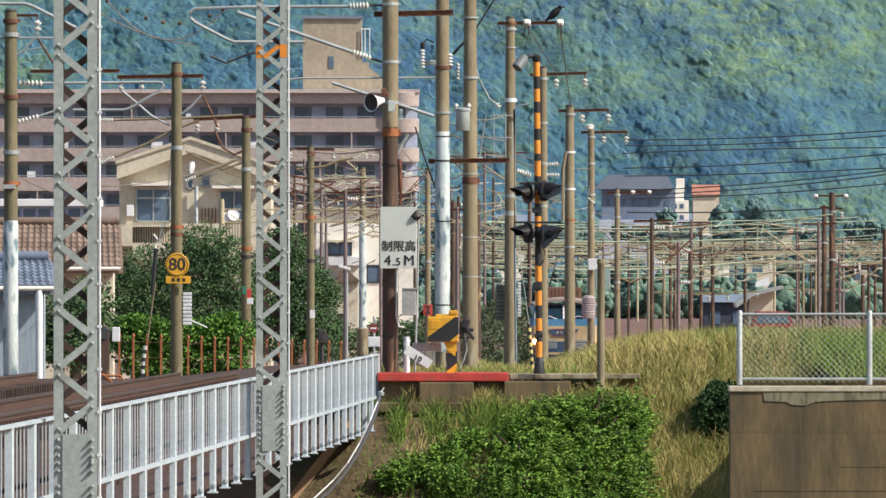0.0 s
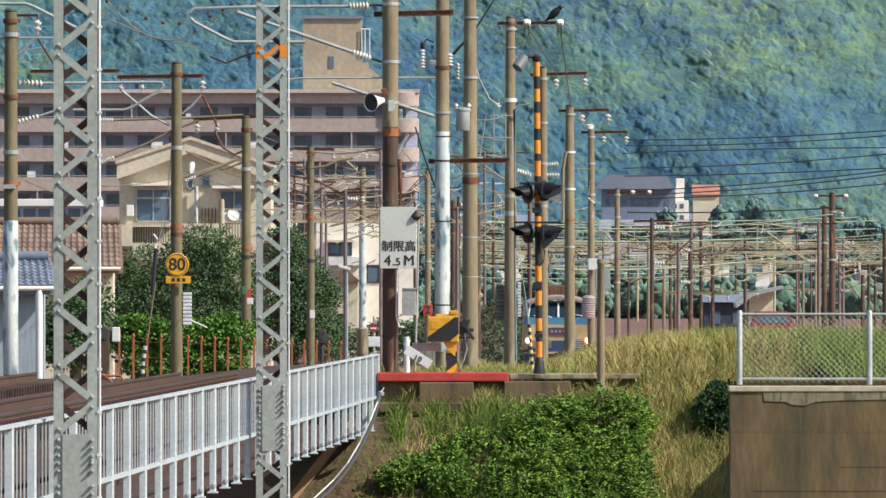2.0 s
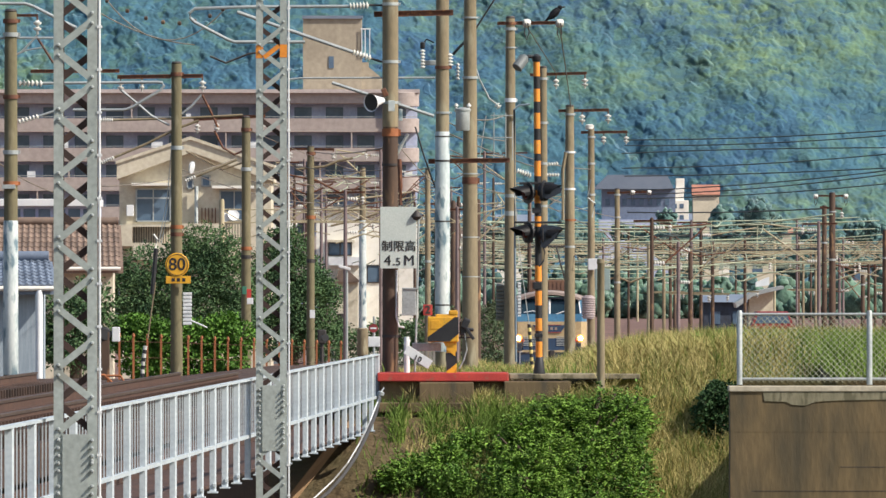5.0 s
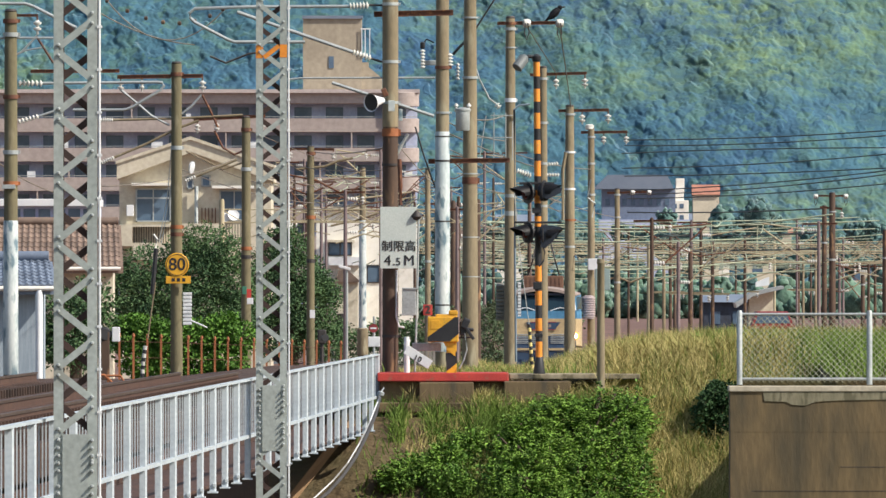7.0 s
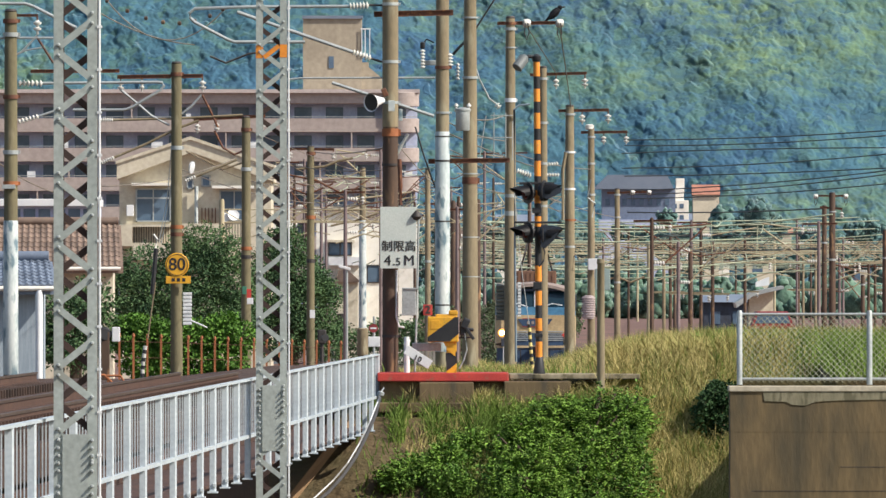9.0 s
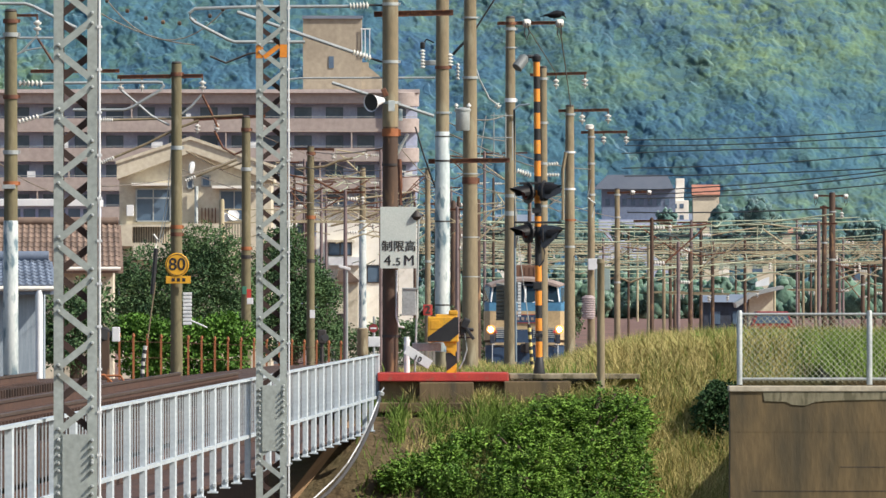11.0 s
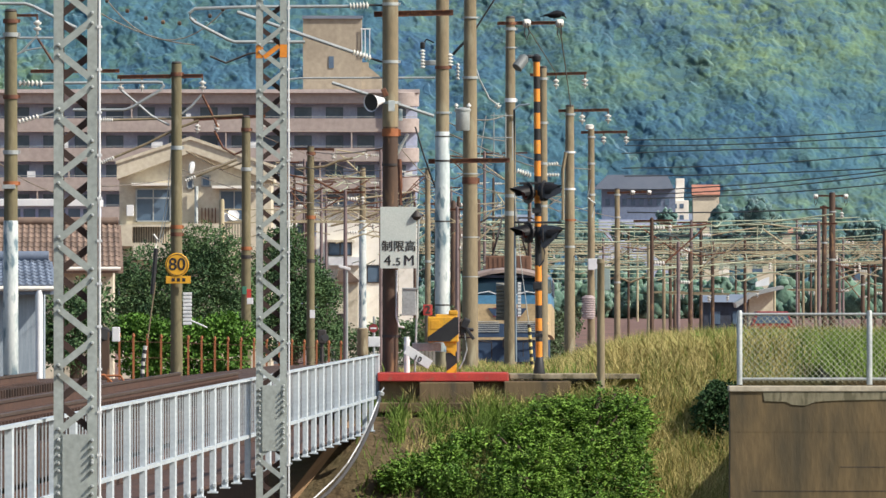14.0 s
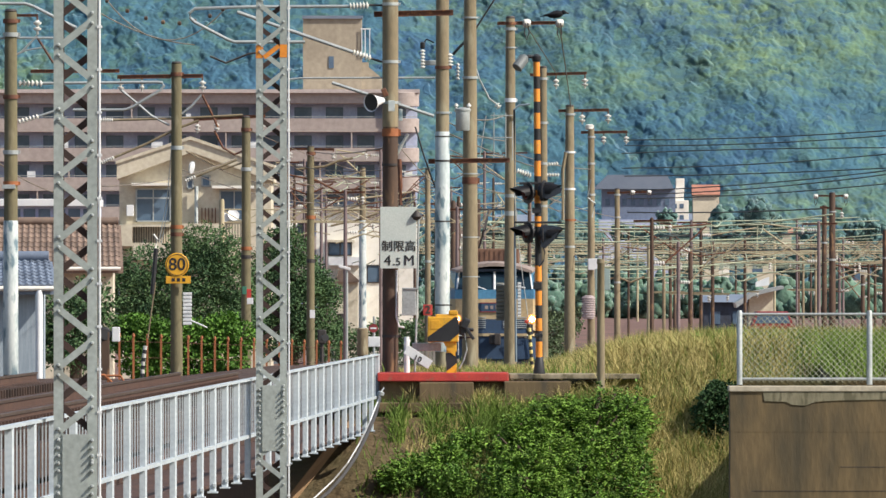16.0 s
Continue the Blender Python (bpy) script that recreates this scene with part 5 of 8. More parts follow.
def locomotive():
    """Nose at y=0 facing -y, rails at z=0, body running to +y."""
    t = thing("locomotive", (0, 0, 0), "blue and cream electric freight locomotive with lit headlamps", "locomotive")
    long = 18.0

    def hull(rings):
        bm = B()
        rows = []
        for y, outline in rings:
            rows.append([bm.verts.new((x, y, z)) for x, z in outline])
        for a, b in zip(rows, rows[1:]):
            for k in range(len(a)):
                j = (k + 1) % len(a)
                bm.faces.new((a[k], a[j], b[j], b[k]))
        bm.faces.new(rows[0])
        bm.faces.new(rows[-1][::-1])
        return bm

    def sect(w, z0, z1):
        return [(-w, z0), (w, z0), (w, z1), (-w, z1)]

    # cream waist band, blue belt under the windows, window band
    part("waist", hull([(0.02, sect(1.18, 1.16, 2.12)), (0.3, sect(1.36, 1.14, 2.12)), (0.7, sect(1.4, 1.12, 2.12)), (long, sect(1.4, 1.12, 2.12))]), LOCO_CREAM, t, "cream painted waist")
    part("belt", hull([(0.06, sect(1.2, 2.124, 2.4)), (0.32, sect(1.34, 2.124, 2.4)), (0.72, sect(1.385, 2.124, 2.4)), (long, sect(1.385, 2.124, 2.4))]), LOCO_BLUE, t, "blue painted belt")
    bm = hull([(0.24, sect(1.1, 2.404, 2.42)), (0.26, sect(1.2, 2.404, 2.5)), (0.5, sect(1.18, 2.404, 2.98)), (1.7, sect(1.36, 2.404, 3.02)), (long, sect(1.37, 2.404, 3.05))])
    part("upper_body", bm, LOCO_BLUE, t)
    # windscreens: three sloping panes with pale pillars
    for x0, x1, name in ((-1.13, -0.05, "windscreen"), (0.05, 1.13, "windscreen")):
        bm = B()
        vs = [(x0, 0.18, 2.42), (x1, 0.18, 2.42), (x1 * 0.95, 0.44, 2.96), (x0 * 0.95, 0.44, 2.96)]
        a = [bm.verts.new(v) for v in vs]
        b = [bm.verts.new((v[0], v[1] + 0.06, v[2])) for v in vs]
        bm.faces.new(a), bm.faces.new(b[::-1])
        for k in range(4):
            bm.faces.new((a[k], b[k], b[(k + 1) % 4], a[(k + 1) % 4]))
        w = part(name, bm, GLASS, t, "dark sloping windscreen pane")
        s = -1 if x0 < 0 else 1
        part("wiper", tube(B(), [(s * 0.25, 0.1, 2.4), (s * 0.6, 0.13, 2.52), (s * 0.95, 0.17, 2.46)], 0.018, 5), WHITE_PAINT, w, "pale wiper arm")
    part("pillar", tube(B(), [(0, 0.15, 2.4), (0, 0.42, 2.98)], 0.04, 6), WHITE_PAINT, t, "pale centre pillar")
    for s in (-1, 1):
        part("corner_pillar", tube(B(), [(s * 1.15, 0.2, 2.42), (s * 1.08, 0.46, 2.98)], 0.032, 6), WHITE_PAINT, t, "pale corner pillar")
        bm = B()
        vs = [(s * 1.22, 0.34, 2.46), (s * 1.4, 1.15, 2.46), (s * 1.38, 1.2, 2.92), (s * 1.18, 0.58, 2.92)]
        bm.faces.new([bm.verts.new(v) for v in vs])
        part("side_window", bm, GLASS, t, "dark cab side window")
    # eyebrow roof: shallow arc overhanging the panes
    n = 14
    rows = []
    bm = B()
    for y, lift, w in ((0.22, 0.0, 1.16), (0.3, 0.04, 1.2), (1.4, 0.08, 1.34), (long, 0.08, 1.38)):
        top = [(w * (2 * k / n - 1), 2.98 + lift + 0.24 * (1 - (2 * k / n - 1) ** 2)) for k in range(n + 1)]
        low = [(x, z - 0.1 if abs(x) < w * 0.999 else z - 0.06) for x, z in reversed(top)]
        rows.append([bm.verts.new((x, y, z)) for x, z in top + low])
    for a, b in zip(rows, rows[1:]):
        for k in range(len(a)):
            bm.faces.new((a[k], a[(k + 1) % len(a)], b[(k + 1) % len(a)], b[k]))
    bm.faces.new(rows[0])
    bm.faces.new(rows[-1][::-1])
    part("roof", bm, LOCO_ROOF, t, "pale arched cab roof", True)
    part("visor", box(B(), (0, 0.36, 3.0), (2.2, 0.1, 0.08)), LOCO_DARK, t)
    bm = box(B(), (0, 4.4, 3.46), (1.45, 4.0, 0.46), bevel=0.03)
    for k in range(9):
        box(bm, (-0.6 + 0.15 * k, 2.395, 3.46), (0.03, 0.03, 0.34))
    part("roof_housing", bm, LOCO_BROWN, t, "brown roof equipment housing")
    # pantograph
    bm = B()
    for s in (-1, 1):
        tube(bm, [(s * 0.6, 8.0, 3.65), (s * 0.4, 6.9, 4.35), (s * 0.25, 8.0, 5.0)], 0.03, 5)
        tube(bm, [(s * 0.6, 8.0, 3.65), (s * 0.4, 9.1, 4.35), (s * 0.25, 8.0, 5.0)], 0.03, 5)
        box(bm, (s * 0.6, 8.0, 3.5), (0.1, 2.0, 0.12))
    tube(bm, [(-0.95, 8.0, 4.85), (-0.7, 8.0, 5.0), (0.7, 8.0, 5.0), (0.95, 8.0, 4.85)], 0.03, 6)
    tube(bm, [(-0.95, 8.3, 4.85), (-0.7, 8.3, 5.0), (0.7, 8.3, 5.0), (0.95, 8.3, 4.85)], 0.03, 6)
    part("pantograph", bm, DARK_STEEL, t, "raised steel pantograph")
    # lower front: grey panel, grilles, lamps, skirt
    part("front_panel", hull([(-0.01, sect(0.98, 1.06, 1.5)), (0.3, sect(1.1, 1.06, 1.5))]), LOCO_NAVY, t, "navy panel between the lamps")
    part("cream_lip", hull([(-0.02, sect(1.12, 0.98, 1.06)), (0.3, sect(1.34, 0.98, 1.06))]), LOCO_CREAM, t)
    part("skirt", hull([(0.02, sect(1.1, 0.28, 0.98)), (0.4, sect(1.32, 0.3, 0.98)), (1.2, sect(1.35, 0.3, 0.98))]), LOCO_NAVY, t, "dark blue front skirt")
    for s in (-1, 1):
        bm = B()
        for k in range(6):
            box(bm, (s * 0.62, -0.015, 1.24 + 0.062 * k), (0.72, 0.04, 0.03), bevel=0.006)
        part("grille", bm, GALV, t, "bright horizontal grille bars")
        part("reflector", lathe(B(), [(0.08, 0), (0.135, 0.0), (0.145, 0.05), (0.135, 0.055)], (s * 1.155, 0.03, 1.5), (0, -1, 0), n=20), REFLECTOR_HALO, t, "reflector ring glowing as the lamp's warm halo", True)
        lamp = part("headlamp", lathe(B(), [(0.082, 0.0), (0.082, 0.06), (0.062, 0.08), (0.01, 0.09)], (s * 1.155, 0.02, 1.5), (0, -1, 0), n=20), LAMP, t, "glowing round headlamp", True)
        part("tail_lamp", lathe(B(), [(0.06, 0), (0.06, 0.05), (0.03, 0.06)], (s * 0.98, 0.02, 1.42), (0, -1, 0), n=12), RED, t, "small red tail lamp", True)
        part("handrail", tube(B(), [(s * 1.1, -0.03, 0.4), (s * 1.1, -0.06, 1.0), (s * 1.0, -0.06, 1.0)], 0.018, 5), WHITE_PAINT, t)
        for k in (0, 1, 2, 3, 4, 5):
            y = (1.9, 4.7, 7.6, 10.4, 13.3, 16.1)[k]
            part("wheel", lathe(B(), [(0.15, -0.07), (0.58, -0.07), (0.58, 0.03), (0.52, 0.06), (0.15, 0.06)], (s * 0.56, y, 0.56), (1, 0, 0), n=20), DARK_STEEL, t, smooth=True)
        for k in range(7):
            part("side_louvre", box(B(), (s * 1.405, 3.2 + 1.9 * k, 2.68), (0.02, 1.2, 0.45), bevel=0.006), LOCO_DARK, t)
    part("emblem_plate", box(B(), (0, 0.0, 1.86), (0.86, 0.04, 0.26), bevel=0.01), LOCO_NAVY, t, "navy emblem plate with a dull red rim")
    for s in (-1, 1):
        part("emblem_edge", slab(B(), [(s * 0.43, 1.99), (s * 0.62, 1.99), (s * 0.43, 1.74)], -0.02, 0.03), LOCO_NAVY, t)
        part("emblem_rim", box(B(), (0, -0.012, 1.86 + s * 0.135), (0.9, 0.03, 0.022)), DULL_RED, t)
        part("step_light", box(B(), (s * 1.1, -0.01, 1.18), (0.16, 0.06, 0.3), bevel=0.02), LOCO_DARK, t)
        part("front_handrail", tube(B(), [(s * 0.5, -0.05, 0.45), (s * 0.5, -0.12, 0.9), (s * 0.9, -0.12, 0.95), (s * 1.05, -0.05, 0.9)], 0.02, 6), DARK_STEEL, t)
    for k in range(4):
        part("number_bar", box(B(), (-0.24 + 0.16 * k, -0.026, 1.86), (0.09, 0.012, 0.1)), LOCO_ROOF, t)
    part("coupler", box(box(B(), (0, -0.3, 0.88), (0.3, 0.7, 0.3), bevel=0.04), (0.1, -0.62, 0.88), (0.2, 0.25, 0.36), bevel=0.04), DARK_STEEL, t, "dark knuckle coupler")
    part("snow_plough", box(B(), (0, 0.1, 0.22), (2.1, 0.08, 0.26), bevel=0.02), LOCO_DARK, t)
    part("underframe", box(B(), (0, 9.2, 0.85), (2.3, 16.5, 0.5), bevel=0.03), LOCO_DARK, t)
    return t


loco = locomotive()


# ---- vegetation ----
def leaf_mat(name, a, b, per=0.35, rough=0.6, gloss=0.2):
    m = mat(name, a, b, rough, scale=1.1, fine=9, bump=0, per_piece=per, spec=gloss)
    bs = m.node_tree.nodes["Principled BSDF"]
    bs.inputs["Transmission Weight"].default_value = 0.0
    return m


GRASS_GREEN = leaf_mat("green grass", (0.16, 0.24, 0.045), (0.10, 0.165, 0.03), 0.4, 0.7)
GRASS_GOLD = leaf_mat("dry golden grass", (0.5, 0.42, 0.18), (0.36, 0.31, 0.11), 0.35, 0.8)
BUSH_LEAF = leaf_mat("bush leaves", (0.15, 0.265, 0.045), (0.08, 0.165, 0.03), 0.6)
TREE_LEAF = leaf_mat("tree leaves", (0.105, 0.175, 0.075), (0.075, 0.14, 0.07), 0.15, 0.85, 0.05)
VINE_LEAF = leaf_mat("vine leaves", (0.11, 0.23, 0.035), (0.07, 0.16, 0.025), 0.45)
BARK = mat("bark", (0.12, 0.085, 0.055), (0.07, 0.05, 0.035), 0.9, scale=4, stretch=(1, 1, 0.3))


def raw(name, verts, faces, material):
    me = bpy.data.meshes.new(name)
    me.from_pydata(verts, [], faces)
    me.materials.append(material)
    return me


def leaves(rnd, clumps, count, size):
    """Folded leaves scattered through clumps of (centre, radii), denser to the outside."""
    verts, faces = [], []
    weights = [max(r[0] * r[1] + r[0] * r[2], 0.06 * r[2] * r[2] + 0.02) for _, r in clumps]
    for c, r in rnd.choices(clumps, weights, k=count):
        u = Vector((rnd.gauss(0, 1), rnd.gauss(0, 1), rnd.gauss(0, 1))).normalized()
        k = (0.5 + 0.6 * rnd.random() ** 0.7) * (1 + 0.45 * noise.noise(Vector(c) * 0.7 + u * 2.2))
        p = Vector((c[0] + u.x * r[0] * k, c[1] + u.y * r[1] * k, c[2] + u.z * r[2] * k))
        d = (u * 0.8 + Vector((rnd.gauss(0, 0.7), rnd.gauss(0, 0.7), rnd.gauss(0, 0.5) + 0.15))).normalized()
        up = (u + Vector((rnd.gauss(0, 0.5), rnd.gauss(0, 0.5), 0.6 + rnd.gauss(0, 0.4)))).normalized()
        side = d.cross(up)
        if side.length < 0.1:
            continue
        side.normalize()
        s = size * rnd.uniform(0.6, 1.35)
        i = len(verts)
        verts += [tuple(p), tuple(p + d * s * 0.5 + side * s * 0.3 + up * s * 0.08), tuple(p + d * s - up * s * 0.1), tuple(p + d * s * 0.5 - side * s * 0.3 + up * s * 0.08)]
        faces += [(i, i + 1, i + 2), (i, i + 2, i + 3)]
    return verts, faces


def blades(rnd, spots, h0, h1, width, lean=0.35):
    verts, faces = [], []
    for x, y, z in spots:
        h = rnd.uniform(h0, h1) * (0.5 + 0.5 * smooth01(0.5, 4.5, x) if y > 236 else 1.0)
        a = rnd.uniform(0, 6.283)
        b = rnd.gauss(0, lean)
        dx, dy = math.cos(a) * width, math.sin(a) * width * 0.5
        lx, ly = b * h, rnd.gauss(0, lean * 0.6) * h
        i = len(verts)
        verts += [(x - dx, y - dy, z - 0.05), (x + dx, y + dy, z - 0.05), (x + lx * 0.35 + dx * 0.8, y + ly * 0.35 + dy * 0.8, z + h * 0.55), (x + lx * 0.35 - dx * 0.8, y + ly * 0.35 - dy * 0.8, z + h * 0.55), (x + lx, y + ly, z + h * (1 - 0.25 * abs(b)))]
        faces += [(i, i + 1, i + 2, i + 3), (i + 3, i + 2, i + 4)]
    return verts, faces


def field(rnd, n, x0, x1, y0, y1, keep=None):
    out = []
    while len(out) < n:
        x, y = rnd.uniform(x0, x1), rnd.uniform(y0, y1)
        if keep and not keep(x, y):
            n -= 0.5
            continue
        out.append((x, y, ground_z(x, y)))
    return out


rnd = random.Random(11)


def patchy(x, y):
    return noise.noise((x * 0.55, y * 0.16, 7.0)) + rnd.uniform(-0.6, 0.6) > -0.1


def clear_of_track(x, y):
    return x > along(RAIL_X, y) + 2.2 and not (x < 3.3 and y < 237)


spots = field(rnd, 44000, -1.5, 13, 236.5, 318, clear_of_track)
tagged(new("dry_grass", raw("dry_grass", *blades(rnd, spots, 0.14, 0.52, 0.006, 0.45), GRASS_GOLD)), "tall dry golden grass beyond the crossing", "grass", kind="stuff")
spots = field(rnd, 26000, -1.5, 13, 236.5, 318, lambda x, y: clear_of_track(x, y) and patchy(x, y))
tagged(new("green_grass", raw("green_grass", *blades(rnd, spots, 0.14, 0.5, 0.008, 0.4), GRASS_GREEN)), "green grass among the dry stems", "grass", kind="stuff")
spots = field(rnd, 15000, 5.0, 10.4, 233.6, 252) + field(rnd, 6000, 6.3, 9.0, 202, 234)
tagged(new("fence_grass", raw("fence_grass", *blades(rnd, spots, 0.25, 0.75, 0.011), GRASS_GREEN)), "green grass behind the chain link fence", "grass", kind="stuff")
spots = field(rnd, 6000, 5.0, 10.4, 235, 262)
tagged(new("fence_dry_grass", raw("fence_dry_grass", *blades(rnd, spots, 0.2, 0.75, 0.01), GRASS_GOLD)), "dry grass behind the chain link fence", "grass", kind="stuff")
# bank
spots = field(rnd, 26000, -1.6, 5.2, 226, 235.3, lambda x, y: x > -0.2 or rnd.random() < 0.12)
tagged(new("bank_grass", raw("bank_grass", *blades(rnd, spots, 0.12, 0.42, 0.011, 0.6), GRASS_GREEN)), "rough green grass on the river bank", "grass", kind="stuff")
spots = field(rnd, 11000, -0.7, 5.2, 226, 235.3, lambda x, y: x > 2.6 or noise.noise((x * 1.4, y * 0.5, 1)) > 0.05)
tagged(new("bank_dry_grass", raw("bank_dry_grass", *blades(rnd, spots, 0.15, 0.5, 0.009, 0.7), GRASS_GOLD)), "dry straw coloured grass on the river bank", "grass", kind="stuff")
spots = field(rnd, 30000, 2.9, 6.4, 224, 236.5)
tagged(new("slope_dry_grass", raw("slope_dry_grass", *blades(rnd, spots, 0.2, 0.8, 0.008, 0.7), GRASS_GOLD)), "dry grass on the bank beside the wall", "grass", kind="stuff")
spots = field(rnd, 11000, 3.0, 5.9, 226, 236, lambda x, y: noise.noise((x * 1.1, y * 0.6, 12)) + rnd.uniform(-0.4, 0.4) > 0.0)
tagged(new("slope_green_grass", raw("slope_green_grass", *blades(rnd, spots, 0.2, 0.6, 0.009, 0.6), GRASS_GREEN)), "green grass among the dry stems on the bank", "grass", kind="stuff")
spots = field(rnd, 4200, -1.1, 3.4, 231.4, 232.3, lambda x, y: x > 0.5 or noise.noise((x * 3, 0, 8)) > 0.1)
tagged(new("kerb_grass", raw("kerb_grass", *blades(rnd, spots, 0.15, 0.62, 0.009, 0.6), GRASS_GREEN)), "tufts of grass growing along the kerb", "grass", kind="stuff")

spots = field(rnd, 2200, -0.6, 3.5, 232.2, 233.0, lambda x, y: noise.noise((x * 2.0, 0, 4)) > 0.0)
tagged(new("kerb_dry_grass", raw("kerb_dry_grass", *blades(rnd, spots, 0.2, 0.6, 0.007, 0.6), GRASS_GOLD)), "dry grass tufts along the kerb", "grass", kind="stuff")


def bush(name, clumps, count, size, material, label, base):
    t = thing(name, base, label, "bush")
    cl = [(rel(c, base), r) for c, r in clumps]
    verts, faces = leaves(rnd, cl, count, size)
    ob = new("foliage", raw("foliage", verts, faces, material))
    ob.parent = t
    bm = B()
    for c, r in cl:
        tube(bm, [(0, 0, -0.3), (c[0] * 0.4, c[1] * 0.4, c[2] * 0.5), c], 0.02, 5)
    part("branchwork", bm, BARK, t)
    return t


BUSH = []


def bush_top(x):
    return -0.36 - 0.16 * (x - 2.9) ** 2 - 0.12 * max(0, 1.4 - x) + 0.12 * noise.noise((x * 2.3, 0, 5))


for k in range(150):
    px = rnd.uniform(0.95, 3.6)
    pz = bush_top(px) - 2.3 * rnd.random() ** 1.25
    px += 0.5 * noise.noise((3.0, pz * 1.7, 6)) * smooth01(2.2, 3.6, px)
    r = rnd.uniform(0.1, 0.34)
    BUSH.append(((px + 0.25 * noise.noise((pz * 2, px, 1)), 231.2 + (pz + 1.0) * 1.65 + rnd.uniform(-0.3, 0.3), pz - r * 0.6), (r * 1.1, r, r * 0.85)))
for k in range(40):
    px = rnd.uniform(0.8, 3.7)
    pz = bush_top(px) - 1.9 * rnd.random()
    BUSH.append(((px, 230.8 + (pz + 1.0) * 1.65, pz + 0.1), (0.05, 0.06, rnd.uniform(0.14, 0.26))))
bank_bush = bush("bank_bush", BUSH, 26000, 0.075, BUSH_LEAF, "large dense green bush spilling down the bank", (2.2, 231.0, -2.6))


def shoots(t, spots, tall, leaf, material):
    """Upright arching shoots with leaves set along them in turn."""
    verts, faces = [], []
    bm = B()
    for n, (x, y, z) in enumerate(spots):
        h = tall * rnd.uniform(0.55, 1.3)
        way = Vector((rnd.gauss(0.05, 0.42), rnd.gauss(-0.3, 0.3), 1)).normalized()
        bow = Vector((rnd.gauss(0, 0.25), -0.2, -0.25)) * h
        stem = [Vector((x, y, z)) + way * h * f + bow * f * f for f in (0, 0.35, 0.7, 1.0)]
        if n % 4 == 0:
            tube(bm, stem, 0.005, 3)
        count = int(h / 0.026)
        for k in range(count):
            f = 0.12 + 0.88 * k / count
            p = Vector((x, y, z)) + way * h * f + bow * f * f
            a = 2.4 * k + rnd.uniform(-0.4, 0.4)
            d = (Vector((math.cos(a), math.sin(a), 0.35 + rnd.gauss(0, 0.25)))).normalized()
            side = d.cross(Vector((rnd.gauss(0, 0.3), rnd.gauss(-0.3, 0.3), 1))).normalized()
            up = side.cross(d)
            q = leaf * rnd.uniform(0.7, 1.25) * (1.1 - 0.55 * f)
            i = len(verts)
            verts += [tuple(p), tuple(p + d * q * 0.45 + side * q * 0.24 + up * q * 0.07), tuple(p + d * q - up * q * 0.12), tuple(p + d * q * 0.45 - side * q * 0.24 + up * q * 0.07)]
            faces += [(i, i + 1, i + 2), (i, i + 2, i + 3)]
    ob = new("shoot_foliage", raw("shoot_foliage", verts, faces, material))
    ob.parent, ob.location = t, -Vector(t.location)
    st = part("stemwork", bm, VINE_LEAF, t)
    st.location = -Vector(t.location)
    tagged(st, "thin green stems", kind="stuff")


SHOOT_LEAF = leaf_mat("young shoot leaves", (0.19, 0.315, 0.05), (0.115, 0.215, 0.032), 0.55)
spots = []
while len(spots) < 1500:
    px = 0.85 + 2.85 * rnd.betavariate(1.4, 1.3)
    pz = bush_top(px) - 2.2 * rnd.random() ** 1.15
    px += 0.6 * noise.noise((3.0, pz * 1.7, 6)) * smooth01(2.2, 3.6, px)
    if noise.noise((px * 1.5, pz * 1.7, 2)) + rnd.uniform(-0.45, 0.45) < -0.1:
        continue
    spots.append((px, 231.0 + (pz + 1.0) * 1.65 + rnd.uniform(-0.25, 0.25), pz - 0.2))
shoots(bank_bush, spots, 0.42, 0.118, SHOOT_LEAF)
SMALL = []
for px, pz, r in ((-0.9, -1.9, 0.3), (-0.5, -1.75, 0.35), (0.1, -1.55, 0.35), (0.45, -1.3, 0.3), (0.1, -2.0, 0.4)):
    SMALL.append(((px, 231.5 + (pz + 1.0) * 1.6, pz), (r, r, r * 0.8)))
bank_shrub = bush("bank_shrub", SMALL, 7000, 0.08, BUSH_LEAF, "low green shrubs on the earth bank", (0, 231.0, -2.6))


spots = [(c[0] + rnd.gauss(0, 0.22), c[1] - 0.1 + rnd.gauss(0, 0.15), c[2] - 0.1 + rnd.gauss(0, 0.16)) for c, r in SMALL for k in range(38)]
shoots(bank_shrub, spots, 0.3, 0.1, SHOOT_LEAF)
# the shade beside the wall is put into this leaf colour
SHADED_LEAF = leaf_mat("shrub leaves darkened for shade", (0.036, 0.08, 0.028), (0.022, 0.052, 0.018), 0.4)
IVY = []
for k in range(60):
    f = rnd.random()
    wide = 0.22 + 0.5 * math.sin(math.pi * min(f * 1.15, 1))
    IVY.append(((5.3 - wide * rnd.random() ** 0.8, 232.4 + rnd.uniform(-0.4, 0.6), -0.2 - 1.35 * f), (0.14, 0.16, 0.13)))
bush("wall_shrub", IVY, 12000, 0.07, SHADED_LEAF, "dark green shrub growing against the concrete wall", (4.95, 232.6, -1.3))


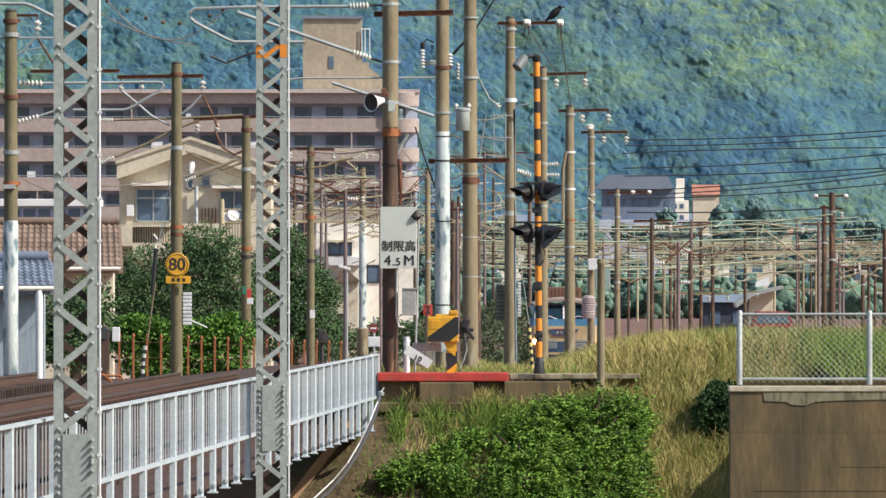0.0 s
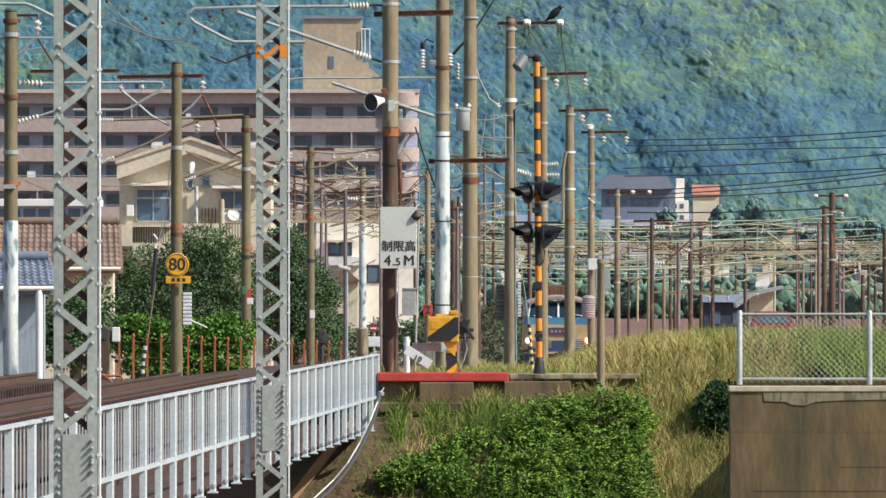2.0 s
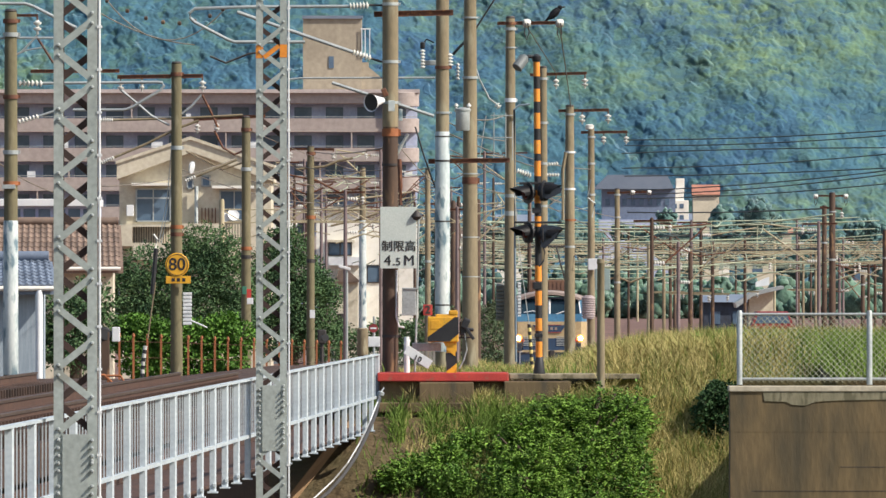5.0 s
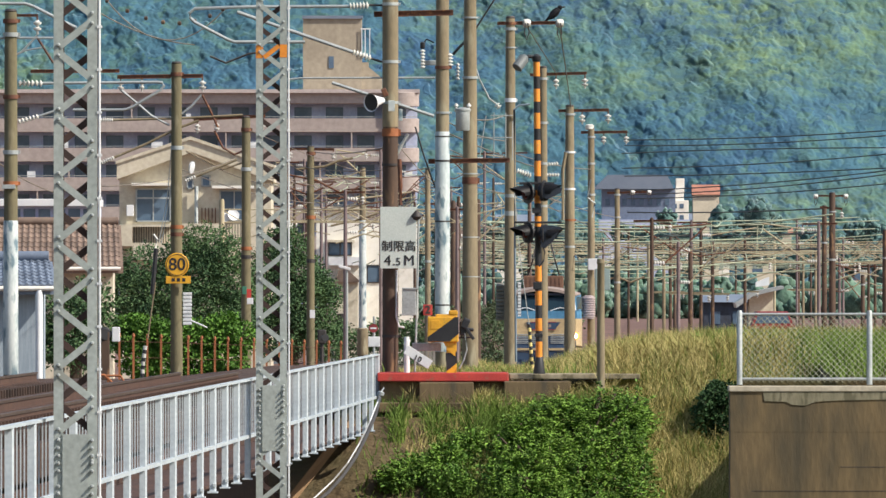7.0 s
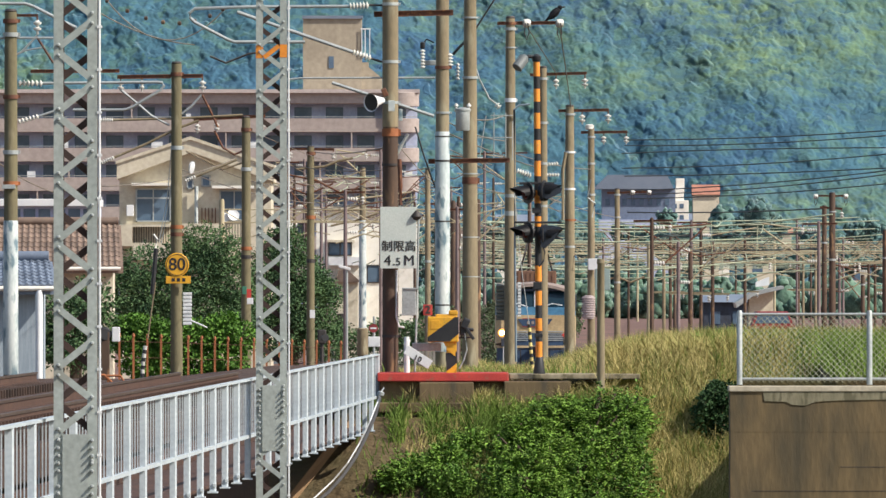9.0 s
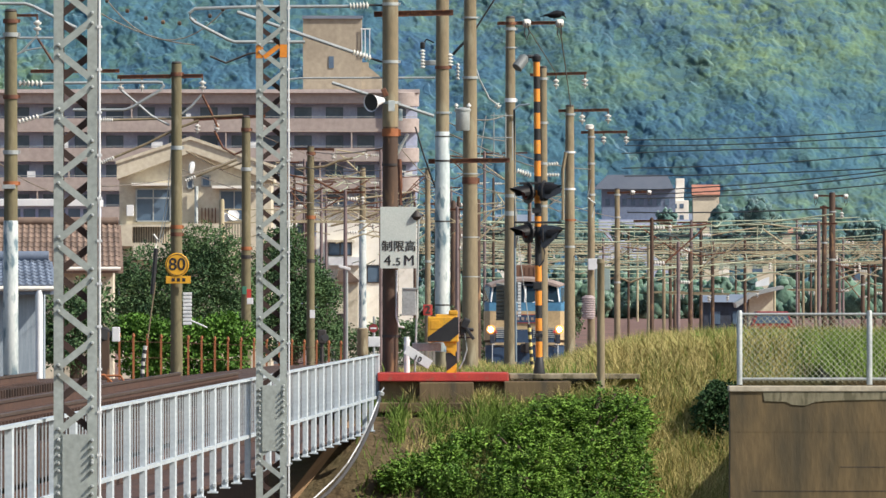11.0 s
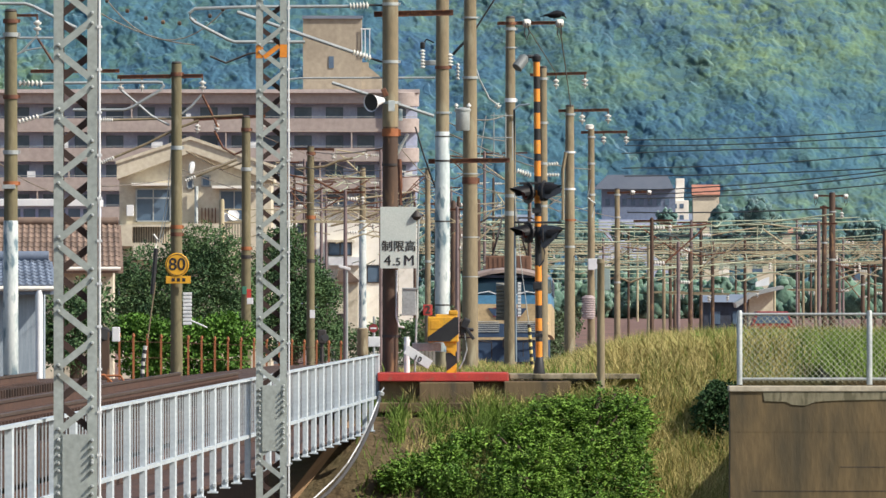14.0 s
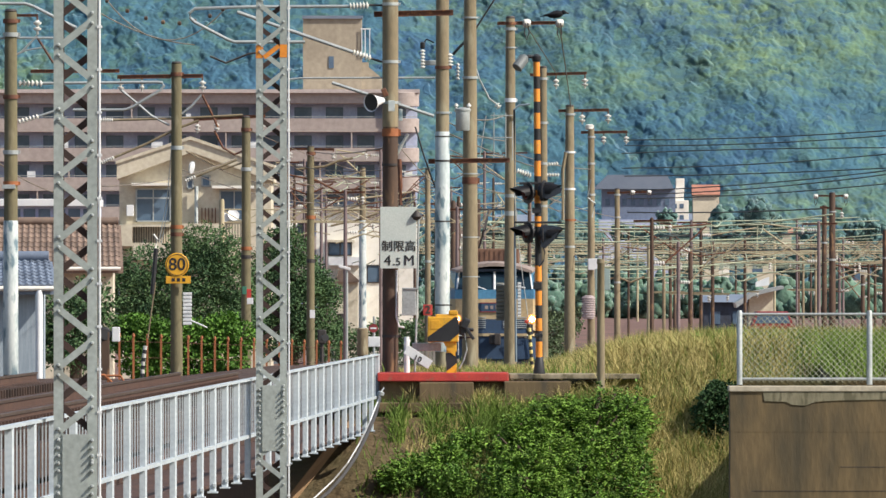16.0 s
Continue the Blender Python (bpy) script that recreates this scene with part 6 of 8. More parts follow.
def tree(base, clumps, count, size, label):
    base = (base[0], base[1], ground_z(base[0], base[1]))
    t = thing("tree", base, label, "tree", "trees by the line")
    cl = [(rel(c, base), r) for c, r in clumps]
    top = max(c[2] for c, _ in cl)
    bm = B()
    lathe(bm, [(0.32, -0.3), (0.22, 0.6), (0.16, top * 0.5), (0.07, top * 0.9)], (0, 0, 0), n=12)
    for c, r in cl:
        tube(bm, [(0, 0, top * 0.25), (c[0] * 0.5, c[1] * 0.5, (c[2] + top * 0.25) * 0.52), c], 0.06, 6)
    part("trunk", bm, BARK, t, smooth=True)
    verts, faces = leaves(rnd, cl, count, size)
    ob = new("crown", raw("crown", verts, faces, TREE_LEAF))
    ob.parent = t


T1 = [((-12.152, 487.48, 1.197), 1.1), ((-11.435, 487.48, 2.110), 1.0), ((-10.848, 487.48, 1.197), 1.3), ((-9.870, 487.48, 2.718), 0.9), ((-9.109, 487.48, 2.979), 1.0), ((-9.543, 487.48, 1.849), 1.3), ((-8.457, 487.48, 2.610), 0.9), ((-8.130, 487.48, 1.631), 1.1), ((-10.522, 487.48, 0.110), 1.3), ((-11.826, 487.48, 0.218), 1.1), ((-9.217, 487.48, 0.544), 1.4), ((-8.022, 487.48, 0.327), 1.1), ((-12.370, 487.48, 1.849), 0.6)]
tree((-10.087, 487.48, -1.412), [(c, (r, r, r * 0.85)) for c, r in T1], 42000, 0.12, "broad dark green tree behind the rusty fence")
T2 = [((-7.238, 533.90, 2.335), 0.9), ((-6.524, 533.90, 3.050), 1.0), ((-6.048, 533.90, 1.859), 1.2), ((-7.238, 533.90, 0.907), 1.3), ((-5.810, 533.90, 0.669), 1.3), ((-5.333, 533.90, 1.383), 0.8), ((-6.762, 533.90, -0.522), 1.3), ((-5.333, 533.90, -0.284), 1.0), ((-4.738, 533.90, 1.145), 0.5), ((-7.952, 533.90, 0.192), 1.0), ((-4.976, 533.90, -0.998), 0.8), ((-6.881, 533.90, 3.526), 0.5)]
tree((-6.286, 533.90, -1.950), [(c, (r, r, r * 0.85)) for c, r in T2], 36000, 0.12, "leafy green tree growing by the line poles")
T3 = [((-13.480, 448.48, 0.440), 1.0), ((-12.680, 448.48, 0.840), 1.0), ((-13.080, 448.48, -0.360), 1.2), ((-11.980, 448.48, -0.160), 0.8), ((-13.880, 448.48, -0.560), 0.8)]
tree((-12.980, 448.48, -1.560), [(c, (r, r, r * 0.85)) for c, r in T3], 9000, 0.15, "small yellow green garden tree")
VINE = [((-9.233, 373.73, -0.010), 0.5), ((-8.700, 373.73, 0.190), 0.5), ((-8.067, 373.73, 0.023), 0.6), ((-7.317, 373.73, -0.010), 0.6), ((-6.650, 373.73, 0.157), 0.55), ((-6.067, 373.73, 0.057), 0.5), ((-8.900, 373.73, -0.677), 0.6), ((-8.067, 373.73, -0.760), 0.6), ((-7.233, 373.73, -0.760), 0.6), ((-6.400, 373.73, -0.677), 0.6), ((-9.150, 373.73, 0.407), 0.35), ((-6.400, 373.73, 0.457), 0.35)]
bush("hedge", [(c, (r, r, r * 0.8)) for c, r in VINE], 14000, 0.13, VINE_LEAF, "bright green vine covered hedge", (-7.733, 373.73, -1.210))

# rusty fence posts along the line
rf = thing("rusty_fence", (-8.537, 334.69, -0.902), "row of rusty steel fence posts with wire", "fence")
LR = at((-8.537, 334.69, -0.902))
POST = finish(lathe(box(B(), (0, 0, 0.55), (0.055, 0.055, 1.15)), [(0.03, 1.12), (0.045, 1.16), (0.03, 1.22), (0.01, 1.24)], (0, 0, 0), n=8), "fence_post", RUST_ORANGE)
for k in range(18):
    ob = new("fence_post", POST)
    x = 0.331 * k
    ob.parent, ob.location = rf, (x, 1.6 * k, -0.02 * k)
for z in (0.6, 1.02):
    part("wire", tube(B(), [(0, 0, z), (0.331 * 17, 1.6 * 17, z - 0.34)], 0.005, 4), RUST, rf)


# ---- buildings ----
TAN_WALL = mat("beige pink apartment wall", (0.41, 0.35, 0.325), (0.365, 0.305, 0.285), 0.85, scale=0.25, fine=2, wear=(0.34, 0.28, 0.25), wear_at=0.68)
TOWER_WALL = mat("tan tower render", (0.4, 0.345, 0.265), (0.345, 0.295, 0.225), 0.85, scale=0.3, fine=2)
CREAM_WALL = mat("cream house render", (0.64, 0.58, 0.46), (0.56, 0.51, 0.4), 0.85, scale=0.5, fine=5, wear=(0.44, 0.39, 0.29), wear_at=0.68)
WHITE_WALL = mat("white house render", (0.86, 0.83, 0.76), (0.78, 0.75, 0.68), 0.8, scale=0.5, fine=5)
WIN = mat("blue dark window glass", (0.12, 0.18, 0.26), (0.08, 0.13, 0.2), 0.15, scale=1, bump=0)
# blue albedo paints the haze over recessed and distant walls
HAZE_WALL = mat("blue grey wall with haze in colour", (0.46, 0.52, 0.7), (0.4, 0.45, 0.63), 0.7, scale=0.4, fine=3)
TILE = mat("brown roof tile", (0.215, 0.155, 0.12), (0.15, 0.105, 0.085), 0.75, scale=2, per_piece=0.3)
TILE_BLUE = mat("blue grey roof tile", (0.17, 0.21, 0.28), (0.12, 0.15, 0.21), 0.5, scale=2, per_piece=0.25)
ORANGE_ROOF = mat("faded orange roof", (0.42, 0.19, 0.13), (0.33, 0.15, 0.11), 0.8, scale=1)
GREY_ROOF = mat("blue grey metal roof", (0.2, 0.24, 0.31), (0.16, 0.2, 0.27), 0.6, scale=0.5)


def span(p, q):
    return ((p[0] + q[0]) / 2, (p[2] + q[2]) / 2, abs(q[0] - p[0]), abs(q[2] - p[2]))


def wall_box(parent, base, p, q, depth, m, name="wall", label="", y_off=0.0, bevel=0.0):
    x, z, w, h = span(p, q)
    bm = box(B(), (x - base[0], y_off + depth / 2, z - base[2]), (w, depth, h), bevel=bevel)
    return part(name, bm, m, parent, label)


# long apartment block
AB = (-22.444, 1245.78, -3.204)
apt = thing("apartment_block", AB, "long beige apartment block with deep balcony bands", "apartment block")
X0, X1 = -45.778, -2.556
W = X1 - X0
CX = (X0 + X1) / 2 - AB[0]
part("body", box(B(), (CX, 7.5, 22.722 / 2), (W, 11, 22.722)), HAZE_WALL, apt, "balcony walls with blue haze in their colour")
rows = [19.684, 16.907, 14.018, 11.129, 8.240, 5.351, 2.462]
for k, z in enumerate(rows):
    z -= AB[2]
    part("balcony_parapet", box(B(), (CX, 0.1, z), (W, 0.2, 1.333 if k else 1.222)), TAN_WALL, apt, "beige balcony parapet")
    part("slab", box(B(), (CX, 1.2, z - 0.62), (W, 2.2, 0.16)), TAN_WALL, apt)
    part("handrail", box(B(), (CX, 0.1, z + 0.82), (W, 0.06, 0.06)), GALV, apt) if k else None
    n = 14
    for j in range(n):
        x = CX - W / 2 + W * (j + 0.5) / n
        if k < 5 and k > 0 or k == 0:
            zz = z - 1.75
            win = part("window", box(B(), (x - 0.4, 1.97, zz), (1.7, 0.06, 1.5)), WIN, apt)
            if (j * 7 + k * 3) % 4 == 0:
                part("partition", box(B(), (x + 1.3, 1.0, zz), (0.14, 1.9, 2.2)), TAN_WALL, apt)
            elif (j + k) % 3 == 0:
                part("laundry", box(B(), (x + 0.7, 0.5, zz - 0.25), (0.5 + 0.3 * ((j * 5 + k) % 3), 0.06, 0.8)), WHITE_PAINT, apt, "hanging laundry")
part("roof_edge", box(B(), (CX, 3.0, 20.240 - AB[2]), (W + 0.5, 7.0, 0.35)), mat("pink grey roof edge", (0.52, 0.45, 0.43), (0.45, 0.38, 0.37)), apt)
wall_box(apt, AB, (-13.778, 1245.78, 27.684), (-8.000, 1245.78, 18.9), 5.0, TOWER_WALL, "stair_tower", "tan stair tower", 3.0)
part("tower_window", box(B(), (-11.000 - AB[0], 2.97, 23.129 - AB[2]), (0.500, 0.1, 1.167)), WIN, apt)
part("tower_coping", box(B(), (-10.889 - AB[0], 5.4, 27.573 - AB[2]), (5.944, 5.3, 0.3)), GREY_ROOF, apt)
wall_box(apt, AB, (-8.000, 1245.78, 23.129), (-7.333, 1245.78, 18.9), 4.0, TOWER_WALL, "stair_tower_step", "", 3.4)
part("tower_gusset", slab(B(), [(-7.333 - AB[0], 22.684 - AB[2]), (-6.000 - AB[0], 21.573 - AB[2]), (-6.000 - AB[0], 18.9 - AB[2]), (-7.333 - AB[0], 18.9 - AB[2])], 3.5, 6.0), TOWER_WALL, apt)
for x in (-8.000, -7.667, -7.222):
    part("ladder_rail", rod(B(), (x - AB[0], 2.8, 23.796 - AB[2]), (x - AB[0], 2.8, 26.407 - AB[2]), 0.05, n=6), WHITE_PAINT, apt)
part("ladder_rail", rod(B(), (-8.111 - AB[0], 2.8, 26.407 - AB[2]), (-7.111 - AB[0], 2.8, 26.407 - AB[2]), 0.05, n=6), WHITE_PAINT, apt)
# curved end balconies
for k, z in enumerate(rows[:4]):
    part("end_balcony", lathe(B(), [(1.6, -0.75), (1.65, -0.7), (1.65, 0.6), (1.55, 0.65)], (-4.000 - AB[0], 0.6, z - AB[2] - (0.0 if k else 0.2)), n=24), TAN_WALL, apt, "rounded end balcony", True)

# cream two storey house with a low gable
HB = (-12.405, 606.05, -3.233)
house = thing("house", HB, "cream two storey house with low gable and balcony", "house")
LHs = at(HB)


def front(points, y0, y1, m, name, parent=house, base=HB, label=""):
    return part(name, slab(B(), [(p[0] - base[0], p[2] - base[2]) for p in points], y0, y1), m, parent, label)


front([(-15.459, 606.05, -3.233), (-15.459, 606.05, 6.605), (-12.000, 606.05, 7.875), (-8.216, 606.05, 6.686), (-8.216, 606.05, -3.233)], 0.0, 9.0, CREAM_WALL, "wall", label="cream rendered wall")
front([(-15.568, 606.05, 6.524), (-15.568, 606.05, 7.281), (-12.054, 606.05, 8.443), (-8.081, 606.05, 7.091), (-8.081, 606.05, 6.416), (-12.000, 606.05, 7.821)], -0.6, 9.2, CREAM_WALL, "gable_fascia", label="wide cream gable fascia")
front([(-15.622, 606.05, 7.254), (-15.622, 606.05, 7.389), (-12.054, 606.05, 8.578), (-8.027, 606.05, 7.199), (-8.027, 606.05, 7.064), (-12.054, 606.05, 8.416)], -0.7, 9.3, CREAM_WALL, "roof")


def window(parent, base, p, q, y=0.0, bars=1, m=None):
    x, z, w, h = span(p, q)
    x, z = x - base[0], z - base[2]
    win = part("window", box(B(), (x, y + 0.02, z), (w, 0.08, h)), WIN, parent)
    fr = B()
    for s in (-1, 1):
        box(fr, (x + s * w / 2, y - 0.04, z), (0.07, 0.08, h + 0.07))
        box(fr, (x, y - 0.04, z + s * h / 2), (w + 0.07, 0.08, 0.07))
    for k in range(bars):
        box(fr, (x - w / 2 + w * (k + 1) / (bars + 1), y - 0.03, z), (0.06, 0.06, h))
    part("window_frame", fr, m or GALV, win)
    return win


window(house, HB, (-14.649, 606.05, 6.064), (-13.027, 606.05, 4.524), 0.0, 1)
part("transom", box(B(), LHs((-13.831, 605.75, 5.630)), (1.622, 0.1, 0.08)), GALV, house)
window(house, HB, (-10.649, 606.05, 5.983), (-9.297, 606.05, 4.578), 0.0, 1)
window(house, HB, (-12.216, 606.05, 6.605), (-11.946, 606.05, 6.091), 0.0, 0)
window(house, HB, (-11.514, 606.05, 6.686), (-11.135, 606.05, 6.199), 0.0, 0)
front([(-14.865, 606.05, 6.362), (-12.919, 606.05, 6.362), (-12.919, 606.05, 6.226), (-14.865, 606.05, 6.226)], -0.8, 0.1, WHITE_WALL, "canopy")
front([(-11.027, 606.05, 6.226), (-9.027, 606.05, 6.226), (-9.027, 606.05, 6.091), (-11.027, 606.05, 6.091)], -0.8, 0.1, WHITE_WALL, "canopy")
front([(-14.811, 606.05, 4.362), (-12.919, 606.05, 4.362), (-12.919, 606.05, 4.254), (-14.811, 606.05, 4.254)], -1.0, 0.0, CREAM_WALL, "balcony_rail")
for k in range(16):
    part("baluster", box(B(), Vector(LHs((-14.730, 606.05, 3.902))) + Vector((0.116 * k, -0.95, 0)), (0.035, 0.03, 0.811)), DARK_STEEL, house)
front([(-15.459, 606.05, 4.362), (-14.811, 606.05, 4.362), (-14.811, 606.05, 3.335), (-15.459, 606.05, 3.335)], -1.0, 0.0, CREAM_WALL, "balcony_wall")
front([(-14.811, 606.05, 3.497), (-10.595, 606.05, 3.497), (-10.595, 606.05, 2.686), (-14.811, 606.05, 2.686)], -1.0, 0.0, CREAM_WALL, "balcony_floor")
front([(-12.919, 606.05, 4.416), (-10.649, 606.05, 4.416), (-10.649, 606.05, 3.335), (-12.919, 606.05, 3.335)], -1.02, -0.7, CREAM_WALL, "balcony_wall")
for k in range(6):
    part("grille_bar", box(B(), Vector(LHs((-11.676, 606.05, 4.794))) + Vector((0.162 * k, -0.1, 0)), (0.05, 0.05, 0.730)), RUST, house)
for k in range(9):
    part("baluster", box(B(), Vector(LHs((-10.595, 606.05, 3.983))) + Vector((0.135 * k, -0.9, 0)), (0.035, 0.03, 0.811)), DARK_STEEL, house)
part("downpipe", tube(B(), [LHs((-11.778, 605.75, 6.197)), LHs((-11.778, 605.75, 4.414))], 0.09, 8), PALE_POLE, house)
part("air_conditioner", box(B(), LHs((-14.939, 605.75, 5.036)), (0.351, 0.3, 0.541), bevel=0.03), WHITE_PAINT, house, "white wall unit")
part("satellite_dish", lathe(B(), [(0.02, 0.0), (0.2, 0.04), (0.3, 0.12), (0.29, 0.13), (0.19, 0.06)], LHs((-10.049, 605.75, 4.793)), (0.4, -1, 0.4), n=20), WHITE_PAINT, house, "white satellite dish", True)
part("satellite_dish", lathe(B(), [(0.02, 0.0), (0.15, 0.03), (0.24, 0.1), (0.23, 0.11)], LHs((-10.454, 605.75, 4.684)), (0.4, -1, 0.4), n=20), WHITE_PAINT, house, "white satellite dish", True)


def tiled_roof(name, p_low0, p_low1, p_top0, p_top1, back, cols, rows_n, m, label, walls=None, wall_m=None, foot=0.0):
    """A front roof slope of rolled tiles, each one a piece; p_low at the eave, the ridge set back."""
    base = p_low0
    t = thing(name, (base[0], base[1], foot), label, "house")
    z_off = base[2] - foot
    a, b = Vector((0, 0, z_off)), Vector((p_low1[0] - base[0], 0, p_low1[2] - base[2] + z_off))
    c, d = Vector((p_top0[0] - base[0], back, p_top0[2] - base[2] + z_off)), Vector((p_top1[0] - base[0], back, p_top1[2] - base[2] + z_off))
    w = (b - a).length / cols
    hh = (c - a).length / rows_n
    slope = math.atan2(c.z - a.z, back)
    bm = B()
    n = 6
    rows2 = []
    for yy, dz in ((-hh * 0.04, 0.035), (hh * 1.06, 0.0)):
        rows2.append([bm.verts.new((w * k / n, yy * math.cos(slope) - math.sin(slope) * 0, yy * math.sin(slope) + dz + w * 0.22 * math.sin(math.pi * min(k / n / 0.62, 1)))) for k in range(n + 1)])
    for k in range(n):
        bm.faces.new((rows2[0][k], rows2[0][k + 1], rows2[1][k + 1], rows2[1][k]))
    lip = [bm.verts.new((v.co.x, v.co.y, v.co.z - 0.06)) for v in rows2[0]]
    for k in range(n):
        bm.faces.new((lip[k], lip[k + 1], rows2[0][k + 1], rows2[0][k]))
    me = finish(bm, "roof_tile", m)
    for r in range(rows_n):
        for k in range(cols):
            ob = new("roof_tile", me)
            ob.parent = t
            ob.location = a.lerp(b, k / cols).lerp(c.lerp(d, k / cols), r / rows_n)
    bm = B()
    vs = [a - Vector((0.1, 0, 0.05)), b + Vector((0.1, 0, -0.05)), d + Vector((0.1, 0, -0.05)), c - Vector((0.1, 0, 0.05))]
    top = [bm.verts.new(v) for v in vs]
    bot = [bm.verts.new(v - Vector((0, 0, 0.2))) for v in vs]
    bm.faces.new(top), bm.faces.new(bot[::-1])
    for k in range(4):
        bm.faces.new((top[k], bot[k], bot[(k + 1) % 4], top[(k + 1) % 4]))
    part("roof_deck", bm, m, t)
    part("ridge", tube(B(), [c + Vector((0, 0, 0.1)), d + Vector((0, 0, 0.1))], 0.16, 10), m, t, smooth=True)
    part("gutter", tube(B(), [a + Vector((0, -0.1, -0.08)), b + Vector((0, -0.1, -0.08))], 0.07, 8), WHITE_WALL, t)
    part("wall", box(B(), ((b.x) / 2, back * 0.55 + 0.4, (z_off - 0.2) / 2), (b.x - 0.6, back * 0.9, z_off - 0.3)), wall_m or WHITE_WALL, t)
    return t


tiled_roof("tiled_house", (-16.958, 467.17, 2.219), (-11.875, 467.17, 2.219), (-16.958, 467.17, 3.803), (-12.042, 467.17, 3.803), 3.2, 22, 9, TILE, "house with brown rolled tile roof", wall_m=CREAM_WALL, foot=-2.6)
tiled_roof("shed_house", (-13.613, 361.68, 1.563), (-11.097, 361.68, 1.563), (-13.613, 361.68, 2.305), (-11.290, 361.68, 2.305), 1.6, 12, 8, TILE_BLUE, "small house with blue grey tile roof", wall_m=mat("blue white plank wall", (0.36, 0.42, 0.48), (0.28, 0.34, 0.4), stretch=(6, 1, 0.4)), foot=-1.3)
vp = solid("white_vent_pipe", lathe(B(), [(0.1, 0), (0.1, 2.344), (0.06, 2.469)], (0, 0, 0), n=16), WHITE_PAINT, (-11.156, 350.38, -1.026), "white painted vent pipe beside the small house", "pipe", smooth=True)

# low shed with a white flat roof behind the tiled house
LB = (-17.850, 560.60, -3.385)
low_shed = thing("low_shed", LB, "low shed with bright white flat roof and dark windows", "shed")
part("roof", box(B(), (0.3, 3.0, 8.525), (4.750, 6.4, 0.325), bevel=0.03), WHITE_PAINT, low_shed, "white flat roof")
part("wall", box(B(), (0.3, 3.0, 8.350 / 2), (4.600, 5.6, 8.350)), HAZE_WALL, low_shed)
for k in range(7):
    part("window", box(B(), (-1.75 + 0.66 * k, 0.19, 7.975), (0.52, 0.06, 0.550)), WIN, low_shed)

# white building with dark door recess
WB = (-5.133, 747.47, -3.227)
white_house = thing("white_house", WB, "white rendered building with a flat roof", "house")


def wfront(points, y0, y1, m, name, label=""):
    return part(name, slab(B(), [(p[0] - WB[0], p[2] - WB[2]) for p in points], y0, y1), m, white_house, label)


wfront([(-7.467, 747.47, -3.227), (-7.467, 747.47, 5.973), (-4.800, 747.47, 5.973), (-4.800, 747.47, -3.227)], 0, 8, WHITE_WALL, "wall", "white rendered wall")
wfront([(-4.800, 747.47, -3.227), (-4.800, 747.47, 5.073), (-1.467, 747.47, 5.073), (-1.467, 747.47, -3.227)], 0.5, 8, WHITE_WALL, "wall", "white rendered wall")
wfront([(-10.800, 747.47, -3.227), (-10.800, 747.47, 5.173), (-8.667, 747.47, 5.173), (-8.667, 747.47, -3.227)], 1.0, 8, WHITE_WALL, "wall", "white rendered wall")
wfront([(-7.600, 747.47, 5.840), (-7.600, 747.47, 6.040), (-4.667, 747.47, 6.040), (-4.667, 747.47, 5.840)], -0.3, 8.2, CREAM_WALL, "roof_edge")
window(white_house, WB, (-6.733, 747.47, 3.907), (-5.400, 747.47, 3.173), 0.0, 1, DARK_STEEL)
wfront([(-6.867, 747.47, 4.073), (-5.200, 747.47, 4.073), (-5.200, 747.47, 3.940), (-6.867, 747.47, 3.940)], -0.7, 0.0, CREAM_WALL, "canopy")
wfront([(-6.733, 747.47, 3.073), (-4.800, 747.47, 3.073), (-4.800, 747.47, 2.573), (-6.733, 747.47, 2.573)], -1.0, 0.0, WHITE_PAINT, "balcony_wall")
window(white_house, WB, (-4.467, 747.47, 2.573), (-3.733, 747.47, 1.573), 0.5, 0, DARK_STEEL)
window(white_house, WB, (-3.133, 747.47, 3.907), (-2.133, 747.47, 2.907), 0.5, 1, DARK_STEEL)
wfront([(-6.333, 747.47, 1.573), (-4.800, 747.47, 1.573), (-5.600, 747.47, 2.307), (-6.133, 747.47, 2.307)], -2.5, -0.5, TILE, "porch_roof")
wfront([(-6.267, 747.47, -3.227), (-6.267, 747.47, 1.573), (-5.000, 747.47, 1.573), (-5.000, 747.47, -3.227)], -2.2, -0.6, CREAM_WALL, "porch")
wfront([(-6.333, 747.47, -3.227), (-6.333, 747.47, -0.260), (-5.600, 747.47, -0.260), (-5.600, 747.47, -3.227)], -2.24, -2.15, DARK_STEEL, "door")
GREEN = [((-3.794, 659.53, -1.348), 0.8), ((-2.765, 659.53, -0.907), 0.9), ((-1.882, 659.53, -1.348), 0.9), ((-1.000, 659.53, -1.054), 1.0), ((-0.118, 659.53, -1.495), 0.9), ((0.618, 659.53, -1.348), 0.8), ((-3.353, 659.53, -2.378), 0.9), ((-2.176, 659.53, -2.525), 1.0), ((-0.706, 659.53, -2.525), 1.0), ((-5.412, 659.53, -1.054), 0.7), ((-4.529, 659.53, -1.642), 0.8)]
bush("garden_hedge", [(c, (r, r, r * 0.85)) for c, r in GREEN], 12000, 0.16, TREE_LEAF, "dark green garden hedge in front of the white building", (-2.176, 659.53, -3.231))
sc = thing("board_fence", (-0.600, 320.34, -0.546), "grey weathered board fence behind the crossing", "fence")
for k in range(9):
    part("board", box(B(), (0.093 * k, 0, 0.28), (0.077, 0.03, 0.62 + 0.03 * (k % 3)), bevel=0.005), mat("grey weathered board", (0.27, 0.25, 0.22), (0.2, 0.18, 0.16), 0.85, stretch=(6, 6, 0.7), per_piece=0.2) if k == 0 else bpy.data.materials["grey weathered board"], sc)
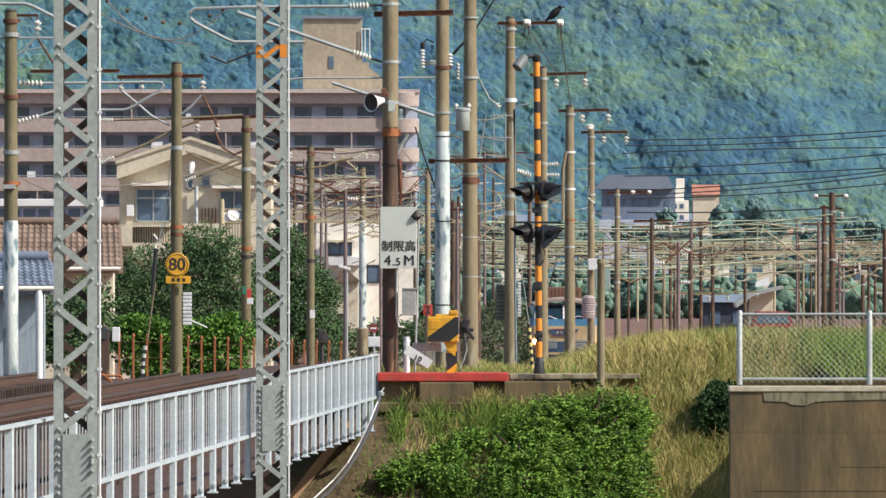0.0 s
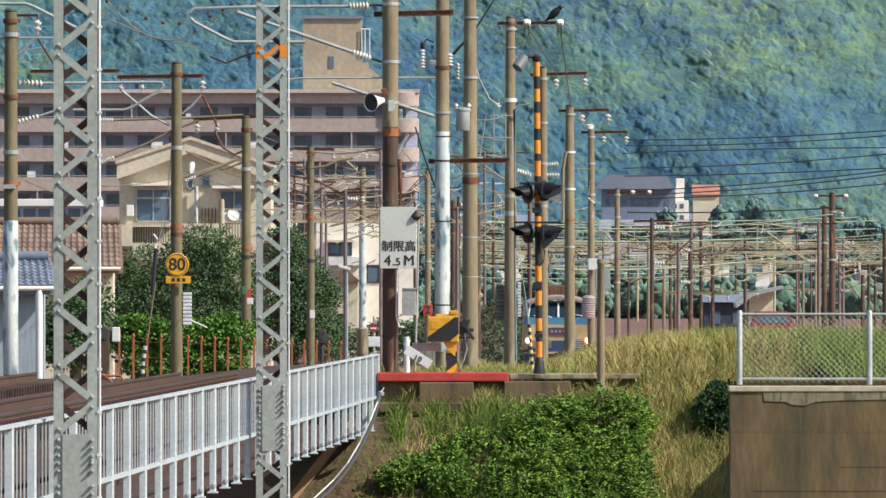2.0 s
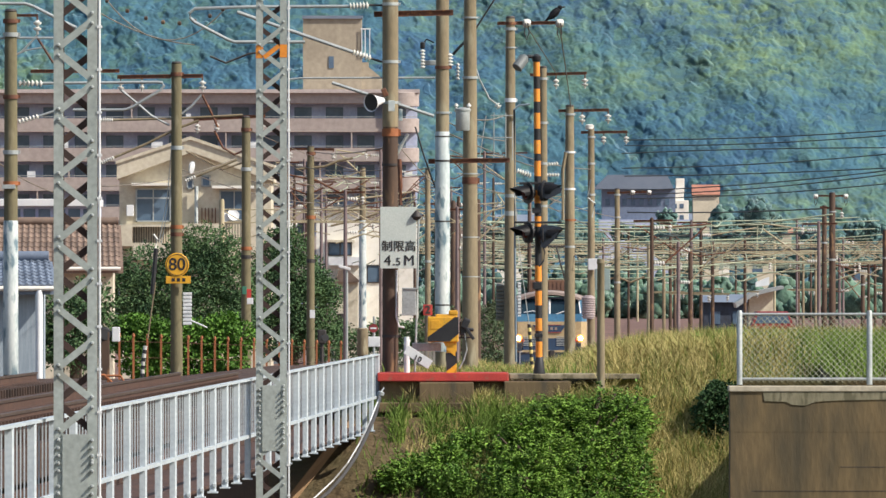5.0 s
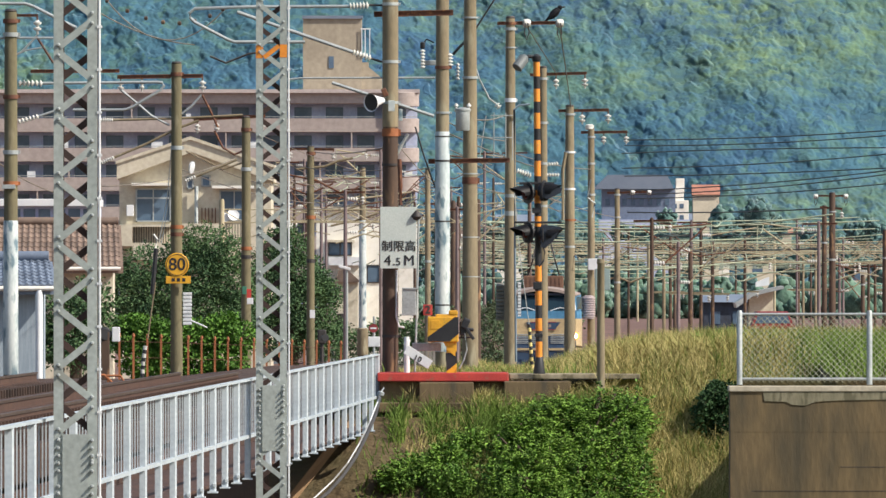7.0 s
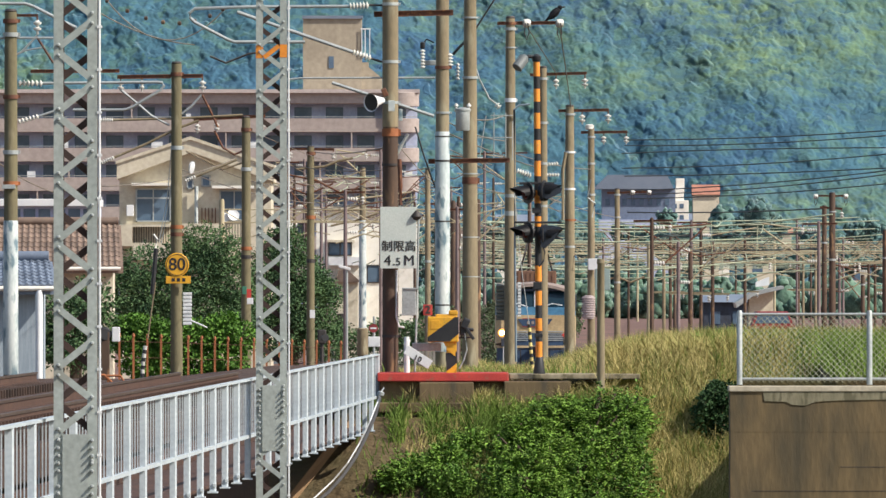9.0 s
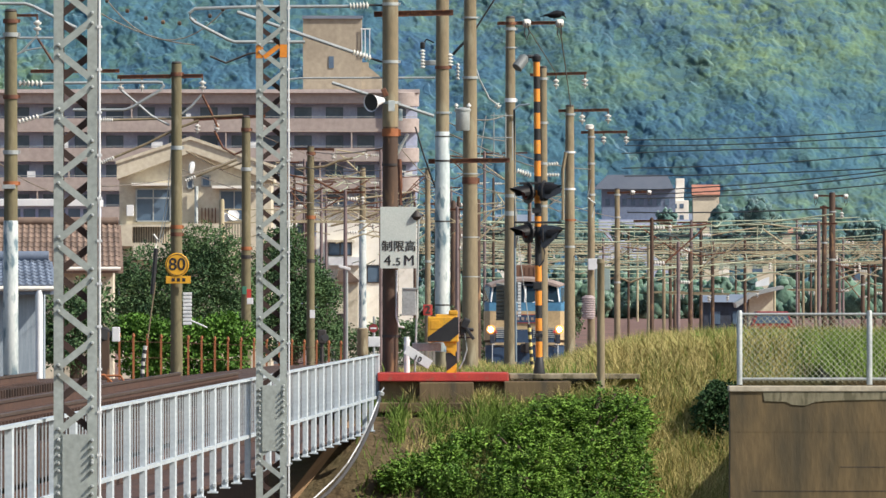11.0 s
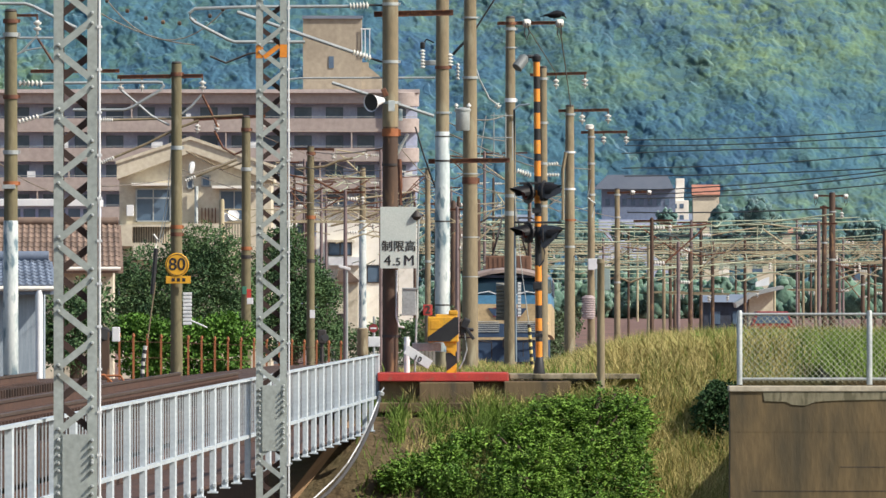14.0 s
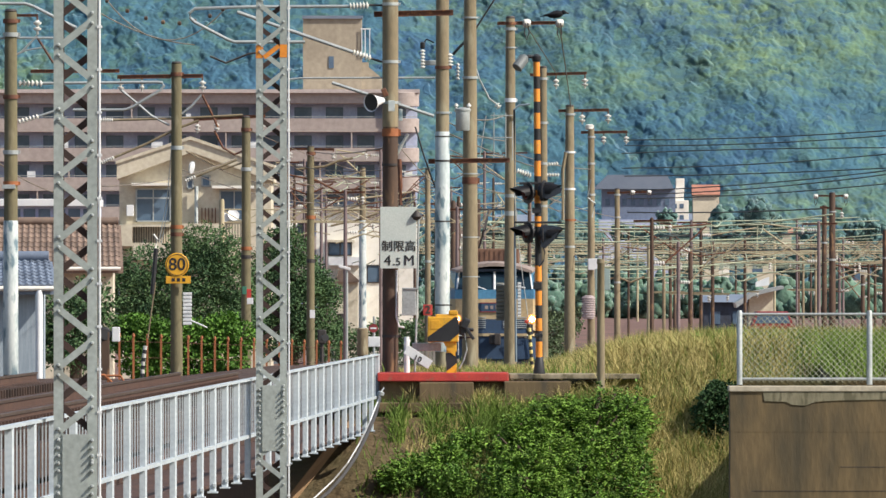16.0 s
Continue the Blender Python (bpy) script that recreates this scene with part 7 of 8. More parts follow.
# orange tinted shed between the poles
part("rust_panel", box(B(), rel((-7.613, 723.35, 4.805), WB), (0.5, 0.5, 3.0), bevel=0.03), DARK_RUST, white_house)

# low buildings across the yard
GB = (35.600, 2242.40, -3.260)
gb = thing("long_grey_building", GB, "long low grey roofed building below the hill", "building")
part("wall", box(B(), (35.600 - GB[0], 4, 7.800), (16.000, 8, 15.600)), HAZE_WALL, gb)
part("roof", slab(B(), [(26.600 - GB[0], 21.000), (29.100 - GB[0], 23.500), (39.600 - GB[0], 23.500), (40.800 - GB[0], 21.000)], -1, 9), GREY_ROOF, gb)
part("upper_wall", box(B(), (34.600 - GB[0], 4, 18.300), (13.000, 7, 5.600)), mat("blue grey plank wall", (0.17, 0.22, 0.32), (0.14, 0.18, 0.27), scale=0.3, fine=2), gb)
for k in range(8):
    part("window", box(B(), (29.100 - GB[0] + 1.500 * k, 0.45, 18.700), (0.800, 0.1, 1.200)), WIN, gb)
SB = (43.333, 2335.83, -3.260)
sb = thing("stepped_white_house", SB, "white stepped building with terraces", "building")
for k, (p, q) in enumerate((((41.875, 2335.83, 16.323), (45.208, 2335.83, -3.260)), ((42.292, 2335.83, 18.407), (44.375, 2335.83, 16.219)), ((42.917, 2335.83, 20.386), (44.479, 2335.83, 18.302)))):
    part("block", box(B(), (span(p, q)[0] - SB[0], 2 + k, span(p, q)[1] - SB[2]), (span(p, q)[2], 4, span(p, q)[3]), bevel=0.1), WHITE_WALL, sb)
for k in range(4):
    part("window", box(B(), (42.708 - SB[0] + 1.250 * (k % 2), -0.02, 13.198 - SB[2] + 2.083 * (k // 2)), (0.729, 0.1, 0.833)), WIN, sb)


def small_house(p, q, top, roof_m, wall_m, label, ov=1.08, depth=6.0):
    """A gabled house whose front runs from p to q (bottom to eave), with a ridge height above."""
    x, z, w, h = span(p, q)
    t = thing("house", (x, p[1], z - h / 2), label, "house", "far houses")
    part("wall", box(B(), (0, depth / 2, h / 2), (w, depth, h)), wall_m, t)
    bm = B()
    rows_ = []
    for xx in (-w / 2 * ov, w / 2 * ov):
        rows_.append([bm.verts.new((xx, yy, zz)) for yy, zz in ((-0.5, h), (depth / 2, h + top), (depth + 0.5, h), (depth / 2, h - 0.2))])
    for k in range(4):
        bm.faces.new((rows_[0][k], rows_[1][k], rows_[1][(k + 1) % 4], rows_[0][(k + 1) % 4]))
    bm.faces.new(rows_[0]), bm.faces.new(rows_[1][::-1])
    part("roof", bm, roof_m, t)
    for k in range(max(2, int(w / 3))):
        n = max(2, int(w / 3))
        part("window", box(B(), (-w / 2 + w * (k + 0.5) / n, -0.02, h * 0.6), (w / n * 0.45, 0.08, h * 0.32)), WIN, t)
    return t


small_house((44.200, 2242.40, -3.260), (48.800, 2242.40, 16.740), 1.800, ORANGE_ROOF, CREAM_WALL, "cream house with orange tile roof")
small_house((47.889, 2491.56, -3.260), (56.222, 2491.56, 12.296), 2.444, GREY_ROOF, WHITE_WALL, "white house with blue grey roof")
small_house((59.556, 2491.56, -3.260), (68.444, 2491.56, 10.962), 1.111, ORANGE_ROOF, CREAM_WALL, "low house with faded orange roof")
small_house((35.909, 2548.18, -3.260), (45.000, 2548.18, 10.263), 1.591, GREY_ROOF, WHITE_WALL, "low white house with grey roof")
small_house((72.889, 2491.56, -3.260), (86.222, 2491.56, 7.851), 2.222, TILE, CREAM_WALL, "cream house with brown roof")
small_house((20.955, 1019.27, -3.215), (24.591, 1019.27, -0.078), 0.636, GREY_ROOF, LOCO_DARK, "dark shed with grey blue roof", depth=9)
small_house((10.667, 2491.56, -3.260), (19.556, 2491.56, 12.296), 2.222, GREY_ROOF, WHITE_WALL, "white house with grey roof beyond the yard")
small_house((0.600, 2242.40, -3.260), (6.600, 2242.40, 9.240), 1.800, TILE, WHITE_WALL, "white house with brown roof beyond the yard")
# open shed with a curved roof
SH = (23.375, 934.33, -3.218)
shed = thing("yard_shed", SH, "open yard shed with curved pale roof and tan wall", "shed")
part("roof", slab(B(), [(rel(p, SH)[0], rel(p, SH)[2]) for p in ((21.500, 934.33, 0.032), (22.750, 934.33, 0.865), (25.042, 934.33, 1.282), (25.083, 934.33, 1.073), (22.833, 934.33, 0.532), (21.583, 934.33, -0.343))], -1.5, 6), GALV, shed, "pale curved roof")
part("wall", slab(B(), [(rel(p, SH)[0], rel(p, SH)[2]) for p in ((22.542, 934.33, -3.218), (22.542, 934.33, 0.365), (24.333, 934.33, 0.948), (24.333, 934.33, -3.218))], 0, 5), CREAM_WALL, shed)
part("white_panel", slab(B(), [(rel(p, SH)[0], rel(p, SH)[2]) for p in ((23.083, 934.33, 1.198), (23.083, 934.33, 1.532), (24.083, 934.33, 1.948), (24.083, 934.33, 1.323))], 2, 3), WHITE_PAINT, shed)
# red car behind the fence
CAR = (11.231, 431.23, -0.548)
car = thing("car", CAR, "small red car parked behind the fence", "car")
part("body", slab(B(), [(-0.85, 0.2), (-0.85, 0.62), (-0.72, 0.75), (-0.55, 1.2), (0.5, 1.2), (0.68, 0.76), (0.82, 0.62), (0.82, 0.2)], 0, 3.6), DULL_RED, car, "dull red body")
part("windscreen", slab(B(), [(-0.62, 0.8), (-0.5, 1.14), (0.45, 1.14), (0.58, 0.8)], -0.012, 0.01), WIN, car)
for s in (-1, 1):
    part("wheel", lathe(B(), [(0.05, -0.09), (0.29, -0.09), (0.29, 0.09), (0.05, 0.09)], (s * 0.72, 0.7, 0.29), (1, 0, 0), n=16), BLACK, car, smooth=True)
    part("wheel", lathe(B(), [(0.05, -0.09), (0.29, -0.09), (0.29, 0.09), (0.05, 0.09)], (s * 0.72, 2.9, 0.29), (1, 0, 0), n=16), BLACK, car, smooth=True)
    part("headlight", box(B(), (s * 0.66, -0.01, 0.58), (0.24, 0.05, 0.14), bevel=0.02), PORCELAIN, car)


# ---- yard overhead line ----
YARD_WIRE = mat("pale contact wire", (0.46, 0.5, 0.34), (0.3, 0.37, 0.28), 0.7, scale=2)
YARD_STEEL = mat("tan weathered gantry steel", (0.44, 0.38, 0.25), (0.33, 0.29, 0.19), 0.8, scale=1, wear=(0.45, 0.38, 0.27), wear_at=0.6)
rnd = random.Random(21)


def gantry(x0, x1, y, z_beam, label="weathered yard gantry with lattice beam"):
    """Portal over the yard tracks: slim posts, a trussed beam and hanging insulators."""
    g = ground_z(0, min(y, 900)) - 0.1
    t = thing("yard_gantry", (x0, y, g), label, "gantry", "yard gantries")
    h = z_beam - g
    n = max(2, int((x1 - x0) / 19) + 1)
    for k in range(n):
        x = (x1 - x0) * k / (n - 1)
        part("post", lathe(B(), [(0.14, 0), (0.11, h + 0.9), (0.08, h + 1.0)], (x, 0, 0), n=10), YARD_STEEL if (k + int(y)) % 3 else BROWN_POLE, t, smooth=True)
    bm = B()
    for zz in (h, h + 0.55):
        tube(bm, [(0, 0, zz), (x1 - x0, 0, zz)], 0.032, 5)
    m = int((x1 - x0) / 0.9)
    for k in range(m):
        xa, xb = (x1 - x0) * k / m, (x1 - x0) * (k + 1) / m
        tube(bm, [(xa, 0, h if k % 2 else h + 0.55), (xb, 0, h + 0.55 if k % 2 else h)], 0.02, 4)
    part("truss_beam", bm, YARD_STEEL, t, "tan lattice beam")
    for k in range(int((x1 - x0) / 4.5)):
        x = 1.6 + 4.5 * k
        insulator(t, (x, 0, h), (x, 0, h - 0.4), 0.09, 3)
        pipe(t, [(x - 1.2, 0, h - 0.9), (x, 0, h - 0.5), (x + 1.0, 0, h - 0.7)], 0.035, YARD_STEEL, "registration_arm", 5)


for y, x0, x1, zb in ((640, 10.4, 27, 2.6), (760, 4, 32, 3.3), (880, 0, 36, 3.0), (1040, -6, 44, 3.9), (1250, -14, 56, 4.6), (1500, -18, 64, 5.4)):
    gantry(x0, x1, y, zb)
gantry(-9.5, 1.5, 545, 4.2)
gantry(-14, 0.5, 620, 4.6)
gantry(-18, 0, 720, 5.0)


def strung(name, at_, runs, r, m, label):
    """A set of wires, each one a part of its line."""
    t = thing(name, at_, label, "overhead wires")
    for pts in runs:
        part("wire", tube(B(), [rel(p, at_) for p in pts], r, 4), m, t)
    return t


RUNS = []
for k in range(22):
    xa, xb = -3 + 1.25 * k, -14 + 3.3 * k
    za = 2.6 + 0.5 * (k % 4)
    pts = []
    for j in range(15):
        f = j / 14
        pts.append((xa + (xb - xa) * f, 560 + 900 * f, za + 1.3 * f - 0.25 * math.sin(f * math.pi * 6) ** 2))
    RUNS.append(pts)
for k in range(30):
    y = 520 + 33 * k + rnd.uniform(-6, 6)
    half = y * 0.035
    z = rnd.uniform(1.6, 5.2) + (y - 520) * 0.0012
    RUNS.append(sag((rnd.uniform(0.2, 3), y, z), (half * rnd.uniform(0.75, 1.0), y + rnd.uniform(-8, 8), z + rnd.uniform(-0.5, 0.5)), rnd.uniform(0.1, 0.5), 8))
strung("yard_overhead_line", (10, 560, 2), RUNS, 0.03, YARD_WIRE, "many thin overhead wires strung across the railway yard")
for k in range(12):
    y = rnd.uniform(540, 1100)
    x = rnd.uniform(0.012, 0.036) * y if k < 15 else rnd.uniform(-0.012, 0.0) * y
    g = ground_z(x, min(y, 900))
    ob = pole("yard_pole", (x, y, g), rnd.uniform(1.8, 4.4) + y * 0.001, 0.11, "slim brown overhead line pole in the yard", BROWN_POLE if k % 2 else CONCRETE_POLE, "yard poles")
    beam(ob, (-0.9, 0, 4.2), (0.9, 0, 4.2), 0.1, 0.1, YARD_STEEL)
    hung(ob, (0.8, 0, 4.2), 0.4, 0.1)



DULL_MAST = mat("dull violet brown mast", (0.23, 0.175, 0.175), (0.155, 0.12, 0.125), 0.85, scale=1.5, stretch=(1, 1, 0.3))


def bracket_mast(x, y, top, way, m, reach):
    """A yard mast with a hinged bracket: top tube, sloping strut, steady arm, insulators and droppers."""
    g = ground_z(x, min(y, 900))
    t = thing("bracket_mast", (x, y, g), "slim mast with hinged overhead line bracket", "overhead line mast", "yard bracket masts")
    h = top - g
    part("shaft", lathe(B(), [(0.095, -0.3), (0.07, h), (0.03, h + 0.04)], (0, 0, 0), n=8), m, t, smooth=True)
    e = way * reach
    arm = B()
    tube(arm, [(way * 0.5, 0, h - 0.35), (e, 0, h - 0.2 + rnd.uniform(-0.1, 0.25))], 0.034, 5)
    tube(arm, [(way * 0.5, 0, h - 1.7), (e * 0.92, 0, h - 0.3)], 0.034, 5)
    tube(arm, [(e * 0.45, 0, h - 1.1), (e * 0.8, 0, h - 1.45), (e * 1.25, 0, h - 1.3)], 0.026, 5)
    part("bracket", arm, YARD_STEEL if rnd.random() < 0.6 else RUST, t)
    for z in (h - 0.35, h - 1.7):
        insulator(t, (way * 0.08, 0, z), (way * 0.5, 0, z), 0.085, 4)
    part("steady_clip", rod(B(), (e, 0, h - 0.1), (e * 1.02, 0, h - 1.35), 0.014, n=4), YARD_WIRE, t)
    if rnd.random() < 0.6:
        beam(t, (-0.7, 0, h - 0.1), (0.8, 0, h - 0.08), 0.09, 0.08)
        hung(t, (0.7 * way, 0, h - 0.15), 0.4, 0.09)
    for dx, dz in ((e, h - 0.2), (e * 1.2, h - 1.35), (e * 0.6, h - 0.6)):
        part("contact_wire", tube(B(), sag((dx, 0, dz), (dx + rnd.uniform(-2.2, 2.2), rnd.uniform(-30, 45), dz + rnd.uniform(-0.7, 0.5)), rnd.uniform(0.0, 0.4), 6), 0.02, 4), YARD_WIRE, t)


for k in range(46):
    y = 470 + 620 * rnd.random() ** 1.3
    if k < 30:
        x = y * rnd.uniform(-0.0125, 0.0075)
        top = 1.74 + y * rnd.uniform(0.0045, 0.0105)
    else:
        x = y * rnd.uniform(0.0105, 0.035)
        top = 1.74 + y * rnd.uniform(0.001, 0.0052)
    if abs(x - along(RAIL_X, y)) < 2.4 and y < 560:
        continue
    bracket_mast(x, y, top, rnd.choice((-1, 1)), rnd.choice((BROWN_POLE, DULL_MAST, DULL_MAST)), rnd.uniform(1.6, 3.0))

# power lines to the right of the hill foot
strung("power_lines", (10.700, 747.47, 8.240), [sag(p, q, d, 12) for p, q, d in (((10.700, 747.47, 9.973), (24.588, 659.53, 9.593), 0.15), ((10.700, 747.47, 9.640), (24.588, 659.53, 9.358), 0.2), ((10.533, 747.47, 9.173), (24.588, 659.53, 8.593), -0.1), ((10.533, 747.47, 8.307), (24.588, 659.53, 8.416), 0.2), ((10.700, 747.47, 7.840), (24.588, 659.53, 7.622), 0.1), ((10.867, 747.47, 6.973), (24.588, 659.53, 7.593), 0.2), ((10.867, 747.47, 6.740), (24.588, 659.53, 7.416), 0.25), ((10.867, 747.47, 6.507), (24.588, 659.53, 6.887), 0.2), ((9.588, 659.53, 5.240), (18.316, 590.11, 5.082), 0.1), ((9.882, 659.53, 4.005), (17.789, 590.11, 3.924), 0.06), ((9.882, 659.53, 3.211), (17.842, 590.11, 3.187), 0.05))], 0.032, mat("dark cable", (0.04, 0.06, 0.06)), "dark power lines sagging across the valley")
strung("overhead_wires", (-3.067, 373.73, 4.990), [sag(p, q, d, 12) for p, q, d in (((-8.557, 320.34, 8.883), (-5.486, 320.34, 8.597), 0.95), ((-8.629, 320.34, 8.454), (-6.271, 320.34, 7.669), 0.15), ((-11.879, 339.76, 4.846), (-10.212, 339.76, 4.013), 0.1), ((-9.152, 339.76, 4.240), (-6.067, 373.73, 5.323), 0.2), ((-7.567, 373.73, 5.523), (-5.867, 498.31, 5.407), 0.3), ((-7.733, 373.73, 4.990), (-4.978, 498.31, 4.740), 0.2), ((-6.255, 407.71, 6.558), (-3.789, 590.11, 6.740), 0.1), ((-6.255, 407.71, 5.558), (-3.526, 590.11, 5.293), 0.1), ((-4.978, 498.31, 6.740), (-1.044, 249.16, 4.351), 0.1), ((-6.073, 407.71, 5.104), (-3.000, 590.11, 5.687), 0.05), ((-6.089, 498.31, 5.851), (-2.100, 560.60, 6.165), 0.1), ((-5.867, 498.31, 5.073), (-1.850, 560.60, 5.865), 0.1), ((-5.600, 560.60, 4.615), (-2.800, 560.60, 5.615), 0.1), ((-4.850, 560.60, 3.865), (-2.800, 560.60, 4.615), 0.1), ((0.071, 263.81, 5.034), (1.785, 344.98, 5.509), 0.1), ((0.071, 263.81, 4.799), (3.034, 386.62, 5.102), 0.05), ((0.700, 280.30, 5.277), (1.514, 320.34, 5.869), 0.05), ((0.675, 280.30, 4.303), (4.320, 448.48, 4.440), 0.1), ((1.779, 329.76, 5.049), (5.438, 467.17, 5.803), 0.1), ((1.779, 329.76, 4.166), (8.105, 590.11, 3.714), 0.1), ((-5.708, 467.17, 6.011), (-1.567, 373.73, 4.990), 0.15), ((-6.280, 448.48, 6.340), (-4.600, 560.60, 5.740), 0.1), ((-5.978, 498.31, 5.518), (-3.789, 590.11, 6.819), 0.12), ((-4.976, 533.90, 6.383), (-1.567, 373.73, 4.240), 0.1), ((-6.286, 533.90, 4.716), (-1.567, 373.73, 4.123), 0.12), ((-5.333, 533.90, 5.145), (-2.800, 560.60, 4.165), 0.05), ((-4.600, 560.60, 6.615), (-3.053, 590.11, 3.714), 0.0), ((-1.400, 373.73, 5.823), (-0.233, 373.73, 4.490), 0.05), ((-0.733, 373.73, 4.990), (0.767, 373.73, 4.157), 0.1), ((0.086, 320.34, 5.069), (1.433, 373.73, 5.123), 0.05), ((0.933, 373.73, 4.490), (2.473, 407.71, 4.467), 0.05), ((1.109, 407.71, 4.195), (3.667, 467.17, 4.303), 0.08), ((1.320, 448.48, 3.640), (4.682, 509.64, 3.717), 0.06), ((1.320, 448.48, 2.240), (4.909, 509.64, 2.490), 0.06), ((3.200, 407.71, 4.467), (8.105, 590.11, 4.635), 0.1), ((2.986, 324.99, 8.276), (3.897, 386.62, 6.999), 0.0), ((2.116, 324.99, 8.276), (3.333, 373.73, 7.823), 0.0))], 0.014, mat("grey brown wire", (0.25, 0.21, 0.165), (0.17, 0.14, 0.11)), "overhead wires strung between the line poles")
chain = thing("beaded_wire", (-8.557, 320.34, 8.883), "sagging wire with dark bead insulators", "overhead wire")
LC = at((-8.557, 320.34, 8.883))
for k, p in enumerate(((-8.486, 320.34, 8.783), (-7.971, 320.34, 8.526), (-7.500, 320.34, 8.340), (-7.071, 320.34, 8.240), (-6.657, 320.34, 8.211), (-6.271, 320.34, 8.269), (-5.886, 320.34, 8.397), (-5.557, 320.34, 8.569))):
    part("bead", lathe(B(), [(0.02, -0.05), (0.055, -0.03), (0.055, 0.03), (0.02, 0.05)], LC(p), (1, 0, 0), n=10), BROWN_POLE, chain, smooth=True)


# far greens: haze painted as pale blue-green, subsurface softening the contrast
def hazy_green(name, a, b):
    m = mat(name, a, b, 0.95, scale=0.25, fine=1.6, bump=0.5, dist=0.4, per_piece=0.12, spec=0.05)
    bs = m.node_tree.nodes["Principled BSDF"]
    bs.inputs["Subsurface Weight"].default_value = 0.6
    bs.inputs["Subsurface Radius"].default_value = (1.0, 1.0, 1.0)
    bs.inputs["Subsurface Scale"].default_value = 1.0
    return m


# low dark planting along the far side of the yard
LOW = []
rnd = random.Random(8)
for k in range(80):
    x = -40 + 95 * (k + rnd.random()) / 80
    r = rnd.uniform(1.8, 3.3)
    LOW.append(((x, 1620 + rnd.uniform(-20, 20), -3.2 + r * 0.75), (r, r, r)))
tree_belt("far_hedge", [(c, r[0]) for c, r in LOW], hazy_green("hazy hedge green", (0.115, 0.185, 0.135), (0.085, 0.15, 0.12)), "long dark green hedge beyond the yard")


TREES = []
for k in range(230):
    x = -34 + 120 * (k + rnd.random()) / 230
    r = rnd.uniform(1.3, 2.8)
    top = 12.5 + 4.5 * noise.noise((x * 0.09, 3, 0)) + 2.5 * noise.noise((x * 0.4, 1, 0))
    TREES.append(((x, 2060 + rnd.uniform(-25, 25), top - r - (top + 2.5) * rnd.random() ** 1.3), (r, r, r)))
tree_belt("far_trees", [(c, r[0]) for c, r in TREES], hazy_green("hazy far tree green", (0.1, 0.172, 0.15), (0.075, 0.14, 0.145)), "belt of green trees beyond the yard")


SCRUB = []
for k in range(70):
    y = rnd.uniform(585, 640)
    x = y * rnd.uniform(-0.0005, 0.0105)
    r = rnd.uniform(0.35, 0.85)
    SCRUB.append(((x, y, -2.6 + rnd.random() ** 1.6 * 2.9 * (1 - 0.4 * noise.noise((x * 0.8, 0, 2)))), (r, r, r * 1.1)))
bush("yard_scrub", SCRUB, 26000, 0.16, leaf_mat("dull scrub leaves", (0.1, 0.15, 0.07), (0.075, 0.1, 0.06), 0.35), "dull green scrub at the edge of the yard", (3, 612, -2.9))


# ---- trackside odds and ends ----
F30 = (-7.208, 311.44, -0.663)
L30 = at(F30)
lever = thing("point_indicator", F30, "leaning black trackside rod with striped marker", "track marker")
pipe(lever, [L30((-7.250, 311.44, 0.282)), L30((-7.139, 311.44, 1.115)), L30((-7.056, 311.44, 1.671))], 0.018, CONCRETE_POLE, "rod")
pipe(lever, [L30((-7.139, 311.44, 1.393)), L30((-7.042, 311.44, 2.504))], 0.055, BLACK, "dark_sleeve")
pipe(lever, [L30((-7.056, 311.44, 2.504)), L30((-7.014, 311.44, 2.726)), L30((-7.111, 311.44, 2.851))], 0.03, PORCELAIN, "tip")
for k in range(8):
    part("marker_stripe", rod(B(), L30(((-7.306, 311.44, 0.115), (-7.319, 311.44, 0.018), (-7.333, 311.44, -0.079), (-7.347, 311.44, -0.177), (-7.361, 311.44, -0.274), (-7.361, 311.44, -0.371), (-7.375, 311.44, -0.468), (-7.375, 311.44, -0.566))[k]), L30(((-7.319, 311.44, 0.018), (-7.333, 311.44, -0.079), (-7.347, 311.44, -0.177), (-7.361, 311.44, -0.274), (-7.361, 311.44, -0.371), (-7.375, 311.44, -0.468), (-7.375, 311.44, -0.566), (-7.389, 311.44, -0.663))[k]), 0.05, n=10), PORCELAIN if k % 2 == 0 else BLACK, lever)
F31 = (-7.816, 295.05, -0.589)
L31 = at(F31)
sp = thing("signal_post", F31, "short brown trackside signal with white box", "track signal")
part("post", box(B(), L31((-7.855, 295.05, -0.036)), (0.2, 0.2, 1.118), bevel=0.02), BROWN_POLE, sp)
part("lamp_head", lathe(B(), [(0.02, -0.1), (0.15, -0.08), (0.17, 0.08), (0.13, 0.12)], L31((-7.882, 295.05, 0.464)), (0.3, -1, 0), n=18), BLACK, sp, "black lamp head", True)
part("white_box", box(B(), L31((-7.605, 295.05, 0.464)), (0.184, 0.2, 0.342), bevel=0.02), WHITE_PAINT, sp, "white box")
F32 = (-6.791, 260.74, -0.434)
L32 = at(F32)
fr = thing("orange_frame", F32, "low orange steel frame beside the track", "steel frame")
pipe(fr, [L32((-7.198, 260.74, -0.225)), L32((-6.965, 260.74, -0.225)), L32((-6.791, 260.74, -0.388)), L32((-6.488, 260.74, -0.388))], 0.03, RUST_ORANGE, "bar")
pipe(fr, [L32((-6.965, 260.74, -0.237)), L32((-6.628, 260.74, -0.237)), L32((-6.535, 260.74, -0.388))], 0.025, RUST_ORANGE, "bar")
pipe(fr, [L32((-6.884, 260.74, -0.272)), L32((-6.884, 260.74, -0.527))], 0.025, RUST_ORANGE, "leg")
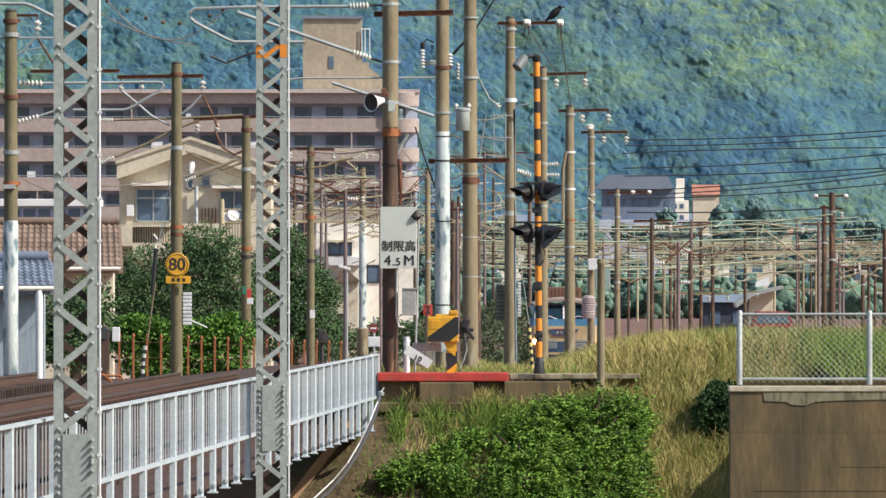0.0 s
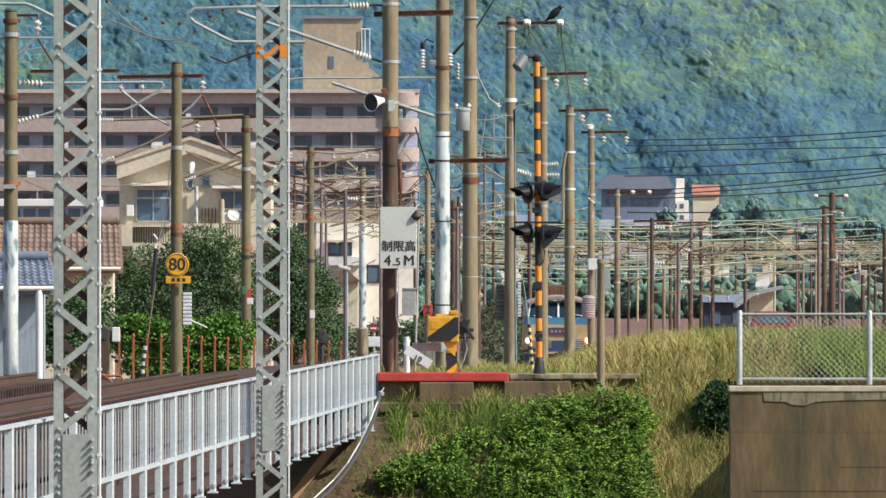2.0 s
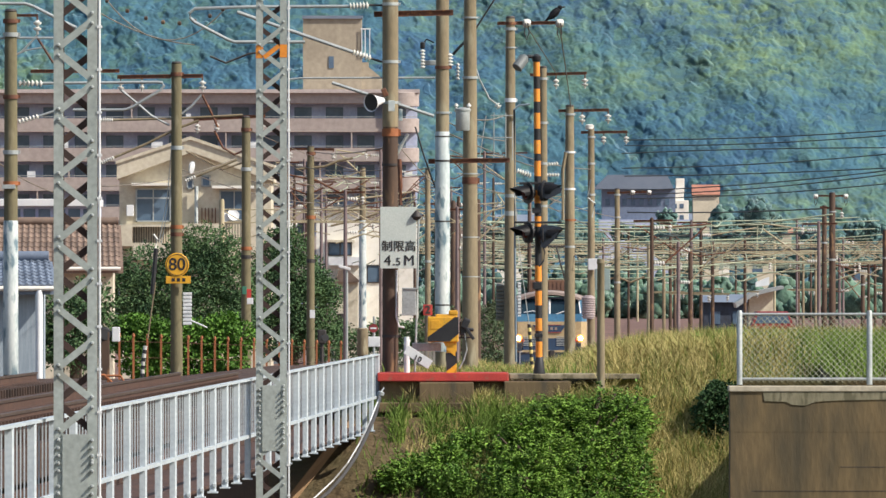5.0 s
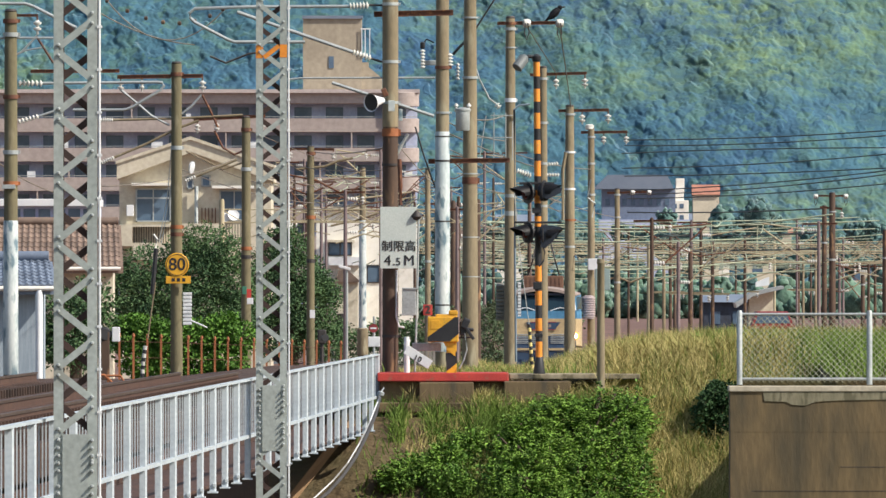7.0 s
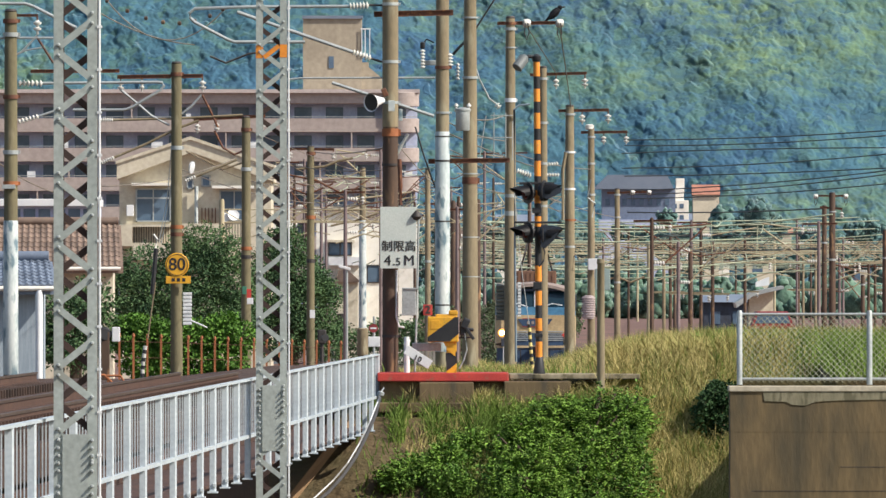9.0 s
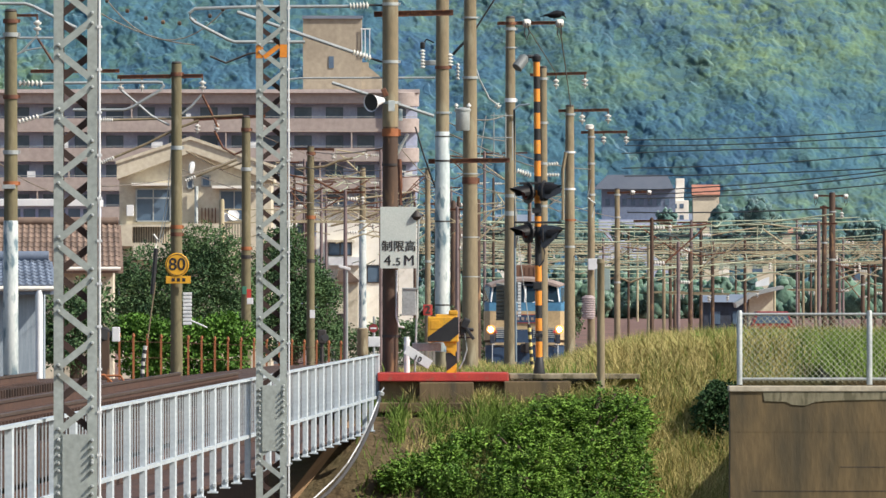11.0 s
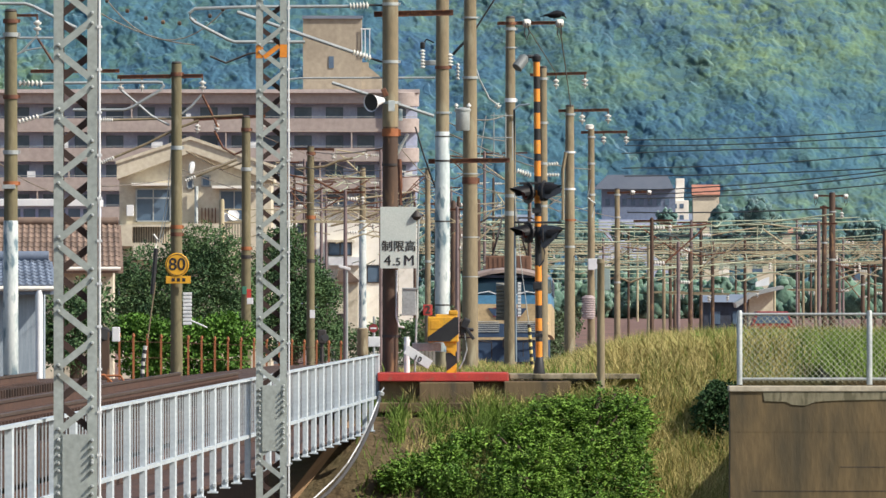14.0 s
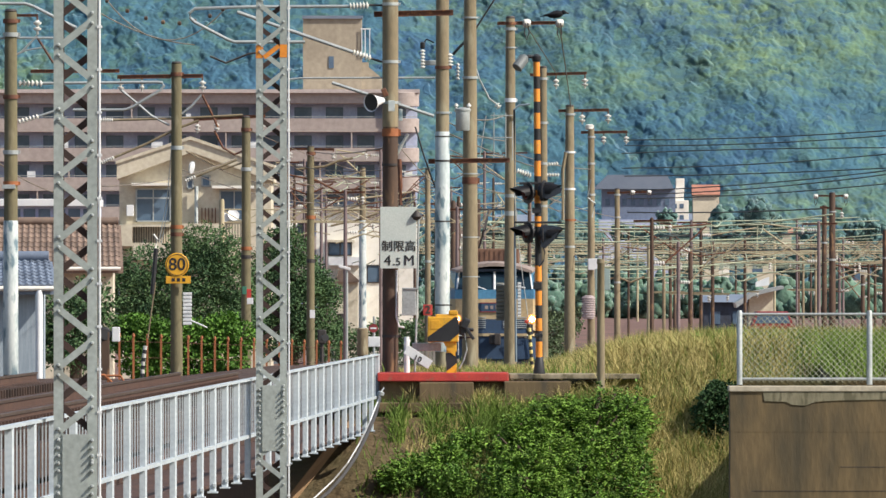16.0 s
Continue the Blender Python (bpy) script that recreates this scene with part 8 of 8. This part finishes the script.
pipe(fr, [L32((-6.535, 260.74, -0.365)), L32((-6.535, 260.74, -0.586))], 0.025, RUST_ORANGE, "leg")
bm = box(B(), (0, 0, 0), (0.188, 0.5, 0.1), bevel=0.02)
solid("white_track_box", bm, WHITE_PAINT, (-4.612, 228.82, -0.209), "small white box beside the rail", "box")
F34 = (-2.033, 373.73, -0.843)
L34 = at(F34)
rs = thing("road_sign", F34, "small round red road sign on a pole", "road sign")
part("disc", lathe(B(), [(0.02, 0), (0.13, 0.0), (0.13, 0.02), (0.02, 0.02)], L34((-2.050, 373.73, 0.307)), (0, -1, 0), n=20), DULL_RED, rs, "faded red disc")
part("bar", box(B(), Vector(L34((-2.050, 373.73, 0.307))) + Vector((0, -0.024, 0)), (0.18, 0.008, 0.045)), WHITE_PAINT, rs, "white bar")
part("white_plate", box(B(), L34((-2.033, 373.73, -0.093)), (0.35, 0.04, 0.3), bevel=0.02), WHITE_PAINT, rs)
part("post", rod(B(), L34((-2.035, 374.03, 0.656)), L34((-2.035, 374.03, -1.513)), 0.035, n=8), GALV, rs)
F35 = (-3.864, 509.64, -1.669)
L35 = at(F35)
sl = thing("street_lamp", F35, "slim street lamp with white head", "street lamp")
part("post", rod(B(), L35((-3.864, 509.64, -2.124)), L35((-3.864, 509.64, 2.126)), 0.05, n=8), GALV, sl)
part("lamp_head", box(B(), L35((-3.955, 509.64, 2.217)), (0.500, 0.2, 0.12), pose(0, 0, 0, 0, 15, 0), 0.03), WHITE_PAINT, sl, "white lamp head")
F36 = (-3.583, 373.73, -0.843)
L36 = at(F36)
ts = thing("track_signal", F36, "small dark dwarf signal beside the fence", "track signal")
part("post", rod(B(), L36((-3.567, 373.73, -1.010)), L36((-3.567, 373.73, -0.010)), 0.06, n=8), DARK_STEEL, ts)
part("head", box(B(), L36((-3.567, 373.73, 0.057)), (0.26, 0.2, 0.42), bevel=0.04), DARK_STEEL, ts)
part("hood", lathe(B(), [(0.1, 0), (0.11, 0.12), (0.09, 0.12)], L36((-3.497, 373.43, 0.025)), (0.3, -1, 0), n=14), BLACK, ts, smooth=True)


# ---- crow on the crossarm ----
CROW = mat("black crow feathers", (0.012, 0.013, 0.018), (0.008, 0.009, 0.012), 0.75, scale=12, bump=0.1, spec=0.2)
BEAK = mat("dark horn beak", (0.03, 0.028, 0.028), rough=0.4)


def crow():
    """Standing at the origin, breast towards +x."""
    t = thing("crow", (2.841, 324.99, 8.378), "black crow perched on the rusty crossarm", "crow")
    bm = lathe(B(), [(0.01, -0.2), (0.06, -0.14), (0.095, -0.03), (0.1, 0.06), (0.075, 0.15), (0.045, 0.2), (0.01, 0.22)], (0, 0, 0), (1, 0, 0.1), n=16)
    body = part("body", bm, CROW, t, smooth=True)
    part("tail", box(B(), (-0.28, 0, -0.02), (0.24, 0.07, 0.02), pose(0, 0, 0, 0, 0, 0), 0.008), CROW, body)
    for s in (-1, 1):
        part("wing", lathe(B(), [(0.01, -0.3), (0.035, -0.15), (0.06, 0.02), (0.03, 0.12), (0.01, 0.14)], (0, s * 0.07, 0.02), (1, 0, 0.05), n=10), CROW, body, smooth=True)
        part("leg", tube(B(), [(0.0, s * 0.035, 0.0), (0.01, s * 0.035, 0.1), (0.0, s * 0.035, 0.14)], 0.012, 6), CROW, t)
    head = part("head", lathe(B(), [(0.01, -0.07), (0.05, -0.04), (0.06, 0.0), (0.05, 0.04), (0.02, 0.065)], (0, 0, 0), (1, 0, 0), n=14), CROW, t, smooth=True)
    part("beak", lathe(B(), [(0.025, 0), (0.02, 0.05), (0.003, 0.1)], (0.05, 0, -0.005), (1, 0, -0.15), n=10), BEAK, head, smooth=True)
    return t, body, head


bird, bird_body, bird_head = crow()


# ---- what moves ----
def on_track(y, length, swing=1.0):
    """Pose of a vehicle whose front is at distance y along the line."""
    a = Vector((along(RAIL_X, y), y, along(RAIL_Z, y)))
    b = Vector((along(RAIL_X, y + length), y + length, along(RAIL_Z, y + length)))
    d = b - a
    return pose(*a, math.degrees(math.atan2(d.z, d.y)), 0, -swing * math.degrees(math.atan2(d.x, d.y)))


def motions():
    times = [0.5 * i for i in range(33)]
    walk(loco, [(t, on_track(509.6 - 7.6 * t, 18, 0.45)) for t in times])
    up, low = pose(0, 0, 0.17, 0, -40, 0), pose(0.03, 0, 0.15, 0, -4, 0)
    rest = pose(*bird.location, 0, 0, 0)
    walk(bird, [(0.0, rest), (16.0, rest)])
    walk(bird_body, [(0.0, up), (9.3, up), (10.8, low), (16.0, low)])
    near, far = pose(0.155, 0, 0.33, 0, -15, 0), pose(0.235, 0, 0.14, 0, 30, 0)
    bent, ahead = pose(0.22, 0, 0.19, 0, 45, 0), pose(0.25, 0, 0.21, 0, 5, 0)
    walk(bird_head, [(0.0, near), (1.0, near), (1.4, pose(0.155, 0, 0.33, 0, -15, 25)), (3.0, near), (9.3, near), (10.8, bent), (13.2, far), (14.6, bent), (15.6, ahead), (16.0, ahead)])


motions()
